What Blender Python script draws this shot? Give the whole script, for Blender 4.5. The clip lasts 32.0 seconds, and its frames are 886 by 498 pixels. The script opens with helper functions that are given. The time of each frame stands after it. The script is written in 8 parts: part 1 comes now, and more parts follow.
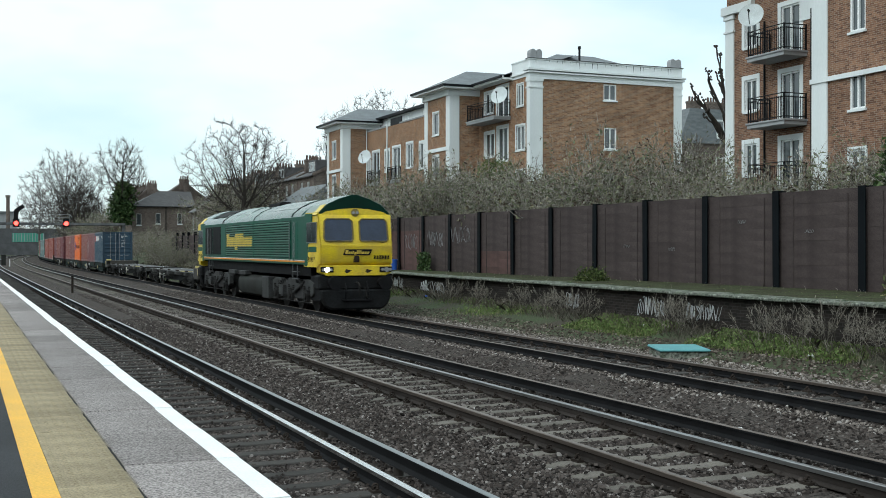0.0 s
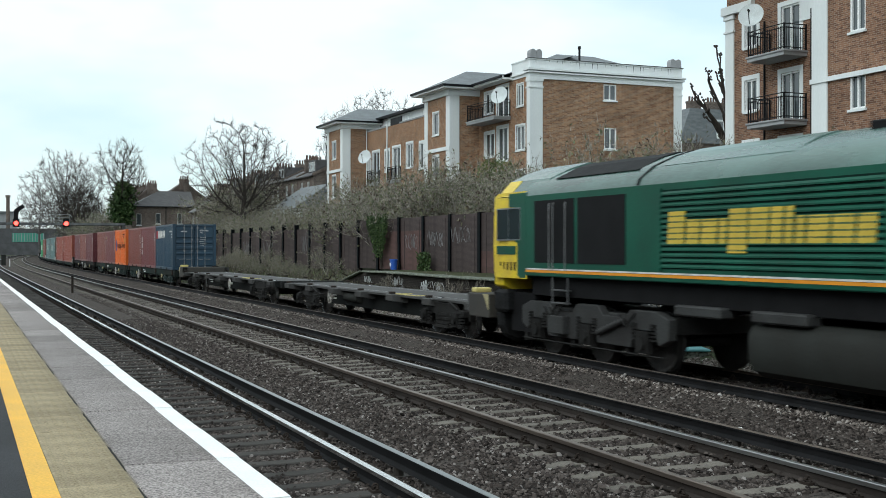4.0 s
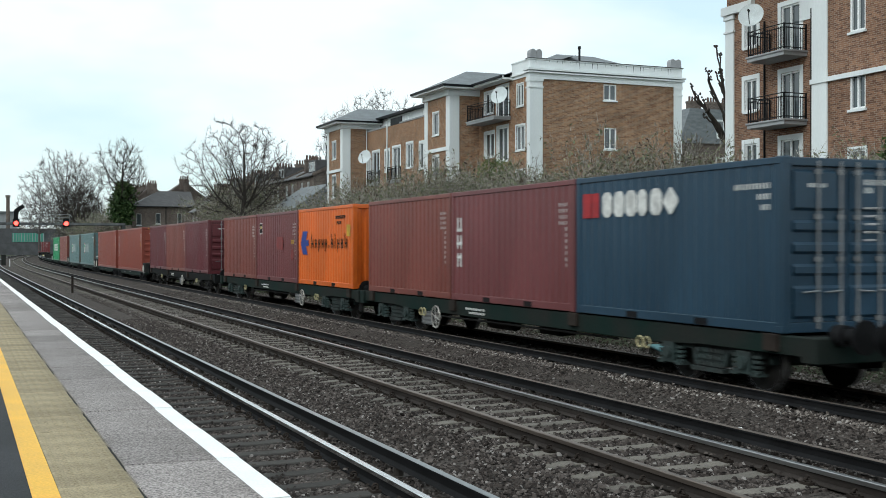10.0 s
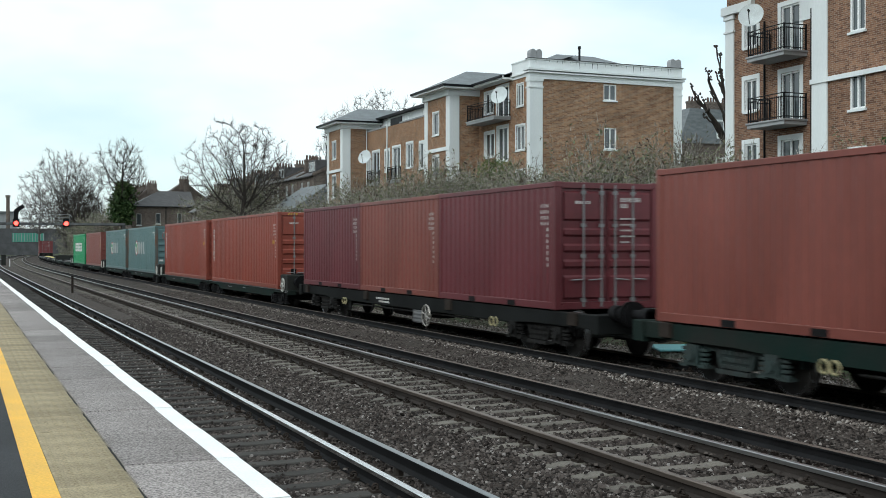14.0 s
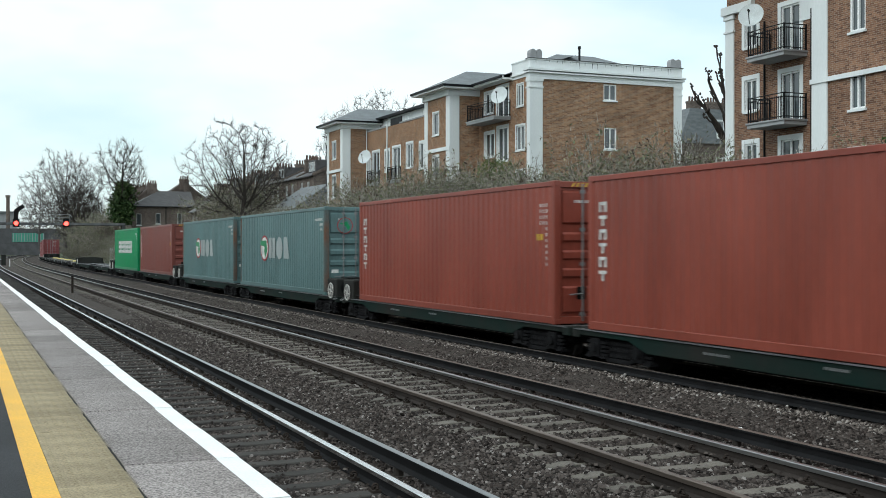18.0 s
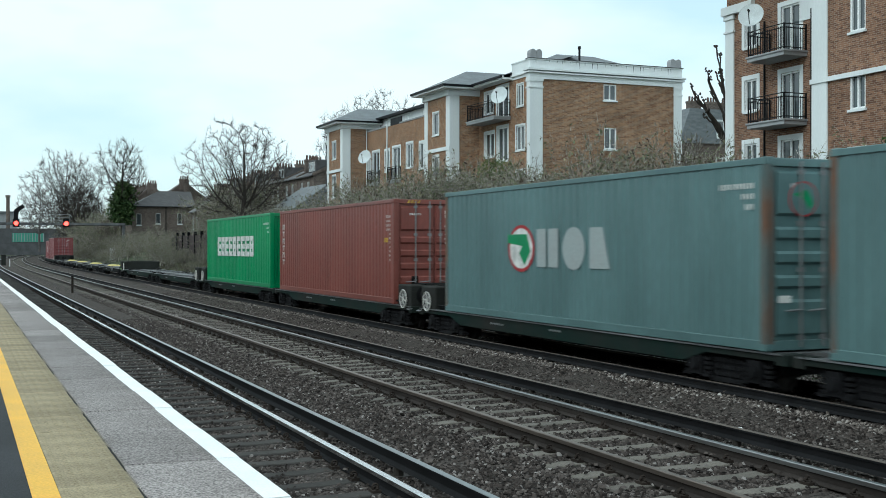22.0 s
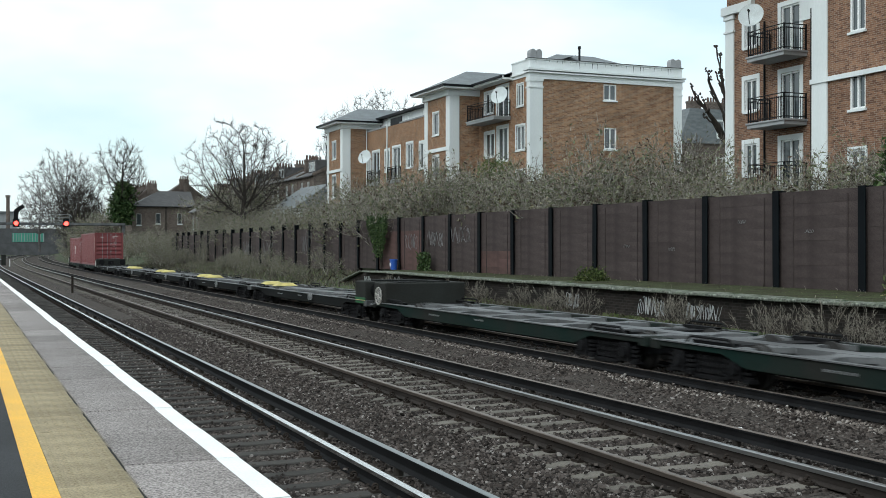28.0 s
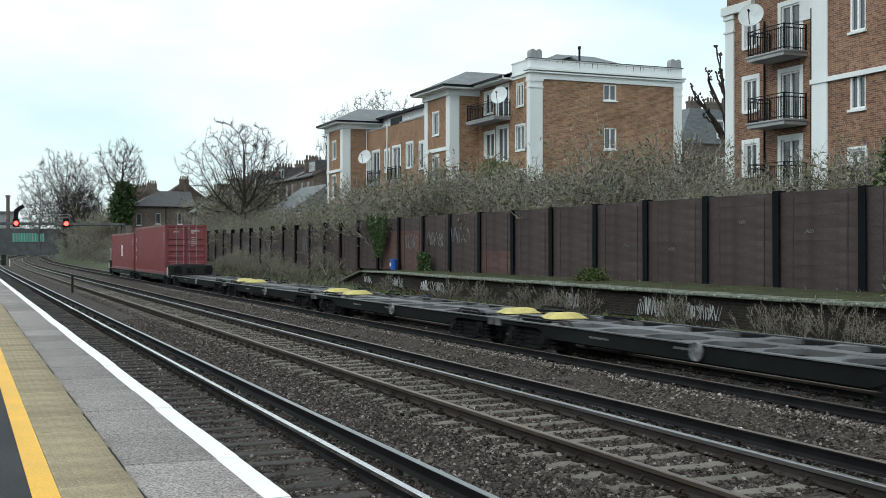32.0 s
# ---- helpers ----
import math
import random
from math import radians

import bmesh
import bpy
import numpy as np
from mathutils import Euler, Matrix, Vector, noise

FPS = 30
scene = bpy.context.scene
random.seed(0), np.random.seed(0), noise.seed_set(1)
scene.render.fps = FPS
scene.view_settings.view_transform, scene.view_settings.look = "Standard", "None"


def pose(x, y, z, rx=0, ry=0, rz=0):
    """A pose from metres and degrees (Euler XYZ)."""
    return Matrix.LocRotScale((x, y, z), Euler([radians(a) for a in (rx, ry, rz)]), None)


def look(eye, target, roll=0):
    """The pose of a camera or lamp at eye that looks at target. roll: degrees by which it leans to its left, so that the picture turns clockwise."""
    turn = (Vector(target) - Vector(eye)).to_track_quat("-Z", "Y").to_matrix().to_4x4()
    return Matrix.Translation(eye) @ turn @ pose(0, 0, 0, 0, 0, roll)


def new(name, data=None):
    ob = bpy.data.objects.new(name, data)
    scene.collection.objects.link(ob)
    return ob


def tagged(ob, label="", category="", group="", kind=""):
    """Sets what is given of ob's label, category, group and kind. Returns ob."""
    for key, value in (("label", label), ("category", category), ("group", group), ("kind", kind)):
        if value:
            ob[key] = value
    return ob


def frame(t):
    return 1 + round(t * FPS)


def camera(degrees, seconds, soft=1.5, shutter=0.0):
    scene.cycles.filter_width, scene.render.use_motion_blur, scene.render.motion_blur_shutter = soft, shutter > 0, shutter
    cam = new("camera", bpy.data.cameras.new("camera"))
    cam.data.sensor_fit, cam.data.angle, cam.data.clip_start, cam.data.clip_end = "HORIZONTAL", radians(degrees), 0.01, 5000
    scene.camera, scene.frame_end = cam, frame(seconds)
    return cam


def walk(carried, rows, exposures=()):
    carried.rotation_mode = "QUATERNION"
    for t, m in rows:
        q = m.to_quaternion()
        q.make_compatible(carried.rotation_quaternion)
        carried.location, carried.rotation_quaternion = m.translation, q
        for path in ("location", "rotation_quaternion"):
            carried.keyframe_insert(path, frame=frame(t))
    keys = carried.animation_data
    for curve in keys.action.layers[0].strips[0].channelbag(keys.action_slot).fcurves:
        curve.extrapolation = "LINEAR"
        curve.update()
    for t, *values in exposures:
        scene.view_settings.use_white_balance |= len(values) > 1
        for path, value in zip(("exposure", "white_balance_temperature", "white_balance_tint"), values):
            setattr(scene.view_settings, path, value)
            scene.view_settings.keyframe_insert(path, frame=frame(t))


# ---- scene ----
import functools

YAW, PITCH, EYE_Z = radians(22.744), 0.00098, 2.202
cam = camera(42.037, 32.0, soft=0.5, shutter=0.42)
EYE = Vector((0.0, 0.0, EYE_Z))
AIM = EYE + 50 * Vector((math.sin(YAW), math.cos(YAW), -math.tan(PITCH)))
walk(cam, [(0.0, look(EYE, AIM)), (32.0, look(EYE, AIM))], exposures=[(0.0, 0.07, 6100, 3), (6.0, 0.07, 6200, 5), (19.5, 0.07, 6180, 4), (21.0, 0.03, 5880, -1), (25.5, 0.03, 5880, -1), (28.0, 0.09, 6200, 5), (32.0, 0.09, 6200, 5)])

# ---------------------------------------------------------------- light: an overcast afternoon
world = bpy.data.worlds.new("overcast_sky")
scene.world = world
world.use_nodes = True
wn, wl = world.node_tree.nodes, world.node_tree.links
wn.clear()
sky = wn.new("ShaderNodeTexSky")
sky.sky_type, sky.sun_disc = "NISHITA", False
sky.sun_elevation, sky.sun_rotation = radians(43), radians(243)
sky.air_density, sky.dust_density, sky.ozone_density = 1.0, 1.5, 1.0
wco = wn.new("ShaderNodeTexCoord")
wmap = wn.new("ShaderNodeMapping")
wmap.inputs["Scale"].default_value = (1.0, 1.0, 2.6)
wl.new(wco.outputs["Generated"], wmap.inputs["Vector"])
cloud = wn.new("ShaderNodeTexNoise")
cloud.inputs["Scale"].default_value = 2.3
cloud.inputs["Detail"].default_value = 5.0
cloud.inputs["Roughness"].default_value = 0.5
wl.new(wmap.outputs["Vector"], cloud.inputs["Vector"])
cover = wn.new("ShaderNodeValToRGB")
cover.color_ramp.elements[0].position, cover.color_ramp.elements[0].color = 0.36, (0.55, 0.55, 0.55, 1)
cover.color_ramp.elements[1].position, cover.color_ramp.elements[1].color = 0.53, (1, 1, 1, 1)
wl.new(cloud.outputs["Fac"], cover.inputs["Fac"])
skyb = wn.new("ShaderNodeMix")
skyb.data_type, skyb.blend_type = "RGBA", "MULTIPLY"
skyb.inputs["Factor"].default_value = 1.0
wl.new(sky.outputs["Color"], skyb.inputs["A"])
skyb.inputs["B"].default_value = (0.118, 0.157, 0.155, 1)
wmix = wn.new("ShaderNodeMix")
wmix.data_type = "RGBA"
wl.new(cover.outputs["Color"], wmix.inputs["Factor"])
wl.new(skyb.outputs["Result"], wmix.inputs["A"])
wmix.inputs["B"].default_value = (0.99, 1.05, 1.06, 1)
wbg = wn.new("ShaderNodeBackground")
wl.new(wmix.outputs["Result"], wbg.inputs["Color"])
wbg.inputs["Strength"].default_value = 1.0
wout = wn.new("ShaderNodeOutputWorld")
wl.new(wbg.outputs["Background"], wout.inputs["Surface"])

sun = new("sun", bpy.data.lights.new("sun", "SUN"))
sun.data.energy, sun.data.angle, sun.data.color = 1.4, radians(40), (1.0, 0.97, 0.92)
sun.matrix_world = look((-60, -30, 62), (0, 0, 0))


# ---------------------------------------------------------------- materials
def col(c):
    return (*c, 1.0)


def mat(name, c, rough=0.6, metal=0.0, var=0.18, scale=2.5, bump=0.2, bscale=35.0, c2=None, rnd=0.0,
        stretch=(1, 1, 1), fine=0.12, emit=0.0, depth=0.01, coat=0.0, spec=None):
    """A procedural surface: broad stains, fine grain, bump and, for repeated pieces, a change from piece to piece."""
    m = bpy.data.materials.new(name)
    m.use_nodes = True
    n, l = m.node_tree.nodes, m.node_tree.links
    p = n["Principled BSDF"]
    tc, mp = n.new("ShaderNodeTexCoord"), n.new("ShaderNodeMapping")
    mp.inputs["Scale"].default_value = stretch
    l.new(tc.outputs["Object"], mp.inputs["Vector"])
    n1 = n.new("ShaderNodeTexNoise")
    n1.inputs["Scale"].default_value, n1.inputs["Detail"].default_value = scale, 5
    l.new(mp.outputs["Vector"], n1.inputs["Vector"])
    n2 = n.new("ShaderNodeTexNoise")
    n2.inputs["Scale"].default_value, n2.inputs["Detail"].default_value = bscale, 3
    l.new(mp.outputs["Vector"], n2.inputs["Vector"])
    r1 = n.new("ShaderNodeMapRange")
    r1.inputs[1].default_value, r1.inputs[2].default_value = 0.32, 0.68
    l.new(n1.outputs["Fac"], r1.inputs[0])
    mx = n.new("ShaderNodeMix")
    mx.data_type = "RGBA"
    l.new(r1.outputs[0], mx.inputs["Factor"])
    mx.inputs["A"].default_value = col([min(1, v * (1 - var)) for v in c])
    mx.inputs["B"].default_value = col(c2 if c2 else [min(1, v * (1 + var)) for v in c])
    last = mx.outputs["Result"]
    hv = n.new("ShaderNodeHueSaturation")
    l.new(last, hv.inputs["Color"])
    r2 = n.new("ShaderNodeMapRange")
    r2.inputs[1].default_value, r2.inputs[2].default_value = 0.3, 0.7
    r2.inputs[3].default_value, r2.inputs[4].default_value = 1 - fine, 1 + fine
    l.new(n2.outputs["Fac"], r2.inputs[0])
    value = r2.outputs[0]
    if rnd:
        oi = n.new("ShaderNodeObjectInfo")
        r3 = n.new("ShaderNodeMapRange")
        r3.inputs[3].default_value, r3.inputs[4].default_value = 1 - rnd, 1 + rnd
        l.new(oi.outputs["Random"], r3.inputs[0])
        mul = n.new("ShaderNodeMath")
        mul.operation = "MULTIPLY"
        l.new(value, mul.inputs[0])
        l.new(r3.outputs[0], mul.inputs[1])
        value = mul.outputs[0]
    l.new(value, hv.inputs["Value"])
    l.new(hv.outputs["Color"], p.inputs["Base Color"])
    r4 = n.new("ShaderNodeMapRange")
    r4.inputs[3].default_value, r4.inputs[4].default_value = max(0.02, rough - 0.12), min(1, rough + 0.12)
    l.new(n1.outputs["Fac"], r4.inputs[0])
    l.new(r4.outputs[0], p.inputs["Roughness"])
    p.inputs["Metallic"].default_value = metal
    p.inputs["Coat Weight"].default_value = coat
    p.inputs["Specular IOR Level"].default_value = spec if spec is not None else 0.5 if metal > 0.3 else 0.1 if max(c) < 0.07 else 0.3
    if bump:
        b = n.new("ShaderNodeBump")
        b.inputs["Strength"].default_value, b.inputs["Distance"].default_value = bump, depth
        l.new(n2.outputs["Fac"], b.inputs["Height"])
        l.new(b.outputs["Normal"], p.inputs["Normal"])
    if emit:
        p.inputs["Emission Color"].default_value = col(c)
        p.inputs["Emission Strength"].default_value = emit
    return m


def brick_mat(name, c1, c2, mortar, bw=0.225, bh=0.075, axis="x", rough=0.9):
    """Brickwork at its true size; axis is the way along the wall."""
    m = bpy.data.materials.new(name)
    m.use_nodes = True
    n, l = m.node_tree.nodes, m.node_tree.links
    p = n["Principled BSDF"]
    tc, sp, cb = n.new("ShaderNodeTexCoord"), n.new("ShaderNodeSeparateXYZ"), n.new("ShaderNodeCombineXYZ")
    l.new(tc.outputs["Object"], sp.inputs[0])
    add = n.new("ShaderNodeMath")
    add.operation = "ADD"
    l.new(sp.outputs["X"], add.inputs[0])
    l.new(sp.outputs["Y"], add.inputs[1])
    l.new(add.outputs[0], cb.inputs["X"])
    l.new(sp.outputs["Z"], cb.inputs["Y"])
    br = n.new("ShaderNodeTexBrick")
    br.inputs["Color1"].default_value, br.inputs["Color2"].default_value = col(c1), col(c2)
    br.inputs["Mortar"].default_value = col(mortar)
    br.inputs["Scale"].default_value = 1.0
    br.inputs["Brick Width"].default_value, br.inputs["Row Height"].default_value = bw, bh
    br.inputs["Mortar Size"].default_value, br.inputs["Mortar Smooth"].default_value = 0.006, 0.2
    l.new(cb.outputs[0], br.inputs["Vector"])
    nz = n.new("ShaderNodeTexNoise")
    nz.inputs["Scale"].default_value, nz.inputs["Detail"].default_value = 0.6, 6
    l.new(tc.outputs["Object"], nz.inputs["Vector"])
    rg = n.new("ShaderNodeMapRange")
    rg.inputs[1].default_value, rg.inputs[2].default_value = 0.3, 0.7
    rg.inputs[3].default_value, rg.inputs[4].default_value = 0.78, 1.2
    l.new(nz.outputs["Fac"], rg.inputs[0])
    hv = n.new("ShaderNodeHueSaturation")
    l.new(br.outputs["Color"], hv.inputs["Color"])
    l.new(rg.outputs[0], hv.inputs["Value"])
    l.new(hv.outputs["Color"], p.inputs["Base Color"])
    b = n.new("ShaderNodeBump")
    b.inputs["Strength"].default_value, b.inputs["Distance"].default_value, b.invert = 0.5, 0.01, True
    l.new(br.outputs["Fac"], b.inputs["Height"])
    l.new(b.outputs["Normal"], p.inputs["Normal"])
    p.inputs["Roughness"].default_value = rough
    p.inputs["Specular IOR Level"].default_value = 0.15
    return m


def glass_mat(name, tint, rough=0.04):
    m = bpy.data.materials.new(name)
    m.use_nodes = True
    p = m.node_tree.nodes["Principled BSDF"]
    p.inputs["Base Color"].default_value = col(tint)
    p.inputs["Roughness"].default_value = rough
    p.inputs["Specular IOR Level"].default_value = 0.8
    p.inputs["Coat Weight"].default_value = 0.3
    p.inputs["Coat Roughness"].default_value = 0.03
    return m


def stone_mat(name, c_dark, c_light, scale=22.0, rough=0.9):
    """Loose stone: cells of different greys and browns with deep joints."""
    m = bpy.data.materials.new(name)
    m.use_nodes = True
    n, l = m.node_tree.nodes, m.node_tree.links
    p = n["Principled BSDF"]
    tc = n.new("ShaderNodeTexCoord")
    vo = n.new("ShaderNodeTexVoronoi")
    vo.inputs["Scale"].default_value = scale
    l.new(tc.outputs["Object"], vo.inputs["Vector"])
    sp = n.new("ShaderNodeSeparateColor")
    l.new(vo.outputs["Color"], sp.inputs[0])
    nz = n.new("ShaderNodeTexNoise")
    nz.inputs["Scale"].default_value, nz.inputs["Detail"].default_value = 0.8, 5
    l.new(tc.outputs["Object"], nz.inputs["Vector"])
    ad = n.new("ShaderNodeMath")
    ad.operation = "MULTIPLY_ADD"
    ad.inputs[1].default_value, ad.inputs[2].default_value = 0.7, -0.05
    l.new(sp.outputs[0], ad.inputs[0])
    a2 = n.new("ShaderNodeMath")
    a2.operation = "MULTIPLY_ADD"
    a2.inputs[1].default_value = 0.5
    l.new(nz.outputs["Fac"], a2.inputs[0])
    l.new(ad.outputs[0], a2.inputs[2])
    mx = n.new("ShaderNodeMix")
    mx.data_type = "RGBA"
    l.new(a2.outputs[0], mx.inputs["Factor"])
    mx.inputs["A"].default_value, mx.inputs["B"].default_value = col(c_dark), col(c_light)
    l.new(mx.outputs["Result"], p.inputs["Base Color"])
    b = n.new("ShaderNodeBump")
    b.inputs["Strength"].default_value, b.inputs["Distance"].default_value, b.invert = 0.9, 0.03, True
    l.new(vo.outputs["Distance"], b.inputs["Height"])
    l.new(b.outputs["Normal"], p.inputs["Normal"])
    p.inputs["Roughness"].default_value = rough
    p.inputs["Specular IOR Level"].default_value = 0.12
    return m


def island_mat(name, stops, rough=0.85):
    """For heaps of small pieces in one mesh: each takes its own shade."""
    m = bpy.data.materials.new(name)
    m.use_nodes = True
    n, l = m.node_tree.nodes, m.node_tree.links
    p = n["Principled BSDF"]
    g, r = n.new("ShaderNodeNewGeometry"), n.new("ShaderNodeValToRGB")
    l.new(g.outputs["Random Per Island"], r.inputs["Fac"])
    for i, (pos, c) in enumerate(stops):
        e = r.color_ramp.elements[i] if i < 2 else r.color_ramp.elements.new(pos)
        e.position, e.color = pos, col(c)
    l.new(r.outputs["Color"], p.inputs["Base Color"])
    p.inputs["Roughness"].default_value = rough
    p.inputs["Specular IOR Level"].default_value = 0.15
    return m


MT = {
    "steel_dark": mat("dark_oily_steel", (0.019, 0.0185, 0.018), 0.7, 0.0, 0.45, 1.7, 0.25, 30, rnd=0.1),
    "steel_brown": mat("brake_dust_steel", (0.034, 0.027, 0.023), 0.75, 0.1, 0.35, 2.0, 0.3, 30),
    "rail_web": mat("rusty_rail_steel", (0.040, 0.034, 0.031), 0.75, 0.2, 0.3, 3, 0.25, 60, stretch=(1, 0.3, 1)),
    "rail_head": mat("polished_rail_head", (0.62, 0.63, 0.64), 0.24, 1.0, 0.1, 3, 0.05, 60, stretch=(1, 0.1, 1)),
    "rail_dull": mat("dull_rail_head", (0.17, 0.14, 0.12), 0.5, 0.8, 0.2, 3, 0.05, 60, stretch=(1, 0.1, 1)),
    "cond": mat("conductor_rail_top", (0.24, 0.26, 0.265), 0.35, 0.8, 0.15, 2, 0.05, 40, stretch=(1, 0.2, 1)),
    "cond_web": mat("sooty_conductor_rail", (0.012, 0.012, 0.013), 0.8, 0.0, 0.3, 2, 0.1, 40),
    "sleeper": mat("weathered_concrete_sleeper", (0.115, 0.104, 0.09), 0.9, 0, 0.3, 2.5, 0.35, 45, rnd=0.2, fine=0.25),
    "sleeper_dark": mat("soiled_concrete_sleeper", (0.052, 0.049, 0.046), 0.9, 0, 0.3, 2.5, 0.3, 45, rnd=0.18),
    "pot": mat("sooty_porcelain", (0.045, 0.04, 0.036), 0.6),
    "asphalt": mat("platform_asphalt", (0.05, 0.052, 0.056), 0.8, 0, 0.2, 1.2, 0.4, 120, fine=0.25),
    "flag": mat("damp_grey_paving", (0.375, 0.337, 0.325), 0.85, 0, 0.28, 1.3, 0.7, 85, c2=(0.19, 0.17, 0.163), rnd=0.2, fine=0.75, spec=0.25),
    "joint_fill": mat("gritty_mortar", (0.19, 0.165, 0.13), 0.95, 0, 0.4, 3.0, 0.6, 70, fine=0.5),
    "tactile": mat("buff_tactile_paving", (0.35, 0.29, 0.188), 0.9, 0, 0.34, 1.6, 0.35, 70, rnd=0.13, fine=0.3, spec=0.25),
    "white_line": mat("white_platform_paint", (0.86, 0.87, 0.87), 0.55, 0, 0.05, 3, 0.2, 60, fine=0.06),
    "yellow_line": mat("yellow_platform_paint", (0.78, 0.44, 0.06), 0.6, 0, 0.08, 2, 0.2, 60),
    "old_concrete": mat("mossy_old_coping", (0.31, 0.325, 0.285), 0.92, 0, 0.35, 2.6, 0.8, 18, c2=(0.045, 0.06, 0.032), fine=0.8),
    "moss_earth": mat("mossy_litter", (0.06, 0.048, 0.034), 0.95, 0, 0.4, 1.6, 0.9, 16, c2=(0.06, 0.075, 0.035), fine=0.5, depth=0.04),
    "earth": mat("litter_and_earth", (0.075, 0.062, 0.045), 0.95, 0, 0.35, 0.8, 0.8, 18, c2=(0.05, 0.075, 0.03), depth=0.05),
    "ballast": stone_mat("dirty_ballast", (0.012, 0.0105, 0.010), (0.112, 0.096, 0.086), 30.0),
    "stones": island_mat("ballast_stones", [(0.0, (0.013, 0.0105, 0.0095)), (0.6, (0.062, 0.051, 0.046)), (0.93, (0.13, 0.112, 0.103)), (1.0, (0.30, 0.28, 0.265))]),
    "stones_new": island_mat("clean_ballast_stones", [(0.0, (0.04, 0.034, 0.030)), (0.6, (0.185, 0.16, 0.143)), (0.92, (0.30, 0.268, 0.245)), (1.0, (0.44, 0.42, 0.40))]),
    "stones_verge": island_mat("earthy_stones", [(0.0, (0.025, 0.019, 0.015)), (0.7, (0.085, 0.068, 0.054)), (1.0, (0.24, 0.21, 0.18))]),
    "grass": island_mat("grass_blades", [(0.0, (0.06, 0.08, 0.03)), (0.6, (0.15, 0.19, 0.075)), (1.0, (0.28, 0.26, 0.14))]),
    "dry": island_mat("dry_stalks", [(0.0, (0.09, 0.08, 0.065)), (0.6, (0.21, 0.19, 0.16)), (1.0, (0.40, 0.37, 0.32))]),
    "board": mat("oxblood_precast_board", (0.064, 0.051, 0.0495), 0.8, 0, 0.3, 1.1, 0.3, 25, rnd=0.07, fine=0.2),
    "board_rust": mat("faded_red_board", (0.09, 0.052, 0.047), 0.85, 0, 0.3, 1.4, 0.3, 25, rnd=0.1),
    "post": mat("black_steel_post", (0.005, 0.007, 0.009), 0.8, 0.0, 0.3, 1.5, 0.2, 30),
    "chalk_faint": mat("faded_spray_paint", (0.20, 0.20, 0.205), 0.8, 0, 0.3),
    "chalk": mat("pale_spray_paint", (0.42, 0.44, 0.45), 0.7, 0, 0.2),
    "teal": mat("teal_fibreglass_lid", (0.12, 0.32, 0.34), 0.6, 0, 0.12, 3),
    "brick": brick_mat("yellow_brown_brick", (0.345, 0.20, 0.115), (0.165, 0.088, 0.055), (0.37, 0.325, 0.26)),
    "brick_brown": brick_mat("red_brown_brick", (0.285, 0.158, 0.10), (0.125, 0.066, 0.046), (0.33, 0.285, 0.235)),
    "brick_dark": brick_mat("brown_stock_brick", (0.15, 0.118, 0.10), (0.085, 0.066, 0.057), (0.19, 0.175, 0.16)),
    "brick_red": brick_mat("dark_red_brick", (0.15, 0.055, 0.045), (0.085, 0.035, 0.03), (0.12, 0.1, 0.09)),
    "brick_soot": brick_mat("sooty_brick", (0.037, 0.030, 0.027), (0.018, 0.016, 0.015), (0.055, 0.05, 0.045)),
    "render_white": mat("white_render", (0.70, 0.735, 0.74), 0.7, 0, 0.07, 0.5, 0.05, 20, stretch=(1, 1, 0.3), fine=0.03),
    "render_grey": mat("grey_render", (0.30, 0.31, 0.32), 0.8, 0, 0.15, 0.8),
    "upvc": mat("white_window_frame", (0.80, 0.82, 0.82), 0.4, 0, 0.04, 2, 0.0, 20),
    "old_frame": mat("dull_window_paint", (0.42, 0.43, 0.42), 0.6, 0, 0.15),
    "glass": glass_mat("window_glass", (0.05, 0.062, 0.068)),
    # The blue of the reflected sky is part of this glass colour.
    "cab_glass": mat("cab_glass", (0.022, 0.034, 0.066), 0.05, 0, 0.25, 1.5, 0.0, 20, spec=0.42),
    "slate": mat("grey_slate", (0.15, 0.165, 0.175), 0.6, 0, 0.2, 1.5, 0.4, 14, stretch=(1, 1, 3)),
    "slate_dark": mat("dark_wet_slate", (0.07, 0.068, 0.07), 0.6, 0, 0.25, 1.5, 0.4, 14, stretch=(1, 1, 3)),
    "iron": mat("black_painted_iron", (0.012, 0.013, 0.015), 0.5, 0.3, 0.2),
    "dish": mat("pale_grey_dish", (0.56, 0.60, 0.61), 0.5, 0, 0.1, 2, 0.05),
    "terracotta": mat("clay_chimney_pot", (0.095, 0.062, 0.05), 0.85, 0, 0.3, rnd=0.2),
    "bark": mat("winter_bark", (0.045, 0.039, 0.034), 0.9, 0, 0.3, 3, 0.5, 20),
    # Bark of the distant trees, its colour lightened in place of haze.
    "bark_hazed": mat("hazed_grey_twigs", (0.105, 0.097, 0.092), 0.9, 0, 0.3, 1.2, 0.3, 20),
    "bark_pale": mat("pale_twigs", (0.20, 0.18, 0.165), 0.9, 0, 0.3, 1.2, 0.3, 20, rnd=0.15),
    "twig": island_mat("scrub_twigs", [(0.0, (0.085, 0.077, 0.064)), (0.5, (0.22, 0.205, 0.175)), (1.0, (0.46, 0.43, 0.38))]),
    "bank_twig": island_mat("bank_weed_stalks", [(0.0, (0.04, 0.034, 0.028)), (0.7, (0.11, 0.096, 0.078)), (1.0, (0.27, 0.24, 0.2))]),
    "scrub_leaf": island_mat("sparse_scrub_leaves", [(0.0, (0.055, 0.038, 0.03)), (0.22, (0.095, 0.066, 0.052)), (0.36, (0.10, 0.115, 0.065)), (0.75, (0.175, 0.195, 0.115)), (1.0, (0.28, 0.26, 0.16))]),
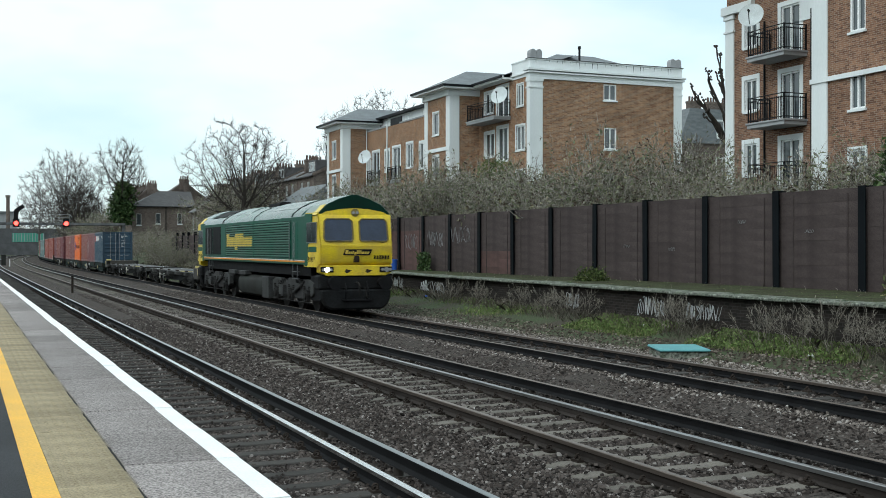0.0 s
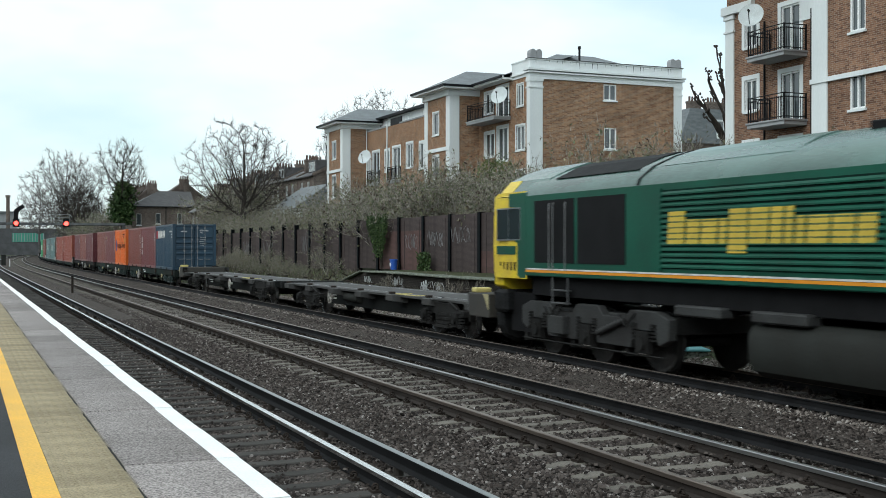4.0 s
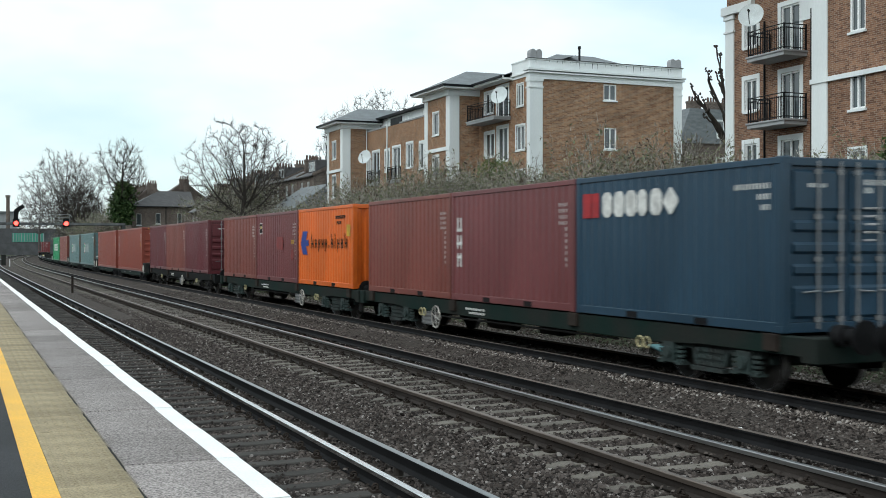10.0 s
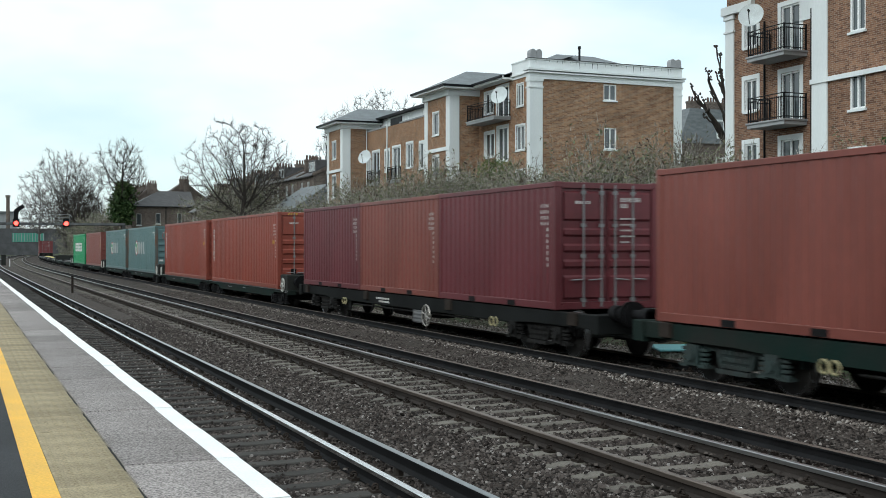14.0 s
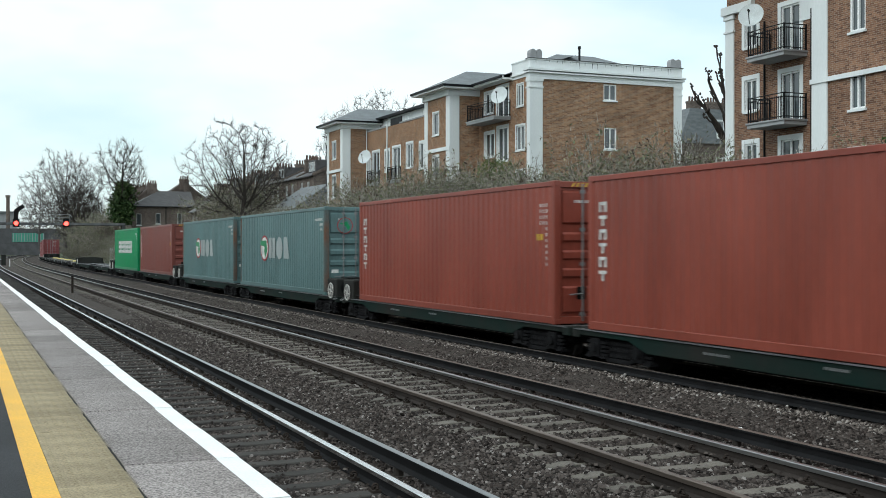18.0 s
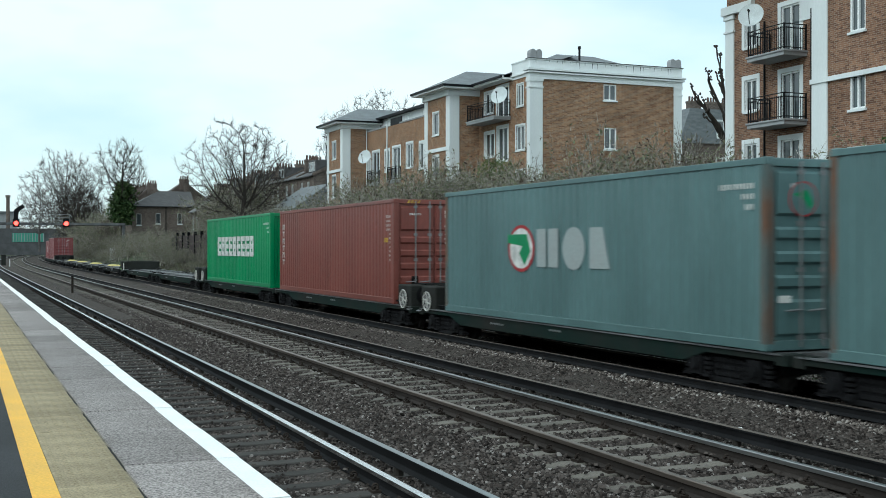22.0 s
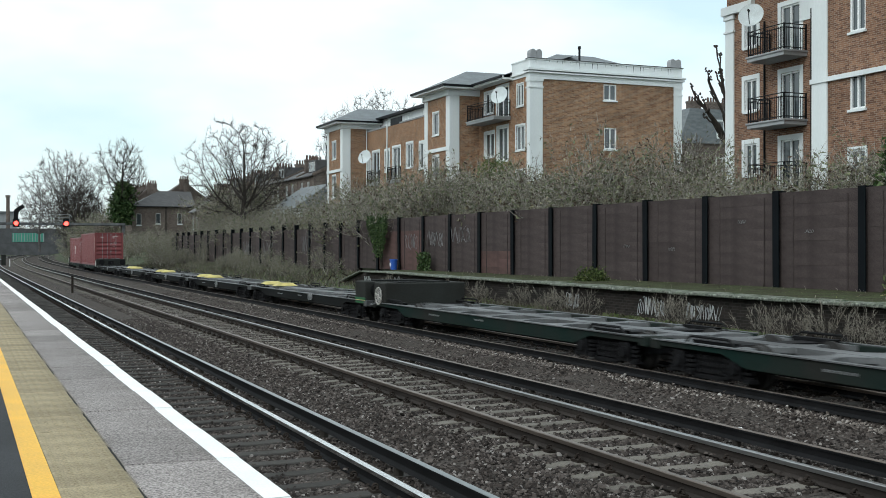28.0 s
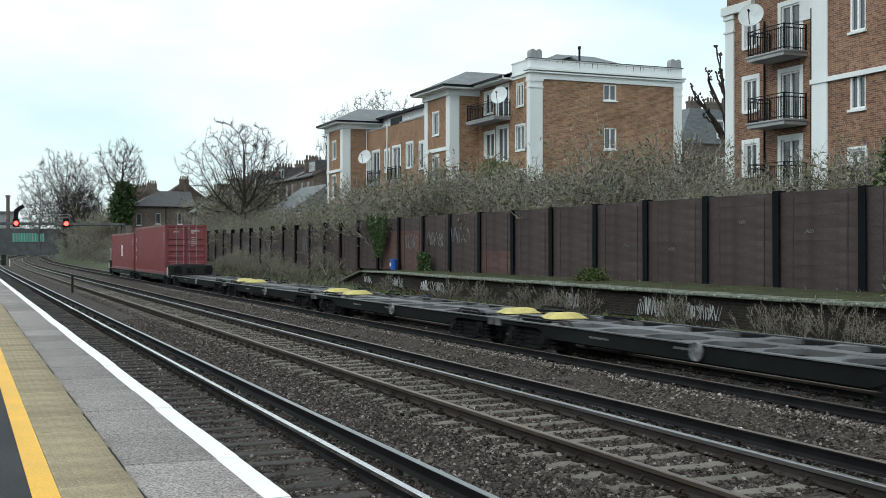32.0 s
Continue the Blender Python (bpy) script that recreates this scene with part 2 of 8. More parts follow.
    "ivy": island_mat("ivy_leaves", [(0.0, (0.018, 0.036, 0.012)), (0.6, (0.045, 0.08, 0.026)), (1.0, (0.10, 0.14, 0.055))], 0.5),
    "loco_green": mat("dark_green_loco_paint", (0.005, 0.072, 0.044), 0.5, 0, 0.2, 1.1, 0.05, 25),
    "plough": mat("road_grimed_black_paint", (0.034, 0.036, 0.039), 0.7, 0, 0.5, 2.2, 0.2, 20, c2=(0.010, 0.010, 0.010), fine=0.3),
    "loco_under": mat("grimy_grey_running_gear", (0.07, 0.073, 0.073), 0.6, 0, 0.4, 1.3, 0.3, 25, c2=(0.024, 0.023, 0.023), fine=0.3),
    # Roof green made paler: part of the sky's sheen sits in the colour.
    "loco_roof": mat("sheen_paled_green_roof", (0.062, 0.115, 0.100), 0.26, 0, 0.45, 0.9, 0.1, 25, stretch=(1, 0.4, 1), spec=0.6),
    "hood_and_gap": mat("dark_green_hood_and_gap_shade", (0.003, 0.022, 0.015), 0.6, 0, 0.25, 1.5, 0.05, 25),
    "loco_yellow": mat("warning_yellow_paint", (0.83, 0.635, 0.02), 0.35, 0, 0.12, 2.6, 0.05, 25, c2=(0.56, 0.40, 0.05), fine=0.12),
    "side_glass": mat("cab_side_glass", (0.02, 0.032, 0.036), 0.1, 0, 0.1, 2, 0.0, 20, spec=0.35),
    "wheel_steel": mat("dark_wheel_steel", (0.051, 0.049, 0.048), 0.6, 0.2, 0.35, 2.0, 0.3, 30),
    "bush_leaf": island_mat("green_bush_leaves", [(0.0, (0.035, 0.055, 0.018)), (0.6, (0.09, 0.125, 0.04)), (1.0, (0.17, 0.20, 0.08))]),
    "rusty_post": mat("rust_streaked_post", (0.10, 0.15, 0.15), 0.7, 0, 0.2, 2.2, 0.1, 20, c2=(0.15, 0.075, 0.045), stretch=(1, 1, 0.5)),
    "tuft": island_mat("coarse_tussock", [(0.0, (0.03, 0.045, 0.014)), (0.7, (0.07, 0.095, 0.03)), (1.0, (0.14, 0.15, 0.06))]),
    "weed_leaf": island_mat("low_weed_leaves", [(0.0, (0.055, 0.085, 0.022)), (0.6, (0.125, 0.19, 0.055)), (1.0, (0.23, 0.29, 0.11))]),
    "tie_cream": mat("grimy_cream_paint", (0.36, 0.32, 0.18), 0.6, 0, 0.25, 5),
    "rail_worn": mat("worn_rail_head", (0.30, 0.30, 0.30), 0.36, 0.9, 0.2, 3, 0.05, 60, stretch=(1, 0.1, 1)),
    "grimy_seal": mat("grimy_yellow_seal", (0.16, 0.125, 0.04), 0.7, 0, 0.3, 4),
    "logo_yellow": mat("logo_yellow", (0.56, 0.41, 0.06), 0.5, 0, 0.1),
    "stripe_orange": mat("orange_stripe", (0.72, 0.28, 0.02), 0.5, 0, 0.1),
    "black_paint": mat("matt_black_paint", (0.010, 0.010, 0.011), 0.65, 0, 0.3),
    "lamp_on": mat("lit_headlamp", (1.0, 0.97, 0.92), 0.3, 0, 0.0, emit=5.0),
    "lamp_off": mat("unlit_lamp_lens", (0.30, 0.30, 0.30), 0.2, 0.2, 0.05),
    "red_on": mat("lit_red_signal", (1.0, 0.04, 0.03), 0.3, 0, 0.0, emit=8.0),
    "white_mark": mat("white_stencil", (0.60, 0.60, 0.58), 0.6, 0, 0.25, 6),
    "faded_white": mat("faded_white_lettering", (0.46, 0.50, 0.50), 0.6, 0, 0.3, 3, c2=(0.33, 0.38, 0.38)),
    "yellow_mark": mat("yellow_stencil", (0.55, 0.36, 0.05), 0.6, 0, 0.2, 4),
    "red_mark": mat("red_stencil", (0.34, 0.03, 0.035), 0.6, 0, 0.2, 4),
    "red_patch": mat("dull_red_touch_up", (0.21, 0.036, 0.036), 0.5, 0, 0.2, 4),
    "blue_mark": mat("blue_stencil", (0.02, 0.05, 0.26), 0.6, 0, 0.12, 4),
    "galv": mat("worn_galvanised_bar", (0.24, 0.245, 0.25), 0.5, 0.5, 0.2),
    "wagon_green": mat("weathered_green_underframe", (0.012, 0.038, 0.032), 0.8, 0, 0.45, 0.9, 0.2, 25, c2=(0.022, 0.023, 0.021)),
    "wagon_grey": mat("grimy_grey_underframe", (0.055, 0.060, 0.056), 0.7, 0, 0.45, 1.3, 0.2, 25, c2=(0.024, 0.024, 0.022)),
    "wagon_top": mat("dusty_grey_deck_plate", (0.062, 0.061, 0.060), 0.6, 0, 0.3, 1.0, 0.2, 25, stretch=(1, 0.4, 1)),
    "bogie_teal": mat("grimy_teal_bogie", (0.05, 0.085, 0.082), 0.75, 0, 0.4, 1.8, 0.25, 30, c2=(0.026, 0.026, 0.025)),
    "end_box": mat("dusty_brown_steel", (0.085, 0.078, 0.066), 0.75, 0, 0.35, 1.5, 0.2, 25, c2=(0.045, 0.043, 0.04)),
    "tread": mat("bright_wheel_tread", (0.55, 0.56, 0.58), 0.3, 0.9, 0.15, 4, 0.0, 30),
    "wagon_deck": mat("worn_wagon_deck", (0.115, 0.118, 0.122), 0.55, 0.1, 0.45, 1.2, 0.2, 25, stretch=(1, 0.4, 1)),
    "wagon_black": mat("black_wagon_frame", (0.011, 0.012, 0.012), 0.8, 0.0, 0.4, 0.9, 0.2, 25),
    "pale_yellow": mat("faded_yellow_cover", (0.54, 0.46, 0.17), 0.6, 0, 0.25, 3),
    "wheel_paint": mat("faded_white_wheel_paint", (0.50, 0.49, 0.46), 0.6, 0, 0.2),
    "panel_green": mat("dull_green_panel", (0.02, 0.11, 0.04), 0.6, 0, 0.25),
    "rim": mat("worn_wheel_rim", (0.45, 0.43, 0.40), 0.45, 0.5, 0.2),
    "signal_green": mat("green_bridge_panel", (0.07, 0.27, 0.20), 0.7, 0, 0.15, 0.5),
    # Sooty brick with the distance haze put in as a lighter grey.
    "bridge": mat("sooty_hazed_brick", (0.075, 0.076, 0.08), 0.9, 0, 0.25, 0.4),
    "blue_plastic": mat("blue_plastic", (0.03, 0.10, 0.42), 0.5, 0, 0.15),
    "white_plastic": mat("white_plastic", (0.7, 0.7, 0.7), 0.5, 0, 0.1),
}


# ---------------------------------------------------------------- mesh tools
class Shape:
    """Gathers faces; mesh() turns them into one mesh."""

    def __init__(self):
        self.v, self.f = [], []

    def add(self, v, f):
        k = len(self.v)
        self.v += [tuple(p) for p in v]
        self.f += [tuple(i + k for i in q) for q in f]
        return self

    def box(self, x0, x1, y0, y1, z0, z1):
        v = [(x, y, z) for z in (z0, z1) for y in (y0, y1) for x in (x0, x1)]
        return self.add(v, [(0, 2, 3, 1), (4, 5, 7, 6), (0, 1, 5, 4), (2, 6, 7, 3), (0, 4, 6, 2), (1, 3, 7, 5)])

    def prism(self, pts, a, b, axis="y"):
        """A closed outline pulled from a to b; the outline is (x, z) for y, (y, z) for x, (x, y) for z."""
        n = len(pts)
        put = {"y": lambda p, s: (p[0], s, p[1]), "x": lambda p, s: (s, p[0], p[1]), "z": lambda p, s: (p[0], p[1], s)}[axis]
        v = [put(p, a) for p in pts] + [put(p, b) for p in pts]
        f = [tuple(range(n - 1, -1, -1)), tuple(range(n, 2 * n))]
        f += [(i, (i + 1) % n, n + (i + 1) % n, n + i) for i in range(n)]
        return self.add(v, f)

    def cyl(self, c, r, length, axis="x", n=16, r2=None):
        r2 = r if r2 is None else r2
        v = []
        for s, q in ((-length / 2, r), (length / 2, r2)):
            for i in range(n):
                a = 2 * math.pi * i / n
                p, w = q * math.cos(a), q * math.sin(a)
                v.append({"x": (c[0] + s, c[1] + p, c[2] + w), "y": (c[0] + p, c[1] + s, c[2] + w), "z": (c[0] + p, c[1] + w, c[2] + s)}[axis])
        f = [tuple(range(n - 1, -1, -1)), tuple(range(n, 2 * n))] + [(i, (i + 1) % n, n + (i + 1) % n, n + i) for i in range(n)]
        return self.add(v, f)

    def ring(self, c, r, t, axis="x", n=20, m=5):
        """A thin round hoop (a hand wheel's rim)."""
        v, f = [], []
        for i in range(n):
            a = 2 * math.pi * i / n
            for j in range(m):
                b = 2 * math.pi * j / m
                q, s = r + t * math.cos(b), t * math.sin(b)
                v.append({"x": (c[0] + s, c[1] + q * math.cos(a), c[2] + q * math.sin(a)), "y": (c[0] + q * math.cos(a), c[1] + s, c[2] + q * math.sin(a))}[axis])
        for i in range(n):
            for j in range(m):
                f.append((i * m + j, ((i + 1) % n) * m + j, ((i + 1) % n) * m + (j + 1) % m, i * m + (j + 1) % m))
        return self.add(v, f)

    def tube(self, pts, r, n=6):
        pts = [Vector(p) for p in pts]
        v, f = [], []
        for k, p in enumerate(pts):
            d = (pts[min(k + 1, len(pts) - 1)] - pts[max(k - 1, 0)]).normalized()
            u = d.orthogonal().normalized() if abs(d.z) < 0.9 else Vector((1, 0, 0))
            u = (Vector((0, 0, 1)).cross(d)).normalized() if abs(d.z) < 0.9 else u
            w = d.cross(u)
            for i in range(n):
                a = 2 * math.pi * i / n
                v.append(p + r * (u * math.cos(a) + w * math.sin(a)))
        for k in range(len(pts) - 1):
            f += [(k * n + i, k * n + (i + 1) % n, (k + 1) * n + (i + 1) % n, (k + 1) * n + i) for i in range(n)]
        f += [tuple(range(n - 1, -1, -1)), tuple(range((len(pts) - 1) * n, len(pts) * n))]
        return self.add(v, f)

    def face(self, *pts):
        return self.add(pts, [tuple(range(len(pts)))])

    def mesh(self, name, bevel=0.0, smooth=False, fix=True):
        me = bpy.data.meshes.new(name)
        me.from_pydata(self.v, [], self.f)
        if fix or bevel:
            bm = bmesh.new()
            bm.from_mesh(me)
            if bevel:
                bmesh.ops.remove_doubles(bm, verts=bm.verts, dist=1e-5)
                sharp = [e for e in bm.edges if len(e.link_faces) == 2 and e.calc_face_angle(0) > 0.6]
                bmesh.ops.bevel(bm, geom=sharp, offset=bevel, segments=1, affect="EDGES", clamp_overlap=True)
            bmesh.ops.recalc_face_normals(bm, faces=bm.faces)
            bm.to_mesh(me)
            bm.free()
        if smooth:
            me.shade_smooth()
            me.set_sharp_from_angle(angle=radians(38))
        return me


def box(*a):
    return Shape().box(*a)


def part(name, shape, material, parent=None, label="", at=None, bevel=0.0, smooth=False):
    """One mesh object, under its thing or part; shape is a Shape or a ready mesh."""
    me = shape.mesh(name, bevel, smooth) if isinstance(shape, Shape) else shape
    if not me.materials:
        me.materials.append(MT[material] if isinstance(material, str) else material)
    ob = new(name, me)
    if parent:
        ob.parent = parent
    if at is not None:
        ob.matrix_basis = at if isinstance(at, Matrix) else Matrix.Translation(at)
    if label:
        tagged(ob, label)
    return ob


def thing(name, label, category, at=None, group="", kind=""):
    """An Empty at a thing's base, which carries its parts."""
    ob = new(name)
    ob.empty_display_size = 0.3
    if at is not None:
        ob.matrix_basis = at if isinstance(at, Matrix) else Matrix.Translation(at)
    return tagged(ob, label, category, group, kind)


MESHES = {}


def kept(key, make):
    """A mesh that several parts share."""
    if key not in MESHES:
        MESHES[key] = make()
    return MESHES[key]


def heap(name, v, f, material):
    """A mesh straight from arrays of corners and faces, for what nobody could count."""
    me = bpy.data.meshes.new(name)
    v, f = np.asarray(v, np.float32), np.asarray(f, np.int32)
    k = f.shape[1]
    me.vertices.add(len(v))
    me.vertices.foreach_set("co", v.ravel())
    me.loops.add(f.size)
    me.loops.foreach_set("vertex_index", f.ravel())
    me.polygons.add(len(f))
    me.polygons.foreach_set("loop_start", np.arange(0, f.size, k, dtype=np.int32))
    me.polygons.foreach_set("loop_total", np.full(len(f), k, np.int32))
    me.update(calc_edges=True)
    me.materials.append(MT[material])
    return me


# ---------------------------------------------------------------- the line: level, straight, then a slight bend
def bend(y):
    return max(0.0, y - 110.0) ** 2 / 5000.0


def heading(y):
    return max(0.0, y - 110.0) / 2500.0


LINE_Y = [-12.0, 0, 10, 20, 40, 70, 110, 125, 140, 155, 170, 185, 200, 220, 240, 260, 285, 310, 340, 380]


def swept(outline, x0, ys=LINE_Y):
    """An outline (x, z) carried along the line at x0 from its zero."""
    n, s = len(outline), Shape()
    v = [(x0 + bend(y) + px, y, pz) for y in ys for px, pz in outline]
    f = [(k * n + i, k * n + (i + 1) % n, (k + 1) * n + (i + 1) % n, (k + 1) * n + i) for k in range(len(ys) - 1) for i in range(n)]
    f += [tuple(range(n)), tuple(range((len(ys) - 1) * n, len(ys) * n))]
    return s.add(v, f)


GX = [-2500, -600, -120, -30, -8, 0, 1.7, 8, 14.0, 15.3, 16.6, 18, 20, 21, 22, 24, 26, 28.5, 31, 36, 45, 60, 120, 400, 1000, 2500]
GZ_X, GZ_Z = [-2500, -8, 14.0, 16.6, 21.0, 22.0, 31.0, 60.0, 2500], [0, -0.36, -0.34, 0.18, 0.85, 1.1, 3.0, 4.0, 4.0]
GY = [-2500, -400, -60] + list(range(-20, 120, 4)) + list(range(120, 400, 20)) + [500, 800, 1500, 3500]


def ground_z(x, y):
    z = float(np.interp(x - bend(min(y, 400)), GZ_X, GZ_Z))
    if x > 17.0:
        z += 0.12 * noise.noise((x * 0.4, y * 0.3, 0))
    return z


def build_ground():
    v = [(x + (bend(min(y, 400)) if abs(x) < 100 else 0), y, ground_z(x + (bend(min(y, 400)) if abs(x) < 100 else 0), y)) for y in GY for x in GX]
    n = len(GX)
    f = [(j * n + i, j * n + i + 1, (j + 1) * n + i + 1, (j + 1) * n + i) for j in range(len(GY) - 1) for i in range(n - 1)]
    g = part("ground", Shape().add(v, f), "earth")
    tagged(g, "brown earth with grass and leaf litter beside the railway", "ground", kind="structure")
    # ballast bed
    bx = np.array([1.72, 2.2, 2.7, 3.3, 3.9, 4.4, 4.8, 5.2, 5.7, 6.3, 6.9, 7.5, 8.1, 8.6, 9.0, 9.5, 10.0, 10.5, 11.0, 11.6, 12.3, 13.0, 13.5, 13.9, 14.4, 15.0])
    bz = np.array([-.215, -.208, -.206, -.206, -.17, -.17, -.24, -.24, -.215, -.206, -.205, -.205, -.19, -.13, -.24, -.215, -.2, -.16, -.09, -.2, -.2, -.2, -.2, -.2, -.24, -.34])
    by = np.concatenate([np.arange(-8, 60, 0.8), np.arange(60, 380, 6.0)])
    v = []
    for y in by:
        for x, z in zip(bx, bz):
            v.append((x + bend(y), y, z + 0.03 * noise.noise((x * 1.7, y * 1.7, 3)) + 0.02 * noise.noise((x * 5, y * 5, 9))))
    n = len(bx)
    f = [(j * n + i, j * n + i + 1, (j + 1) * n + i + 1, (j + 1) * n + i) for j in range(len(by) - 1) for i in range(n - 1)]
    b = part("ballast_bed", Shape().add(v, f), "ballast")
    tagged(b, "dark brown dirty stone ballast between the rails", "ballast", kind="structure")


build_ground()

TRACKS = [("near", 3.06, "sleeper_dark", 4.195, 1), ("middle", 7.17, "sleeper", 8.45, 1), ("far", 12.2, "sleeper_dark", 11.02, -1)]
RAIL_FOOT = [(-0.07, -0.159), (0.07, -0.159), (0.07, -0.147), (0.012, -0.125), (0.012, -0.05), (-0.012, -0.05), (-0.012, -0.125), (-0.07, -0.147)]
RAIL_HEAD = [(-0.035, -0.05), (0.035, -0.05), (0.036, -0.008), (0.027, 0.0), (-0.027, 0.0), (-0.036, -0.008)]
COND = [(-0.06, -0.06), (0.06, -0.06), (0.045, -0.04), (0.02, -0.02), (0.025, 0.05), (0.042, 0.055), (0.042, 0.076), (-0.042, 0.076), (-0.042, 0.055), (-0.025, 0.05), (-0.02, -0.02), (-0.045, -0.04)]


def sleeper_mesh():
    s = Shape().prism([(-1.25, -0.36), (1.25, -0.36), (1.25, -0.19), (1.02, -0.165), (0.5, -0.165), (0.36, -0.175), (-0.36, -0.175), (-0.5, -0.165), (-1.02, -0.165), (-1.25, -0.19)], -0.11, 0.11)
    return s.mesh("sleeper", 0.012)


def build_tracks():
    for name, xc, smat, xcond, side in TRACKS:
        t = thing("railway_track_" + name, "railway track with concrete sleepers and a conductor rail", "railway track", kind="structure")
        for dx in (-0.7525, 0.7525):
            shiny = name != "far" and dx > 0
            r = part("rail", swept(RAIL_FOOT, xc + dx), "rail_web" if name == "middle" else "cond_web", t, "rusty brown flat-bottom rail" if name == "middle" else "dark grimy flat-bottom rail")
            part("rail_head", swept(RAIL_HEAD, xc + dx), ("rail_head" if name == "near" else "rail_worn") if shiny else "rail_dull", r, "polished running surface" if shiny else "dull brown running surface")
        c = part("conductor_rail", swept(COND, xcond), "cond_web", t, "black conductor rail raised on insulators")
        part("contact_strip", swept([(-0.038, 0.0755), (0.038, 0.0755), (0.036, 0.08), (-0.036, 0.08)], xcond), "cond" if name == "near" else "rail_dull", c, "worn contact surface")
        me = kept("sleeper_" + smat, sleeper_mesh)
        clips, pots, rest = Shape(), Shape(), Shape()
        y, k = -15.2, 0
        rng = random.Random(len(name))
        while y < 300:
            if y < 66:
                part("sleeper", me, smat, t, at=pose(xc + rng.uniform(-0.02, 0.02), y, rng.uniform(-0.008, 0.004), 0, 0, rng.uniform(-0.5, 0.5)))
            else:
                x = xc + bend(y)
                rest.box(x - 1.25, x + 1.25, y - 0.13, y + 0.13, -0.3, -0.17)
            if y < 70:
                for dx in (-0.7525, 0.7525):
                    for s in (-1, 1):
                        x = xc + dx + s * 0.105
                        clips.box(x - 0.045, x + 0.045, y - 0.07, y + 0.07, -0.175, -0.135)
                        clips.ring((x, y, -0.112), 0.032, 0.011, "y", 9, 4)
                        clips.tube([(x, y - 0.055, -0.13), (x - s * 0.02, y, -0.105), (x, y + 0.06, -0.13)], 0.014, 5)
            if k % 4 == 0 and y < 120:
                pots.cyl((xcond + bend(y), y, -0.115), 0.055, 0.11, "z", 10)
                pots.box(xcond + bend(y) - 0.1, xcond + bend(y) + 0.1, y - 0.09, y + 0.09, -0.19, -0.155)
            y += 0.66
            k += 1
        part("rail_clips", clips, "steel_brown", t, "rusty spring clips beside the rails")
        part("insulators", pots, "pot", t, "grey insulators under the conductor rail")
        tagged(part("far_sleepers", rest, smat, t), kind="stuff")


build_tracks()


def scatter_stones(name, n, bands, y0, y1, size, material, label, seed):
    """Loose stones: uneven eight-sided lumps, closer together near the platform."""
    r = np.random.default_rng(seed)
    w = np.array([b[1] - b[0] for b in bands])
    pick = r.choice(len(bands), n, p=w / w.sum())
    lo, hi = np.array([b[0] for b in bands])[pick], np.array([b[1] for b in bands])[pick]
    x = lo + (hi - lo) * r.random(n)
    y = y0 + (y1 - y0) * r.random(n) ** 1.7
    # most stones lie in the cribs, clear of the sleepers
    on = np.abs((y + 2.33) % 0.66 - 0.33) < 0.12
    on &= (np.abs(x - 3.06) < 1.28) | (np.abs(x - 7.17) < 1.28) | (np.abs(x - 12.2) < 1.28)
    y = np.where(on & (r.random(n) < 0.95), y + 0.25 + 0.16 * r.random(n), y)
    z = np.interp(x, [1.7, 3.4, 3.9, 4.4, 5.0, 5.7, 8.1, 8.5, 9.0, 10.2, 10.6, 11.0, 11.5, 13.9, 14.4, 15.0, 15.7], [-.206, -.206, -.17, -.17, -.236, -.205, -.19, -.13, -.23, -.2, -.15, -.09, -.2, -.2, -.235, -.20, -.01]) + 0.006 + 0.045 * (r.random(n) < 0.05)
    z = np.where(x > 14.2, np.maximum(z, [ground_z(a, b) + 0.014 if a > 14.2 else -9.0 for a, b in zip(x, y)]), z)
    s = size * (0.6 + 0.8 * r.random(n))
    base = np.array([[1, 0, -0.25], [0, 1, -0.25], [-1, 0, -0.25], [0, -1, -0.25], [0.6, 0.1, 0.5], [-0.1, 0.6, 0.5], [-0.6, -0.1, 0.5], [0.1, -0.6, 0.5]])
    a = r.random(n) * 6.28
    v = base[None] * (0.65 + 0.6 * r.random((n, 8, 1))) * s[:, None, None]
    ca, sa = np.cos(a)[:, None], np.sin(a)[:, None]
    vx, vy = v[..., 0] * ca - v[..., 1] * sa, v[..., 0] * sa + v[..., 1] * ca
    vz = v[..., 2] + (r.random(n)[:, None] - 0.5) * vx * 0.8 + (r.random(n)[:, None] - 0.5) * vy * 0.8
    V = np.stack([vx + x[:, None], vy + y[:, None], vz + z[:, None]], -1).reshape(-1, 3)
    F = np.array([[0, 1, 5, 4], [1, 2, 6, 5], [2, 3, 7, 6], [3, 0, 4, 7], [4, 5, 6, 7]])
    F = (F[None] + 8 * np.arange(n)[:, None, None]).reshape(-1, 4)
    tagged(new(name, heap(name, V, F, material)), label, "gravel", kind="stuff")


scatter_stones("ballast_stones", 62000, [(1.75, 6.2)], 4.5, 40, 0.023, "stones", "dark brown angular ballast stones", 4)
scatter_stones("ballast_stones", 74000, [(5.6, 13.3)], 9, 62, 0.028, "stones", "dark brown angular ballast stones", 6)
scatter_stones("verge_stones", 8000, [(14.2, 15.7)], 12, 60, 0.028, "stones_verge", "brown earthy stones at the foot of the verge", 7)
scatter_stones("pale_ballast_stones", 34000, [(10.7, 10.92), (13.1, 14.75)], 9, 75, 0.029, "stones_new", "pale grey clean ballast stones along the far track", 5)


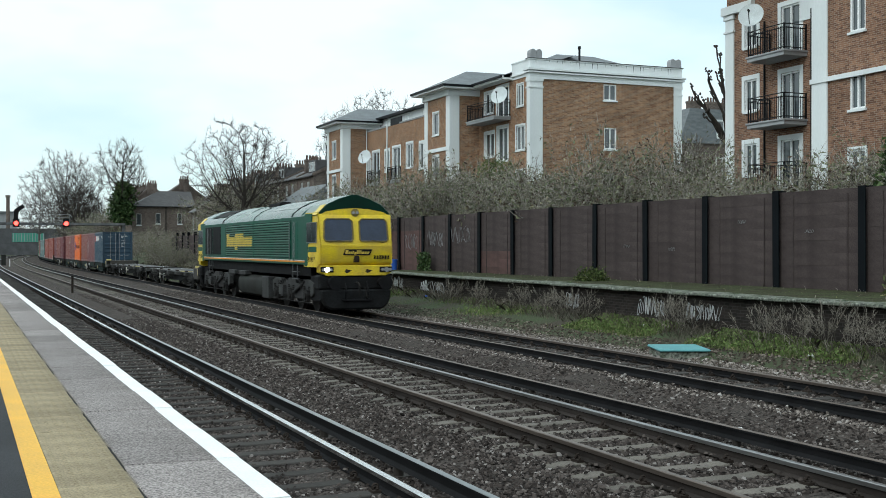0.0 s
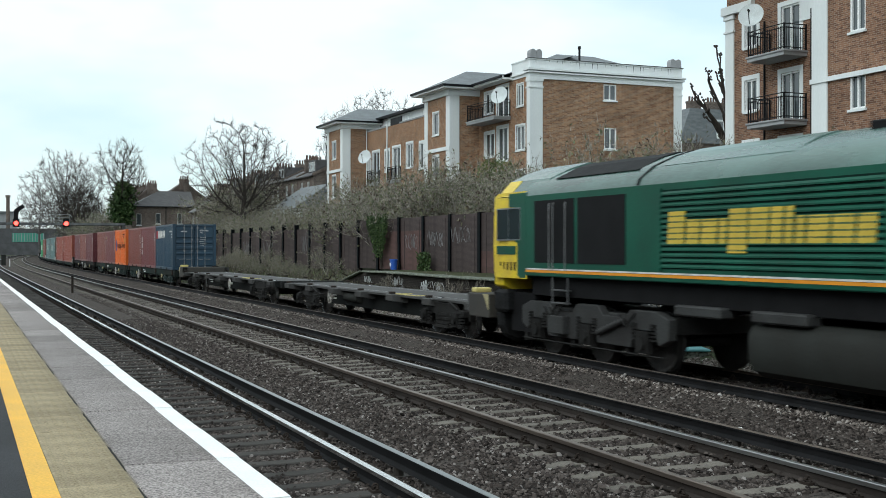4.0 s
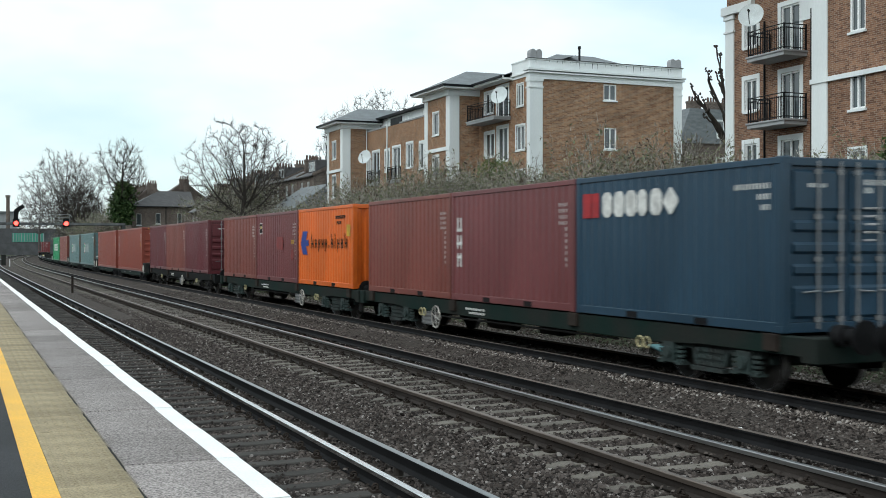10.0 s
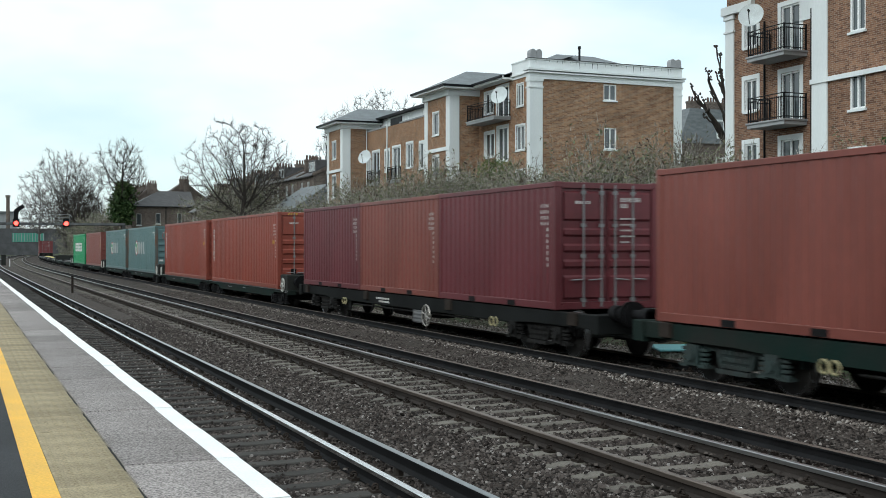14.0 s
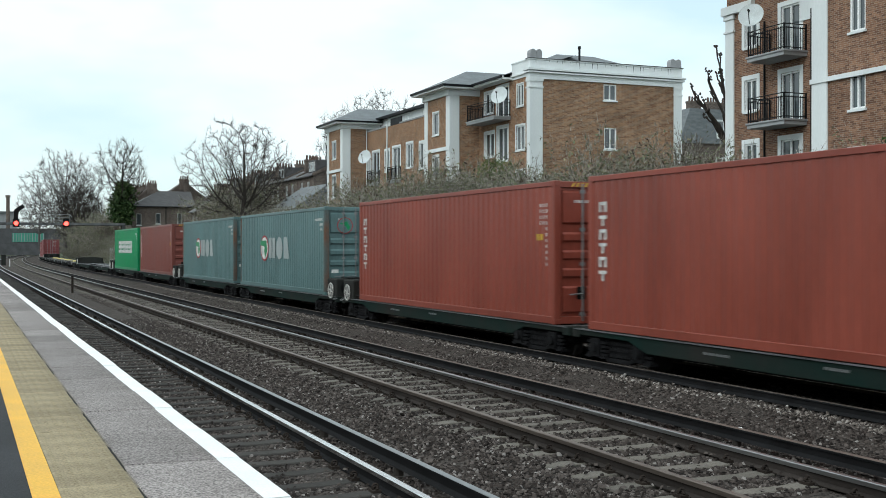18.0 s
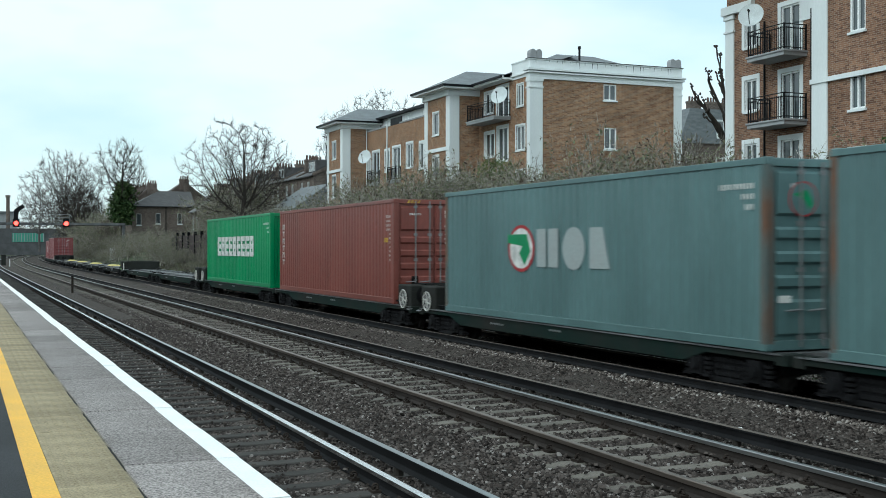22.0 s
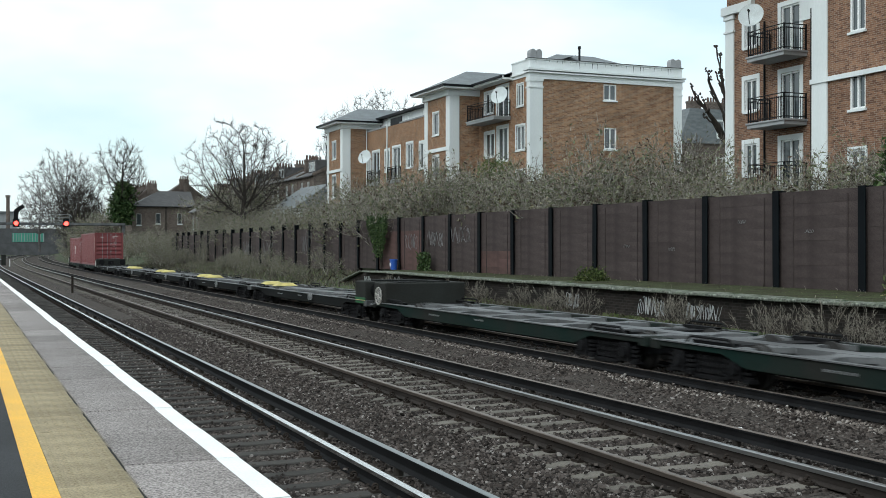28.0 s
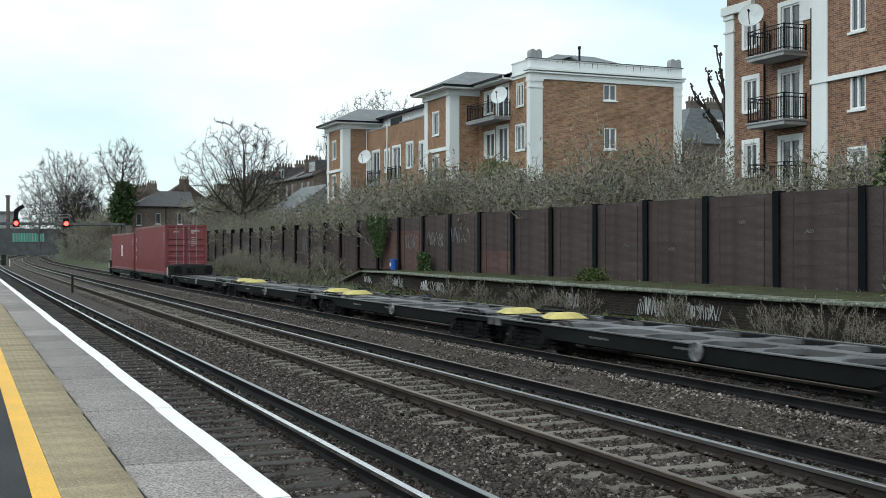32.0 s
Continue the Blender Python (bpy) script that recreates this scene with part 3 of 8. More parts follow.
# ---------------------------------------------------------------- the platform that the camera stands on
def build_platform():
    pf = thing("platform", "station platform with tactile paving and a white edge", "platform", kind="structure")
    part("slab_joint", Shape().box(0.872, 0.9, -14, 100, 0.88, 0.9075), "joint_fill", pf, "gritty mortar joint in the paving")
    rj = random.Random(17)
    yj = 1.0
    while yj < 40:
        ln = rj.uniform(0.35, 1.3)
        n = max(3, int(ln / 0.06))
        near = [(0.882 - rj.uniform(0.0, 0.004), yj + ln * i / n) for i in range(n + 1)]
        away = [(0.887 + rj.uniform(0.0, 0.008) * (0 < i < n), yj + ln * i / n) for i in range(n + 1)]
        part("joint_crack", Shape().prism(near + away[::-1], 0.9, 0.9143, "z"), "black_paint", pf, "open crack between the slabs")
        yj += ln + rj.uniform(0.2, 1.6)
    part("platform_body", Shape().box(-9, 1.42, -14, 100, -0.35, 0.86), "brick_soot", pf)
    part("asphalt_surface", Shape().box(-9, 0.475, -14, 100, 0.84, 0.912), "asphalt", pf, "dark grey platform asphalt")
    part("yellow_line", Shape().box(0.345, 0.482, -14, 100, 0.905, 0.916), "yellow_line", pf, "yellow painted safety line")
    flag = kept("coping", lambda: Shape().box(0.892, 1.58, 0.007, 1.203, 0.80, 0.913).mesh("coping_slab", 0.01))
    tile = Shape().box(0.486, 0.881, 0.002, 0.398, 0.85, 0.912)
    for i in range(6):
        for j in range(6):
            tile.cyl((0.52 + i * 0.0655, 0.035 + j * 0.0655, 0.9135), 0.019, 0.003, "z", 6, 0.012)
    tile = tile.mesh("tactile_slab")
    plain = kept("tactile_plain", lambda: Shape().box(0.486, 0.881, 0.002, 0.398, 0.85, 0.9135).mesh("tactile_slab"))
    rng = random.Random(3)
    for k in range(94):
        y = -13.55 + k * 1.21
        c = part("coping_slab", flag, "flag", pf, at=pose(rng.uniform(-0.006, 0.006), y, rng.uniform(-0.004, 0.002), 0, 0, rng.uniform(-0.15, 0.15)))
        part("edge_paint", kept("edge_paint", lambda: Shape().box(1.442, 1.582, 0.009, 1.201, 0.90, 0.9165).mesh("edge_paint", 0.003)), "white_line", c)
    for k in range(267):
        part("tactile_slab", tile if k < 89 else plain, "tactile", pf, at=pose(rng.uniform(-0.002, 0.002), -13.9 + k * 0.4, rng.uniform(-0.002, 0.001)))


build_platform()


def station_wall():
    """A plain wall added out of view; it keeps low sky light from under the train."""
    w = part("station_wall", Shape().box(-9.6, -9.05, -40, 110, -0.4, 6.4).box(-9.7, -8.95, -40, 110, 6.4, 6.6), "brick_dark")
    tagged(w, "unseen brown brick wall added to block low sky light", "wall", kind="structure")


station_wall()


# ---------------------------------------------------------------- the disused platform and the tall fence
def edge_x(y):
    return 16.45 + 0.045 * (y - 17.0)


def build_old_platform():
    op = thing("disused_platform", "disused brick platform with mossy concrete coping", "platform", kind="structure")
    ys = [-30, 0, 17, 35, 53.5, 60]
    tops = [1.035, 1.035, 1.035, 1.035, 1.035, -0.04]
    v, f = [], []
    for y, z in zip(ys, tops):
        e = edge_x(y) + 0.12
        v += [(e, y, -0.5), (e, y, z), (21.2, y, z), (21.2, y, -0.5)]
    for k in range(len(ys) - 1):
        f += [(4 * k + i, 4 * k + (i + 1) % 4, 4 * k + 4 + (i + 1) % 4, 4 * k + 4 + i) for i in range(4)]
    f += [(0, 1, 2, 3), tuple(4 * (len(ys) - 1) + i for i in range(4))]
    part("platform_wall", Shape().add(v, f), "brick_soot", op, "soot-blackened brick retaining wall")
    slab = kept("old_slab", lambda: Shape().box(-0.1, 0.75, 0.008, 0.992, 0.03, 0.1).mesh("coping_slab", 0.018))
    rng = random.Random(8)
    y = -6.0
    while y < 53.0:
        part("coping_slab", slab, "old_concrete", op, at=pose(edge_x(y), y, 1.0 + rng.uniform(-0.012, 0.012), rng.uniform(-0.4, 0.4), rng.uniform(-0.6, 0.6), -2.6))
        y += 1.0
    for k in range(7):
        part("ramp_slab", slab, "old_concrete", op, at=pose(edge_x(53.5 + k), 53.5 + k, 1.0 - 0.16 * k, -9.1, 0, -2.6))
    v = [(edge_x(yy) + 0.7, yy, 1.075) for yy in (-30, 17, 53.5)] + [(21.15, yy, 1.10) for yy in (53.5, 17, -30)]
    part("platform_surface", Shape().face(*v), "moss_earth", op, "weedy earth and moss on the old platform")


build_old_platform()

FENCE_X, FENCE_STEP, FENCE_TOP = 21.12, 3.33, 3.74


def build_fence():
    fe = thing("fence", "tall dark red-brown panel fence between black steel posts", "fence", kind="structure")
    post = kept("fence_post", lambda: Shape().box(-0.14, -0.115, -0.13, 0.13, 0, 1).box(-0.115, 0.1, -0.02, 0.02, 0, 1).box(0.1, 0.125, -0.13, 0.13, 0, 1).mesh("post"))
    board = kept("fence_board", lambda: Shape().box(-0.03, 0.05, 0.0, FENCE_STEP - 0.05, 0.0, 0.432).mesh("board", 0.003))
    rng = random.Random(5)
    far = Shape()
    for k in range(-9, 31):
        y = 22.73 + FENCE_STEP * k
        x = FENCE_X + bend(y)
        base = 1.0 if y < 60 else 0.7
        po = part("post", post, "post", fe, at=pose(x, y, base - 0.1, 0, rng.uniform(-0.5, 0.5)))
        po.scale = (1, 1, 2.87 + (1.0 - base) + rng.uniform(-0.03, 0.03))
        red = k in (6, 9, 10)
        for j in range(8):
            b = part("board", kept("rust_board", lambda: Shape().box(-0.03, 0.05, 0.0, FENCE_STEP - 0.05, 0.0, 0.432).mesh("board", 0.003)) if red and j < (3 if k == 6 else 6) else board,
                     "board_rust" if red and j < (3 if k == 6 else 6) else "board", fe,
                     at=pose(x + rng.uniform(-0.004, 0.004), y + 0.025, base + 0.06 + j * (FENCE_TOP - 1.06) / 8, 0, rng.uniform(-0.4, 0.4)))
            b.scale = (1, 1, (FENCE_TOP - 1.06) / 8 / 0.432)
        for dy in (0.62, 2.71):
            part("batten", kept("batten", lambda: Shape().box(-0.05, -0.028, -0.02, 0.02, 0, 2.5).mesh("batten")), "board", fe, at=pose(x, y + dy, base + 0.12))
    return fe


build_fence()


# ---------------------------------------------------------------- the freight train
TRACK_X = 12.2
MOVERS, SPINNERS = [], []


def gone(t):
    """How far the train has rolled after t seconds."""
    return 8.566257 * t + 0.00176125 * t * t + 0.00027457573 * t ** 3


def on_line(y, z=0.0):
    return pose(TRACK_X + bend(y), y, z, 0, 0, -math.degrees(heading(y)))


def rolling(ob, y0):
    """A vehicle or load whose middle is y0 along the line when the clip starts."""
    ob.matrix_basis = on_line(y0)
    MOVERS.append((ob, y0))
    return ob


def wheelset_mesh(r, gauge=1.5):
    s = Shape().cyl((0, 0, 0), 0.09, 1.9, "x", 10)
    for sx in (-1, 1):
        x = sx * gauge / 2
        s.cyl((x, 0, 0), r, 0.12, "x", 28)
        s.cyl((x - sx * 0.07, 0, 0), r + 0.028, 0.03, "x", 28)
        s.cyl((x + sx * 0.065, 0, 0), r * 0.8, 0.02, "x", 24, r * 0.75)
        s.cyl((x + sx * 0.1, 0, 0), 0.14, 0.1, "x", 12)
        for k in range(4):
            a = k * math.pi / 2
            s.box(x + sx * 0.06 - 0.02, x + sx * 0.06 + 0.025, r * 0.5 * math.cos(a) - 0.045, r * 0.5 * math.cos(a) + 0.045, r * 0.5 * math.sin(a) - 0.045, r * 0.5 * math.sin(a) + 0.045)
    return s.mesh("wheelset", 0, True)


def rim_mesh(r):
    return Shape().ring((0.055, 0, 0), r - 0.02, 0.012, "x", 28, 4).cyl((0, 0, 0), r + 0.003, 0.1, "x", 28).mesh("wheel_rim", 0, True)


def add_wheelset(bogie, y, r, y0, pale=False):
    w = part("wheelset", kept(("wheelset", r), lambda: wheelset_mesh(r)), "wheel_steel", bogie, "grimy dark steel wheelset", at=(0, y, r))
    SPINNERS.append((w, y, r, y0))
    return w


def bogie_frame(half, r, deep=False):
    """Cast side frames with axleboxes, springs and a bolster."""
    s = Shape()
    for sx in (-1, 1):
        x0, x1 = sorted((sx * 0.93, sx * 1.08))
        top = r + 0.36
        s.prism([(-half - 0.28, r + 0.06), (-half - 0.28, r + 0.2), (-half + 0.3, r + 0.24), (-0.55, top), (0.55, top), (half - 0.3, r + 0.24), (half + 0.28, r + 0.2),
                 (half + 0.28, r + 0.06), (half - 0.25, r + 0.08), (0.5, r + 0.1), (0.4, r - 0.14), (-0.4, r - 0.14), (-0.5, r + 0.1), (-half + 0.25, r + 0.08)], x0, x1, "x")
        for yy in (-half, half):
            s.box(min(sx * 1.06, sx * 1.2), max(sx * 1.06, sx * 1.2), yy - 0.15, yy + 0.15, r - 0.17, r + 0.17)
            s.cyl((sx * 1.22, yy, r), 0.1, 0.06, "x", 12)
            for o in (-0.25, 0.25):
                for q in range(4):
                    s.cyl((sx * 1.1, yy + o, r - 0.13 + q * 0.075), 0.085, 0.045, "z", 10)
                s.box(min(sx * 1.0, sx * 1.18), max(sx * 1.0, sx * 1.18), yy + o - 0.1, yy + o + 0.1, r - 0.2, r - 0.155)
        for yy in (-0.28, -0.09, 0.09, 0.28):
            for q in range(3):
                s.cyl((sx * 1.05, yy, r - 0.12 + q * 0.11), 0.085, 0.06, "z", 10)
        s.box(min(sx * 0.98, sx * 1.14), max(sx * 0.98, sx * 1.14), -0.42, 0.42, r - 0.24, r - 0.17)
        s.tube([(sx * 1.1, -half, r + 0.24), (sx * 1.13, -0.5, r + 0.42), (sx * 1.13, 0.5, r + 0.42), (sx * 1.1, half, r + 0.24)], 0.025)
    s.box(-1.0, 1.0, -0.24, 0.24, r - 0.02, r + 0.3)
    for yy in (-half - 0.35, half + 0.35):
        s.box(-0.95, 0.95, yy - 0.05, yy + 0.05, r - 0.02, r + 0.12)
    return s.mesh("bogie")


def add_bogie(veh, y, y0, half=1.0, r=0.46, teal=False):
    # Small bogies are black: the shade under low wagons is put into their colour.
    b = part("bogie", kept(("bogie", half, r, teal), lambda: bogie_frame(half, r)), "bogie_teal" if teal else "steel_dark" if r > 0.4 else "black_paint", veh, "dark cast bogie with brake dust, small ones blackened for shade", at=(0, y, 0))
    for yy in (-half, half):
        add_wheelset(b, yy, r, y0 + y)
        for sx in (-1, 1):
            part("wheel_rim", kept(("rim", r), lambda: rim_mesh(r)), "tread" if r > 0.4 else "wheel_steel", b, "bright worn wheel tread", at=pose(sx * 0.745, yy, r, 0, 0, 0 if sx > 0 else 180))
    return b


def buffer_mesh(d):
    s = Shape().cyl((0, 0.26 * d, 0), 0.1, 0.52, "y", 14).cyl((0, 0.1 * d, 0), 0.15, 0.2, "y", 14).cyl((0, 0.55 * d, 0), 0.24, 0.05, "y", 18, 0.22 if d > 0 else None)
    return s.mesh("buffer", 0, True)


def add_buffers(veh, y, d, z=1.0, zdy=0.0):
    for x in (-0.87, 0.87):
        part("buffer", kept(("buffer", d), lambda: buffer_mesh(d)), "black_paint", veh, at=(x, y, z))
    hook = Shape().tube([(0, y, z), (0, y + 0.3 * d, z - 0.02), (0, y + 0.42 * d, z - 0.12), (0, y + 0.4 * d, z - 0.35)], 0.035)
    hook.tube([(0.3, y, z - 0.15), (0.32, y + 0.2 * d, z - 0.5), (0.28, y + 0.35 * d, z - 0.45)], 0.022)
    part("coupling", hook, "steel_dark", veh, "screw coupling and brake hose")


def hand_wheel(veh, x, y, z, r=0.28, spoked=True, material="rim"):
    s = Shape().ring((0, 0, 0), r, 0.017, "x", 24, 5)
    for k in range(3 if spoked else 0):
        a = k * math.pi / 3 + 0.3
        s.tube([(0, -r * math.cos(a), -r * math.sin(a)), (0, r * math.cos(a), r * math.sin(a))], 0.014, 5)
    if not spoked:
        s.cyl((0.03, 0, 0), r * 0.93, 0.03, "x", 24)
    s.cyl((0.06, 0, 0), 0.05, 0.16, "x", 10)
    part("brake_hand_wheel", s, material, veh, "pale painted brake hand wheel", at=(x, y, z), smooth=True)


def bars(s, x, y, z, w, h, n, along="y", gap=0.35, t=0.004):
    """A row of n plain strokes in place of writing, on a face that looks to -x (along y) or to -y (along x)."""
    step = w / n
    for i in range(n):
        a, b = i * step, i * step + step * (1 - gap)
        if along == "y":
            s.box(x - t, x, y + a, y + b, z, z + h)
        else:
            s.box(x + a, x + b, y - t, y, z, z + h)
    return s


# ---- locomotive
def loco():
    y0 = 47.0
    lo = thing("locomotive", "dark green and yellow diesel freight locomotive with lit headlamp", "locomotive")
    rolling(lo, y0)
    side, hl = 1.32, 10.3
    # body shell between the cabs
    part("body", Shape().box(-side, side, -8.85, 8.85, 1.62, 3.30), "loco_green", lo, "dark green engine-room side", bevel=0.02)
    roof_out = [(-side, 3.28), (-1.27, 3.40), (-0.98, 3.63), (-0.55, 3.82), (-0.2, 3.92), (0.2, 3.92), (0.55, 3.82), (0.98, 3.63), (1.27, 3.40), (side, 3.28)]
    part("roof", Shape().prism(roof_out, -8.4, 8.9), "loco_roof", lo, "grey-green rounded roof, paled for sky sheen", smooth=True)
    part("sill", Shape().box(-1.12, 1.12, -8.9, 8.9, 1.22, 1.62), "black_paint", lo, "black underframe sill", bevel=0.015)
    part("orange_stripe", Shape().box(-side - 0.005, side + 0.005, -8.8, 8.8, 1.70, 1.75), "stripe_orange", lo)
    part("cream_stripe", Shape().box(-side - 0.004, side + 0.004, -8.8, 8.8, 1.755, 1.785), "white_mark", lo)
    for d in (-1, 1):
        cab = Shape()
        # cab: side outline (y, z), with a raked windscreen
        out = [(8.8, 1.60), (hl - 0.05, 1.60), (hl + 0.12, 1.72), (hl + 0.15, 2.24), (hl - 0.02, 3.28), (hl - 0.08, 3.345), (8.8, 3.345)]
        v, f = [], []
        for sx, tap in ((-1, 0), (1, 0)):
            for yy, zz in out:
                w = side - (0.05 if yy > hl else 0) - max(0, zz - 3.2) * 0.3
                v.append((sx * w, d * yy, zz))
        n = len(out)
        f = [tuple(range(n)), tuple(range(n, 2 * n))] + [(i, (i + 1) % n, n + (i + 1) % n, n + i) for i in range(n)]
        c = part("cab", Shape().add(v, f), "loco_yellow", lo, "yellow warning-panel cab", bevel=0.045, smooth=True)
        part("cab_side_panel", Shape().box(-side - 0.004, side + 0.004, min(d * 8.8, d * 9.19), max(d * 8.8, d * 9.19), 1.575, 3.352), "loco_green", c, "green cab side")
        part("window_surround", Shape().box(-side - 0.005, side + 0.005, min(d * 9.19, d * 9.30), max(d * 9.19, d * 9.30), 2.32, 3.352).box(-side - 0.005, side + 0.005, min(d * 9.30, d * 9.6), max(d * 9.30, d * 9.6), 3.07, 3.352), "loco_green", c, "green band round the side windows")
        hood = [(-1.315, 3.29), (-0.98, 3.645), (-0.55, 3.845), (-0.1, 3.985), (0.1, 3.985), (0.55, 3.845), (0.98, 3.645), (1.315, 3.29), (1.0, 3.38), (0.5, 3.49), (0, 3.52), (-0.5, 3.49), (-1.0, 3.38)]
        for sx in (-1, 1):
            part("yellow_cantrail", Shape().prism([(sx * 1.318, 3.30), (sx * 0.99, 3.648), (sx * 0.97, 3.63), (sx * 1.30, 3.30)], d * 9.62, d * (hl - 0.13)), "loco_yellow", lo, "yellow patch on the hood's edge")
        part("roof_hood", Shape().prism(hood, d * 8.3, d * (hl - 0.10)), "loco_roof", lo, "green roof hood over the cab, paled for sky sheen")
        part("hood_front", Shape().prism([(p[0] * 0.985, p[1] - 0.012 if p[1] > 3.53 else p[1] + 0.004) for p in hood], d * (hl - 0.11), d * (hl - 0.085)), "hood_and_gap", lo, "dark green hood end over the windscreens")
        # front panel fillet under the hood
        part("brow", Shape().prism([(-1.2, 3.30), (1.2, 3.30), (1.0, 3.41), (0.5, 3.50), (0, 3.53), (-0.5, 3.50), (-1.0, 3.41)], d * (hl - 0.5), d * (hl - 0.04)), "loco_yellow", lo)
        for sx in (-1, 1):
            # windscreens, raked with the cab front
            wv = []
            for x, z in ((sx * 0.17, 2.42), (sx * 1.06, 2.42), (sx * 1.12, 2.5), (sx * 1.09, 3.08), (sx * 1.0, 3.17), (sx * 0.22, 3.17), (sx * 0.12, 3.08), (sx * 0.12, 2.5)):
                wv.append((x, d * (hl + 0.172 - (z - 2.24) * 0.16), z))
            fr = Shape()
            for i, p in enumerate(wv):
                q = wv[(i + 1) % len(wv)]
                fr.tube([p, q], 0.026, 6)
            pane = Shape().face(*wv)
            part("windscreen_frame", fr, "grimy_seal", c, "grimy windscreen seal")
            part("windscreen", pane, "cab_glass", c, "dark windscreen with the sky's blue in its colour")
            part("wiper", Shape().tube([(sx * 0.95, d * (hl + 0.16), 2.38), (sx * 0.55, d * (hl + 0.15), 2.46)], 0.009, 4), "black_paint", c)
            # side windows
            part("side_window_frame", Shape().box(min(sx * 1.30, sx * 1.327), max(sx * 1.30, sx * 1.327), min(d * 9.04, d * 10.2), max(d * 9.04, d * 10.2), 2.36, 3.06), "galv", c)
            for a, b in ((9.07, 9.60), (9.63, 10.17)):
                part("side_window", Shape().box(min(sx * 1.31, sx * 1.332), max(sx * 1.31, sx * 1.332), min(d * a, d * b), max(d * a, d * b), 2.39, 3.03), "side_glass", c)
            # numbers and plates as plain strokes
            nm = Shape()
            for i in range(5):
                ya, yb = sorted((d * (9.28 + i * 0.17), d * (9.28 + i * 0.17 + 0.075)))
                nm.box(min(sx * 1.315, sx * 1.328), max(sx * 1.315, sx * 1.328), ya, yb, 1.72, 1.9)
            tagged(part("cab_number", nm, "black_paint", c), kind="stuff")
            part("cab_plate", Shape().box(min(sx * 1.315, sx * 1.328), max(sx * 1.315, sx * 1.328), min(d * 9.27, d * 10.2), max(d * 9.27, d * 10.2), 2.06, 2.24), "loco_green", c)
            # lamp clusters
            lit = d < 0 and sx < 0
            cl = part("lamp_housing", Shape().box(min(sx * 0.81, sx * 1.25), max(sx * 0.81, sx * 1.25), min(d * (hl - 0.1), d * (hl + 0.20)), max(d * (hl - 0.1), d * (hl + 0.20)), 1.395, 1.575), "black_paint", lo, bevel=0.02)
            for q, xx in enumerate((0.9, 1.04, 1.17)):
                part("headlamp", Shape().cyl((sx * xx, d * (hl + 0.21), 1.48), 0.085 if q == 1 else 0.05, 0.03, "y", 16), "lamp_on" if lit and q == 1 else "lamp_off", cl)
            # handrails, doors, steps
            hr = Shape()
            for yy in (7.02, 7.52, 7.68):
                hr.tube([(sx * 1.36, d * yy, 1.75), (sx * 1.38, d * yy, 1.8), (sx * 1.38, d * yy, 3.05), (sx * 1.36, d * yy, 3.1)], 0.012, 6)
            part("handrail", hr, "galv", lo, "bare metal door handrails")
            dx0, dx1 = sorted((sx * 1.30, sx * 1.326))
            ddy = sorted((d * 7.12, d * 7.9))
            part("door", Shape().box(dx0, dx1, ddy[0], ddy[1], 1.80, 3.15), "loco_green", lo, "green cab access door", bevel=0.008)
            st = Shape()
            for yy in (7.1, 7.72):
                st.tube([(sx * 1.27, d * yy, 1.08), (sx * 1.27, d * yy, 1.62)], 0.018, 5)
            for zz in (1.1, 1.35):
                st.box(min(sx * 1.18, sx * 1.3), max(sx * 1.18, sx * 1.3), min(d * 7.1, d * 7.72), max(d * 7.1, d * 7.72), zz, zz + 0.025)
            part("step_ladder", st, "wagon_deck", lo, "metal steps under the door")
        # marker plate, logo plate, horn lamp
        def slant(u, v, w, h, lean=0.05):
            return [(u, v), (u + w, v), (u + w - d * lean * h / 0.2, v + h), (u - d * lean * h / 0.2, v + h)]
        lp = part("logo_plate", Shape().prism(slant(-0.47, 1.965, 0.94, 0.19, 0.08), d * (hl + 0.12), d * (hl + 0.172)), "black_paint", c, "dark slanted plate")
        sc = Shape()
        u = -0.41
        for i, (w, h) in enumerate(((0.09, 0.13), (0.05, 0.08), (0.065, 0.08), (0.03, 0.11), (0.07, 0.09), (0.06, 0.12), (0.05, 0.12), (0.03, 0.11), (0.07, 0.08), (0.07, 0.08), (0.06, 0.08))):
            sc.prism(slant(u, 2.0 - 0.02 * (i == 4), w, h), d * (hl + 0.16), d * (hl + 0.178))
            u += w + 0.018
        tagged(part("plate_strokes", sc, "logo_yellow", lp), kind="stuff")
        nb = Shape()
        for i in range(6):
            nb.box(0.62 + i * 0.094, 0.62 + i * 0.094 + 0.062, min(d * (hl + 0.1), d * (hl + 0.15)), max(d * (hl + 0.1), d * (hl + 0.15)), 1.83, 1.95)
        tagged(part("front_number", nb, "black_paint", c), kind="stuff")
        for q in (-0.42, 0.3):
            part("grime_smear", Shape().prism([(q, 1.40), (q + 0.1, 1.36), (q + 0.26, 1.45), (q + 0.16, 1.47), (q + 0.05, 1.5)], d * (hl + 0.13), d * (hl + 0.153)), "steel_brown", c, "oily smear on the valance")
        part("brake_pipe_socket", Shape().cyl((0, d * (hl + 0.14), 1.86), 0.09, 0.14, "y", 14).box(-0.1, 0.1, min(d * hl, d * (hl + 0.17)), max(d * hl, d * (hl + 0.17)), 1.72, 1.84), "steel_brown", c)
        mk = part("marker_housing", Shape().cyl((0, d * (hl - 0.03), 3.38), 0.135, 0.06, "y", 20), "grimy_seal", lo)
        for q in (-0.065, 0.065):
            part("marker_lamp", Shape().cyl((q, d * (hl + 0.005), 3.38), 0.05, 0.04, "y", 14), "lamp_off", mk)
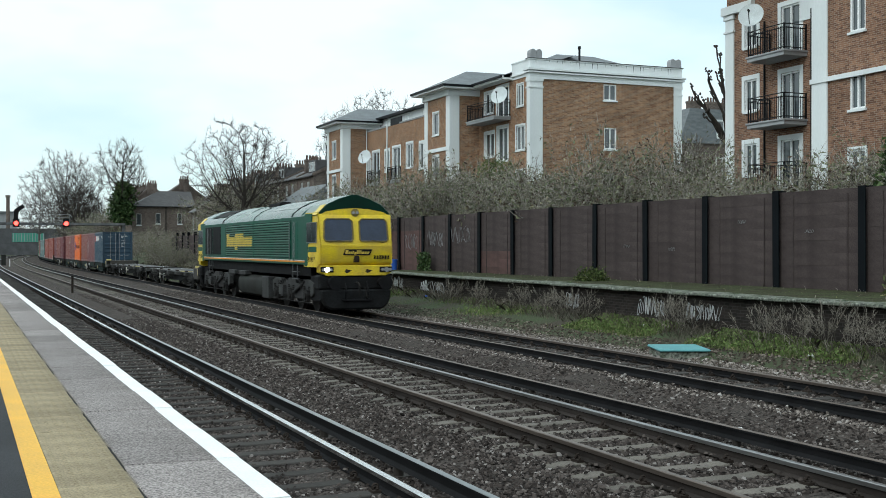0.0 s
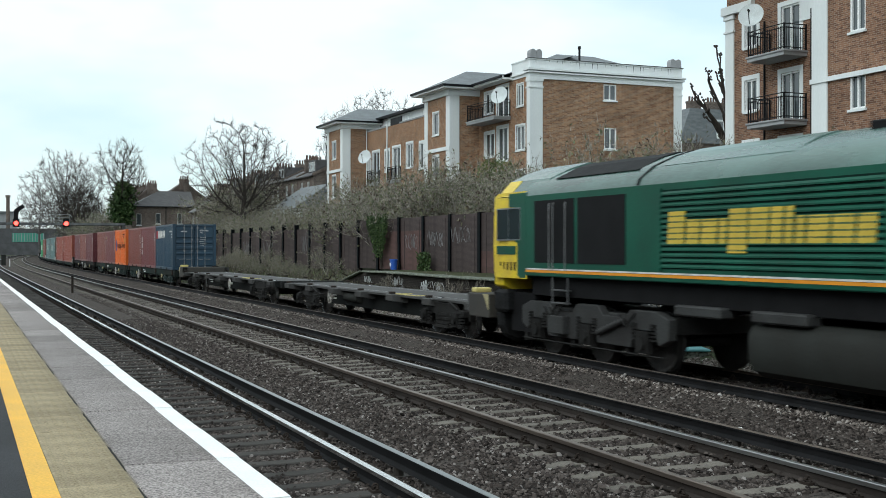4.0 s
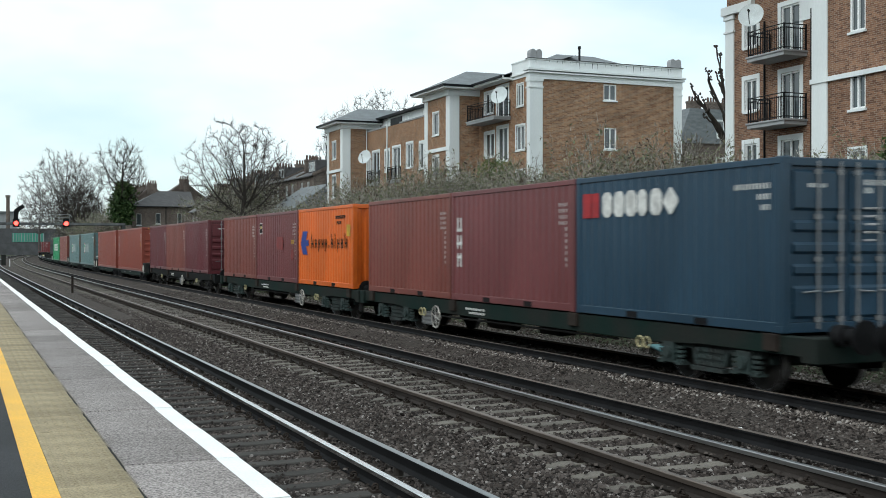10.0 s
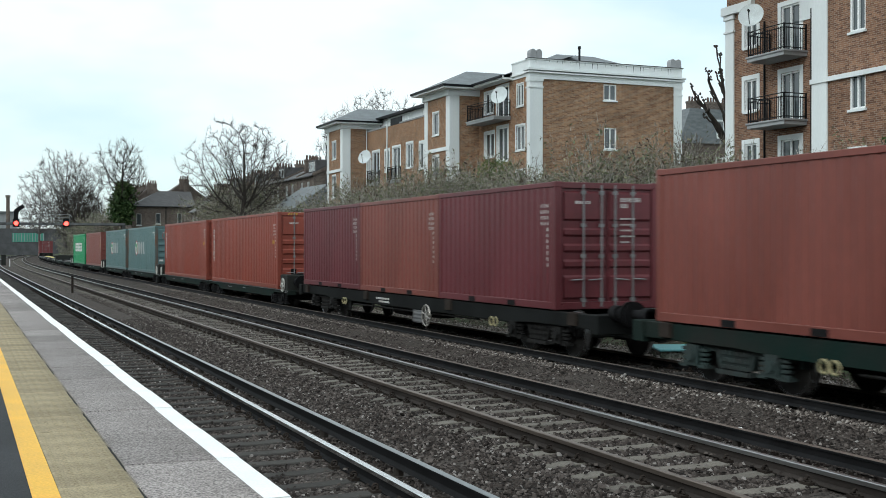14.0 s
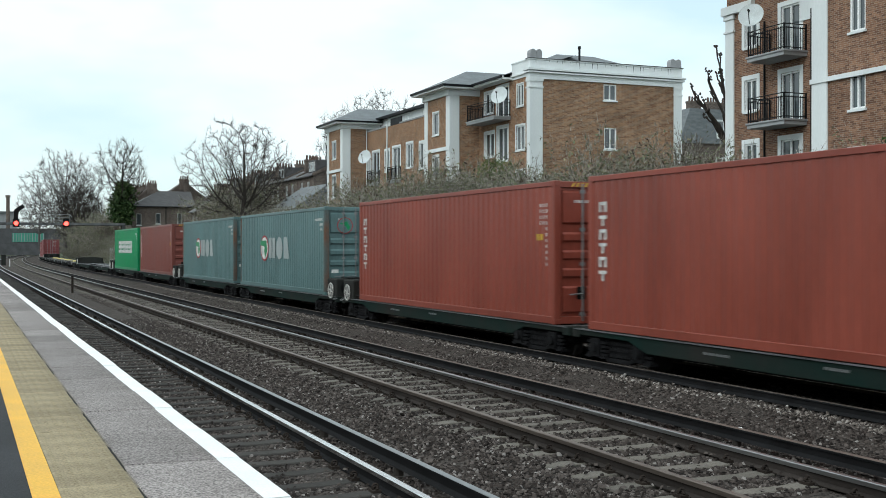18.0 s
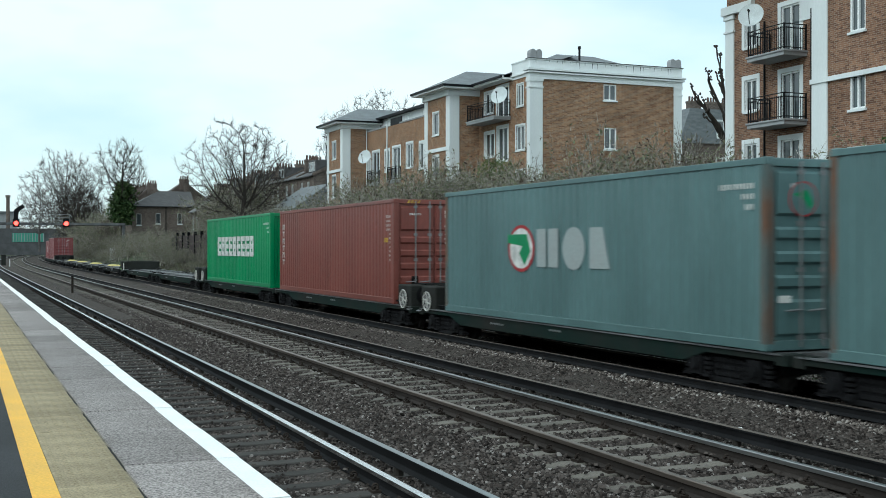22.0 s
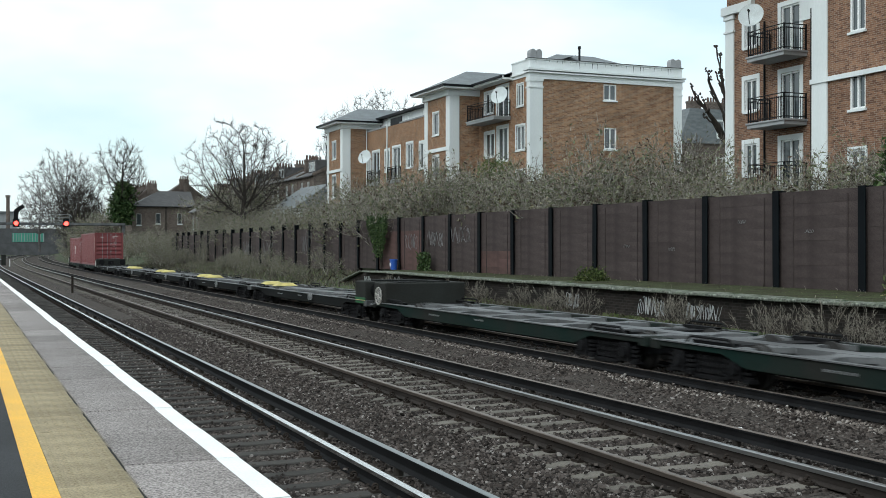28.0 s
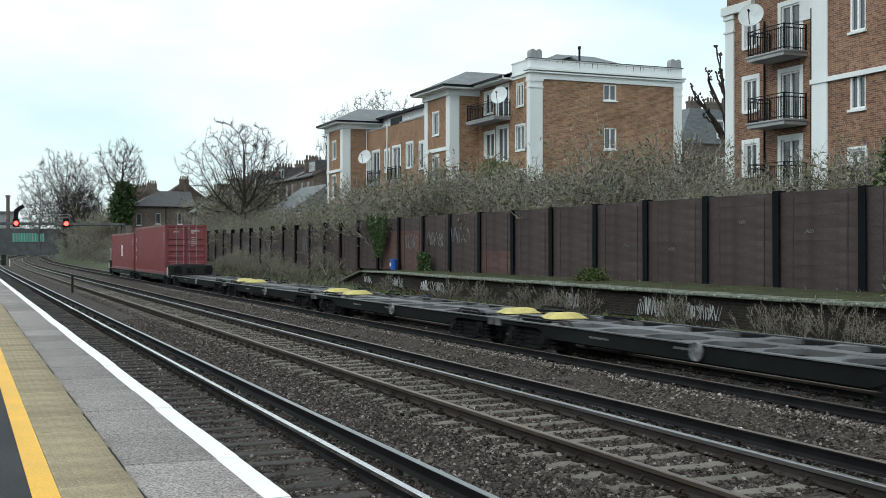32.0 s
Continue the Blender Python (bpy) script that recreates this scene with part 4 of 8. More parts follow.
        rail = Shape().tube([(-1.22, d * (hl + 0.16), 1.66), (-1.22, d * (hl + 0.22), 1.7), (-1.22, d * (hl + 0.22), 2.28), (1.22, d * (hl + 0.22), 2.28), (1.22, d * (hl + 0.22), 1.7), (1.22, d * (hl + 0.16), 1.66)], 0.018, 6)
        part("front_handrail", rail, "loco_yellow", c)
        part("valance", Shape().prism([(-1.02, 1.27), (1.02, 1.27), (1.25, 1.38), (1.26, 1.62), (-1.26, 1.62), (-1.25, 1.38)], d * (hl - 0.3), d * (hl + 0.15)), "loco_yellow", lo, "yellow front valance with grime", bevel=0.02)
        part("buffer_beam", Shape().box(-1.3, 1.3, min(d * (hl - 0.5), d * (hl + 0.1)), max(d * (hl - 0.5), d * (hl + 0.1)), 0.8, 1.3), "plough", lo, "grimy black buffer beam", bevel=0.07)
        part("obstacle_plough", Shape().prism([(-0.85, 0.15), (0.85, 0.15), (1.08, 0.26), (1.2, 0.5), (1.24, 0.82), (-1.24, 0.82), (-1.2, 0.5), (-1.08, 0.26)], d * (hl - 0.15), d * (hl + 0.16)), "plough", lo, "grimy black lifeguard and plough", bevel=0.06)
        part("plough_step", Shape().box(-0.5, 0.5, min(d * (hl + 0.14), d * (hl + 0.24)), max(d * (hl + 0.14), d * (hl + 0.24)), 0.42, 0.5), "black_paint", lo, bevel=0.02)
        part("draft_box", Shape().box(-1.1, 1.1, min(d * (hl - 1.5), d * (hl - 0.4)), max(d * (hl - 1.5), d * (hl - 0.4)), 0.42, 1.25), "black_paint", lo)
        add_buffers(lo, d * (hl + 0.08), d, 1.05)
        for hx in (0.35, -0.4):
            part("brake_hose", Shape().tube([(hx, d * (hl + 0.12), 1.1), (hx * 1.04, d * (hl + 0.33), 0.74), (hx, d * (hl + 0.22), 0.5)], 0.025), "black_paint", lo)
        # three-axle bogie
        b, dk = Shape(), Shape()
        for sx in (-1, 1):
            x0, x1 = sorted((sx * 0.98, sx * 1.16))
            b.prism([(-2.75, 0.62), (-2.75, 0.98), (-2.35, 1.10), (-1.55, 1.10), (-1.35, 0.95), (-0.6, 0.95), (-0.4, 1.12), (0.4, 1.12), (0.6, 0.95), (1.35, 0.95), (1.55, 1.10), (2.35, 1.10),
                     (2.75, 0.98), (2.75, 0.62), (2.45, 0.5), (2.3, 0.75), (1.7, 0.75), (1.55, 0.42), (0.4, 0.42), (0.3, 0.75), (-0.3, 0.75), (-0.4, 0.42), (-1.55, 0.42), (-1.7, 0.75), (-2.3, 0.75), (-2.45, 0.5)], x0, x1, "x")
            for yy in (-2.0, 0.0, 2.0):
                dk.box(min(sx * 1.1, sx * 1.22), max(sx * 1.1, sx * 1.22), yy - 0.2, yy + 0.2, 0.36, 0.74)
                dk.cyl((sx * 1.24, yy, 0.53), 0.13, 0.06, "x", 14)
                for q in (-0.3, 0.3):
                    for w in range(5):
                        dk.cyl((sx * 1.12, yy + q, 0.60 + w * 0.065), 0.095, 0.04, "z", 10)
                dk.box(min(sx * 0.9, sx * 1.1), max(sx * 0.9, sx * 1.1), yy + 0.6, yy + 0.72, 0.25, 0.8)
            for yy in (-1.75, 0.9, 1.15):
                dk.tube([(sx * 1.19, yy, 1.05), (sx * 1.23, yy + 0.25, 0.8), (sx * 1.2, yy + 0.5, 1.0)], 0.022, 5)
            dk.tube([(sx * 1.18, -2.6, 0.32), (sx * 1.18, 2.6, 0.32)], 0.02, 5)
            b.tube([(sx * 1.2, -1.4, 0.9), (sx * 1.22, -0.5, 0.62)], 0.06)
            b.box(min(sx * 1.15, sx * 1.3), max(sx * 1.15, sx * 1.3), 0.7, 1.3, 0.5, 0.85)
        b.box(-1, 1, -2.6, 2.6, 0.7, 1.0)
        bo = part("bogie", b, "loco_under", lo, "grimy grey three-axle bogie", at=(0, d * 6.55, 0), bevel=0.015)
        part("axlebox_gear", dk, "steel_dark", bo, "black axleboxes, coil springs and pipes")
        for yy in (-2.0, 0.0, 2.0):
            add_wheelset(bo, yy, 0.53, y0 + d * 6.55)
    # louvres
    for sx in (-1, 1):
        # A dark sheet on the solid side stands for the shade between louvres.
        part("louvre_backing", Shape().box(min(sx * 1.318, sx * 1.324), max(sx * 1.318, sx * 1.324), -6.95, 3.75, 1.85, 3.17), "hood_and_gap", lo, "dark sheet painted for the shade between the louvres")
        lv = Shape()
        for i in range(14):
            z = 1.87 + i * 0.093
            a, b = sx * 1.322, sx * 1.352
            for ya, yb in ((-6.95, -1.42), (-1.36, 3.75)):
                lv.prism([(a, z), (b, z), (b, z + 0.026), (a, z + 0.064)], ya, yb)
        part("louvre_panel", lv, "loco_green", lo, "green horizontal louvres")
        part("radiator_grille", Shape().box(min(sx * 1.31, sx * 1.33), max(sx * 1.31, sx * 1.33), 4.9, 6.62, 1.9, 3.16).box(min(sx * 1.31, sx * 1.33), max(sx * 1.31, sx * 1.33), 6.74, 8.4, 1.9, 3.16), "black_paint", lo, "black radiator grille")
        # company name as plain yellow strokes of uneven height
        wide = [0.46, 0.35, 0.40, 0.18, 0.44, 0.43, 0.26, 0.17, 0.18, 0.43, 0.42, 0.34]
        yy = 3.55
        xa, xb = sorted((sx * 1.33, sx * 1.352))
        for i, w in enumerate(wide):
            hi = 2.80 if i in (0, 4, 5, 6, 7) else 2.66
            low = 2.12 if i == 4 else 2.26
            lean = 0.05
            part("letter_block", Shape().prism([(yy, low), (yy - w, low), (yy - w - lean, hi), (yy - lean, hi)], xa, xb, "x"), "logo_yellow", lo, "slanted yellow lettering block")
            yy -= w + 0.06
        # raised flange round each louvre panel
        for ya, yb in ((-6.95, -1.42), (-1.36, 3.75)):
            part("louvre_frame", Shape().box(xa, xb, ya - 0.05, ya, 1.82, 3.2), "loco_green", lo)
            part("louvre_frame", Shape().box(xa, xb, yb, yb + 0.05, 1.82, 3.2), "loco_green", lo)
        # fuel tank and boxes
        for ya in (0.2, 2.2):
            part("air_filter_box", Shape().box(min(sx * 1.0, sx * 1.29), max(sx * 1.0, sx * 1.29), ya, ya + 1.25, 1.08, 1.26), "loco_under", lo, "grey filter box", bevel=0.03)
    part("fuel_tank", Shape().prism([(-1.0, 0.26), (1.0, 0.26), (1.2, 0.36), (1.28, 0.55), (1.28, 0.88), (1.2, 1.02), (1.05, 1.1), (-1.05, 1.1), (-1.2, 1.02), (-1.28, 0.88), (-1.28, 0.55), (-1.2, 0.36)], -2.6, 1.5), "wagon_grey", lo, "large dark grey fuel tank", smooth=True)
    part("tank_end_box", Shape().prism([(-1.27, 0.26), (1.27, 0.26), (1.29, 1.1), (-1.29, 1.1)], -3.65, -2.64), "loco_under", lo, "grey locker beside the tank", bevel=0.02)
    part("exhaust", Shape().box(-0.35, 0.35, -1.8, 0.0, 3.85, 4.0).box(-0.2, 0.2, -1.5, -0.7, 3.95, 4.06), "black_paint", lo, "sooty exhaust silencer", bevel=0.02)
    part("roof_grille", Shape().prism([(-1.05, 3.60), (-0.55, 3.84), (-0.2, 3.94), (0.2, 3.94), (0.55, 3.84), (1.05, 3.60)], 4.9, 8.0), "black_paint", lo, "dark radiator roof grille")
    for ya, yb in ((0.8, 4.2), (-6.9, -2.4)):
        part("roof_hatch", Shape().prism([(-1.0, 3.62), (-0.55, 3.845), (-0.2, 3.945), (0.2, 3.945), (0.55, 3.845), (1.0, 3.62)], ya, yb), "loco_roof", lo)
    for yy in (-7.15, -1.4, 4.5):
        part("roof_joint", Shape().prism([(p[0] * 1.012, p[1] + 0.012) for p in roof_out], yy - 0.03, yy + 0.03), "black_paint", lo)
    part("horn", Shape().cyl((0.5, -8.9, 3.86), 0.05, 0.5, "y", 10, 0.1), "galv", lo)


loco()


# ---- container wagons
def spine_wagon(a, b, box_end, hw, wheels_label="black spine container flat with pale hand wheel"):
    """An empty flat with a deep spine, outriggers and, at one end, a raised box."""
    y0, h = (a + b) / 2, (b - a) / 2
    w = rolling(thing("container_flat_wagon", wheels_label, "wagon", group="freight wagons"), y0)
    sp = Shape().prism([(-h + 0.5, 0.62), (-h + 3.2, 0.62), (-h + 5.0, 0.36), (h - 5.0, 0.36), (h - 3.2, 0.62), (h - 0.5, 0.62), (h - 0.5, 0.84), (-h + 0.5, 0.84)], -0.75, 0.75, "x")
    part("spine_beam", sp, "wagon_black", w, "deep black fish-bellied spine", bevel=0.01)
    part("deck", Shape().box(-1.0, 1.0, -h + 0.2, h - 0.2, 0.84, 0.91), "wagon_top", w, "worn dark grey deck plate", bevel=0.01)
    for k in range(7):
        yy = -h + 1.2 + k * (2 * h - 2.4) / 6
        part("outrigger", Shape().prism([(-1.22, 0.74), (-0.4, 0.6), (0.4, 0.6), (1.22, 0.74), (1.22, 0.905), (-1.22, 0.905)], yy - 0.28, yy + 0.28), "wagon_top", w, bevel=0.01)
        for sx in (-1, 1):
            part("container_spigot", Shape().box(min(sx * 1.05, sx * 1.2), max(sx * 1.05, sx * 1.2), yy - 0.09, yy + 0.09, 0.93, 0.99), "steel_brown", w, bevel=0.01)
    for e in (-1, 1):
        part("headstock", Shape().box(-1.2, 1.2, min(e * (h - 0.2), e * (h - 0.5)), max(e * (h - 0.2), e * (h - 0.5)), 0.7, 0.94), "wagon_black", w, bevel=0.015)
    if box_end:
        e = box_end
        ya, yb = sorted((e * (h - 0.05), e * (h - 1.15)))
        part("raised_end_box", Shape().box(-1.24, 1.24, ya, yb, 0.62, 1.17), "end_box", w, "raised grey-brown end box", bevel=0.025)
        inner = e * (h - 1.16)
        for sx in (-1, 1):
            part("edge_plate", Shape().box(min(sx * 1.0, sx * 1.245), max(sx * 1.0, sx * 1.245), min(inner, inner + 0.02 * e), max(inner, inner - 0.02 * e), 0.75, 1.16), "wagon_deck", w)
        for sx in (-1, 1):
            yc = ya if e < 0 else yb
            part("yellow_corner", Shape().prism([(-0.02 * e, 0.80), (-0.30 * e, 1.16), (-0.02 * e, 1.16)], min(sx * 1.236, sx * 1.246), max(sx * 1.236, sx * 1.246), "x"), "tie_cream", w, "worn yellow corner", at=(0, yc, 0))
        part("yellow_latch", Shape().box(-1.18, -0.8, yb - 0.32, yb - 0.02, 1.17, 1.28), "pale_yellow", w, bevel=0.02)
        add_buffers(w, e * (h - 0.1), e, 0.98)
    else:
        add_buffers(w, -h + 0.25, -1, 0.9)
    for q in (-0.62, 0.62):
        part("deck_edge_line", Shape().box(q - 0.02, q + 0.02, -h + 2.0, h - 2.0, 0.9, 0.918), "galv", w, "thin pale line along the deck")
    part("lashing_frame", Shape().box(-0.98, -0.5, -h + 5.2, -h + 5.27, 0.9, 0.93).box(-0.98, -0.5, -h + 6.7, -h + 6.77, 0.9, 0.93).box(-0.98, -0.92, -h + 5.2, -h + 6.77, 0.9, 0.93), "pale_yellow", w, "worn yellow lashing frame")
    hand_wheel(w, -1.16, hw, 0.62, 0.21, True, "rim")
    part("air_tank", Shape().cyl((-0.8, 1.6, 0.66), 0.16, 1.3, "y", 14), "wagon_grey", w, smooth=True)
    tagged(part("stencil", bars(bars(Shape(), -0.755, 3.6, 0.62, 0.9, 0.05, 7), -0.755, 3.6, 0.52, 0.7, 0.05, 6), "white_mark", w), kind="stuff")
    for yy in (-h + 3.1, h - 3.7):
        add_bogie(w, yy, y0)
    return w


def box_wagon(a, b, deck, hw, material="wagon_grey", clips="tie_cream", label="grimy container flat wagon carrying three short containers"):
    """A 60 ft flat: side sills, cross bearers, container pins, brake gear."""
    y0, h = (a + b) / 2, (b - a) / 2
    w = rolling(thing("container_flat_wagon", label, "wagon", group="freight wagons"), y0)
    for sx in (-1, 1):
        x0, x1 = sorted((sx * 1.02, sx * 1.19))
        part("side_sill", Shape().prism([(-h + 0.3, deck - 0.3), (-h + 2.8, deck - 0.3), (-h + 4.0, deck - 0.36), (h - 4.0, deck - 0.36), (h - 2.8, deck - 0.3), (h - 0.3, deck - 0.3), (h - 0.3, deck - 0.02), (-h + 0.3, deck - 0.02)], x0, x1, "x"),
             material, w, bevel=0.012)
        for k in range(4):
            yy = -h + 1.0 + k * (2 * h - 2.0) / 3
            part("pin_bracket", Shape().box(min(sx * 1.17, sx * 1.26), max(sx * 1.17, sx * 1.26), yy - 0.16, yy + 0.16, deck - 0.26, deck - 0.005), "steel_brown", w, bevel=0.01)
        for k in (-h * 0.55, h * 0.5):
            tie = Shape()
            for q in (-0.13, 0.05):
                tie.ring((sx * 1.24, k + q * 1.2, deck - 0.38), 0.095, 0.018, "x", 14, 5)
            part("tie_down_loop", tie, clips, w, "yellow tie-down loops")
        tagged(part("stencil", bars(bars(Shape(), -1.195, 1.2, deck - 0.2, 1.1, 0.05, 8), -1.195, 1.2, deck - 0.29, 0.9, 0.05, 7) if sx < 0 else bars(Shape(), 1.2, 1.2, deck - 0.2, 1.1, 0.05, 8), "white_mark", w), kind="stuff")
    for k in range(8):
        yy = -h + 0.8 + k * (2 * h - 1.6) / 7
        part("cross_bearer", Shape().box(-1.02, 1.02, yy - 0.09, yy + 0.09, deck - 0.24, deck - 0.04), "wagon_black", w)
    part("centre_sill", Shape().box(-0.25, 0.25, -h + 0.3, h - 0.3, deck - 0.5, deck - 0.1), "wagon_black", w)
    for e in (-1, 1):
        part("headstock", Shape().box(-1.25, 1.25, min(e * (h - 0.32), e * h), max(e * (h - 0.32), e * h), deck - 0.38, deck - 0.01), material, w, bevel=0.015)
        add_buffers(w, e * (h - 0.02), e, 0.98)
    hand_wheel(w, -1.24, hw, deck - 0.47, 0.27)
    part("brake_rigging", Shape().box(-0.9, -0.5, -1.8, -0.9, 0.4, 0.62).cyl((-0.7, 1.2, 0.5), 0.17, 1.2, "y", 12).tube([(-1.1, -h * 0.45, 0.55), (-1.1, h * 0.45, 0.5)], 0.025), "steel_dark", w)
    part("brake_panel", Shape().box(-1.19, -1.12, hw + 0.38, hw + 1.05, deck - 0.7, deck - 0.37), "wagon_deck", w, "grey brake panel", bevel=0.01)
    for k in range(3):
        part("panel_slat", Shape().box(-1.2, -1.188, hw + 0.42, hw + 1.01, deck - 0.66 + k * 0.1, deck - 0.61 + k * 0.1), "galv", w)
    for yy in (-h + 2.7, h - 2.7):
        add_bogie(w, yy, y0, teal=material == "wagon_green")
    return w


def low_wagon(a, b, end=0, deck=0.655, dark=False, covers=(), label="grimy green low-platform container wagon"):
    """One half of a low twin flat: a ladder frame close over small wheels; end: -1 or 1 has the raised end platform."""
    y0, h = (a + b) / 2, (b - a) / 2
    body = "wagon_black" if dark else "wagon_green"
    w = rolling(thing("low_container_wagon", label, "wagon", group="freight wagons"), y0)
    for sx in (-1, 1):
        x0, x1 = sorted((sx * 1.05, sx * 1.22))
        part("side_sill", Shape().prism([(-h + 0.1, deck - 0.12), (-h + 2.0, deck - 0.12), (-h + 2.6, deck - 0.3), (h - 2.6, deck - 0.3), (h - 2.0, deck - 0.12), (h - 0.1, deck - 0.12), (h - 0.1, deck - 0.01), (-h + 0.1, deck - 0.01)], x0, x1, "x"),
             body, w, bevel=0.012)
        part("sill_flange", Shape().box(min(sx * 1.13, sx * 1.25), max(sx * 1.13, sx * 1.25), -h + 0.1, h - 0.1, deck - 0.02, deck), "wagon_deck", w)
        tagged(part("stencil", bars(bars(Shape(), sx * 1.225, -0.4, deck - 0.13, 0.5, 0.04, 4), sx * 1.225, 2.2, deck - 0.16, 0.7, 0.04, 6), "galv", w), kind="stuff")
    for k in range(9):
        yy = -h + 0.5 + k * (2 * h - 1.0) / 8
        wide = 0.17 if k % 2 == 0 else 0.09
        cb = Shape().box(-1.05, 1.05, yy - wide, yy + wide, deck - 0.12, deck - 0.012)
        for ax, bx in ((-1.05, -0.72), (1.05, 0.72), (-0.18, -0.5), (0.18, 0.5)):
            for d in (-1, 1):
                cb.prism([(ax, yy + d * wide), (bx, yy + d * wide), (ax, yy + d * (wide + 0.24))], deck - 0.1, deck - 0.014, "z")
        part("cross_bearer", cb, "wagon_deck", w, "worn steel cross bearer with gussets")
    part("centre_sill", Shape().box(-0.18, 0.18, -h + 0.2, h - 0.2, deck - 0.16, deck - 0.008), "wagon_deck", w)
    part("pipe_run", Shape().tube([(-0.9, -h + 2.4, deck - 0.34), (-0.9, h - 2.4, deck - 0.34)], 0.03).tube([(-0.8, -h + 2.4, deck - 0.3), (-0.8, h - 2.4, deck - 0.3)], 0.02), "steel_dark", w)
    if end:
        ya, yb = sorted((end * (h - 1.2), end * (h + 0.0)))
        part("raised_end_platform", Shape().box(-1.22, 1.22, ya + 0.12, yb - 0.12, 0.55, 1.22), "wagon_grey", w, "raised dark green end bulkhead", bevel=0.03)
        # No hole is cut: a black plate stands for the opening's dark inside.
        part("end_opening", Shape().box(-0.25, 0.2, ya + 0.108 if end < 0 else yb - 0.13, ya + 0.13 if end < 0 else yb - 0.108, 0.75, 1.05), "black_paint", w)
        part("end_top_plate", Shape().box(-0.8, 0.8, ya + 0.25, yb - 0.25, 1.22, 1.25), "wagon_black", w, bevel=0.02)
        if not dark:
            hand_wheel(w, -1.26, end * (h - 0.6), 0.84, 0.24, True, "wheel_paint")
            part("wheel_dish", Shape().cyl((-1.235, end * (h - 0.6), 0.84), 0.19, 0.025, "x", 20), "wagon_deck", w)
            part("grab_rail", Shape().tube([(-1.22, end * (h - 0.2), 0.62), (-1.3, end * (h - 0.2), 0.58), (-1.3, end * (h - 0.02), 0.58), (-1.22, end * (h - 0.02), 0.62)], 0.012, 5), "galv", w)
        else:
            mp = part("marker_panel", Shape().box(-1.232, -1.21, ya + 0.16, yb - 0.16, 0.57, 0.74), "panel_green", w, "green panel at the foot of the bulkhead")
            part("panel_stripe", Shape().box(-1.236, -1.22, ya + 0.17, yb - 0.17, 0.64, 0.67), "pale_yellow", mp, "yellow stripe")
            for q in (0, 0.26):
                hand_wheel(w, -1.26, end * (h - 5.7 - q), deck - 0.1, 0.11, True, "galv")
        add_buffers(w, end * (h - 0.02), end, 0.95)
    else:
        hand_wheel(w, -1.27, -0.6, deck - 0.12, 0.15, False, "galv")
    for yy in (-h + 0.14, h - 0.14):
        part("end_plate", Shape().box(-1.235, -0.9, yy - 0.13, yy + 0.13, deck - 0.17, deck + 0.004), "wagon_deck" if dark else body, w, bevel=0.01)
    for yc in covers:
        yy = yc - y0
        c = Shape()
        c.add([(-0.46, yy - 0.34, deck), (0.46, yy - 0.34, deck), (0.46, yy + 0.34, deck), (-0.46, yy + 0.34, deck),
               (-0.28, yy - 0.2, deck + 0.13), (0.28, yy - 0.2, deck + 0.13), (0.28, yy + 0.2, deck + 0.13), (-0.28, yy + 0.2, deck + 0.13)],
              [(3, 2, 1, 0), (4, 5, 6, 7), (0, 1, 5, 4), (1, 2, 6, 5), (2, 3, 7, 6), (3, 0, 4, 7)])
        part("wheel_cover", c, "pale_yellow", w, "faded yellow trapezoid wheel cover", bevel=0.02)
    for yy in (-h + 1.55, h - 1.55):
        add_bogie(w, yy, y0, 0.75, 0.34)
    return w


# ---- containers
def corrugated(length, height, depth=0.018, pitch=0.278):
    """A corrugated sheet along y, centred; its outer face is at x = 0 and looks to -x."""
    n = max(2, round(length / pitch))
    q = length / n
    v, f = [], []
    for i in range(n):
        y = -length / 2 + i * q
        for yy, x in ((y, 0.0), (y + q * 0.36, 0.0), (y + q * 0.5, depth), (y + q * 0.86, depth)):
            v += [(x, yy, 0), (x, yy, height)]
    v += [(0, length / 2, 0), (0, length / 2, height)]
    f = [(2 * i, 2 * i + 1, 2 * i + 3, 2 * i + 2) for i in range(len(v) // 2 - 1)]
    return Shape().add(v, f)


PAINT = {}


def paint(name, c, c2=None):
    if name not in PAINT:
        PAINT[name] = mat(name, c, 0.42, 0, 0.2, 0.55, 0.06, 14, c2, stretch=(1, 1, 0.35), fine=0.09, spec=0.5)
    return PAINT[name]


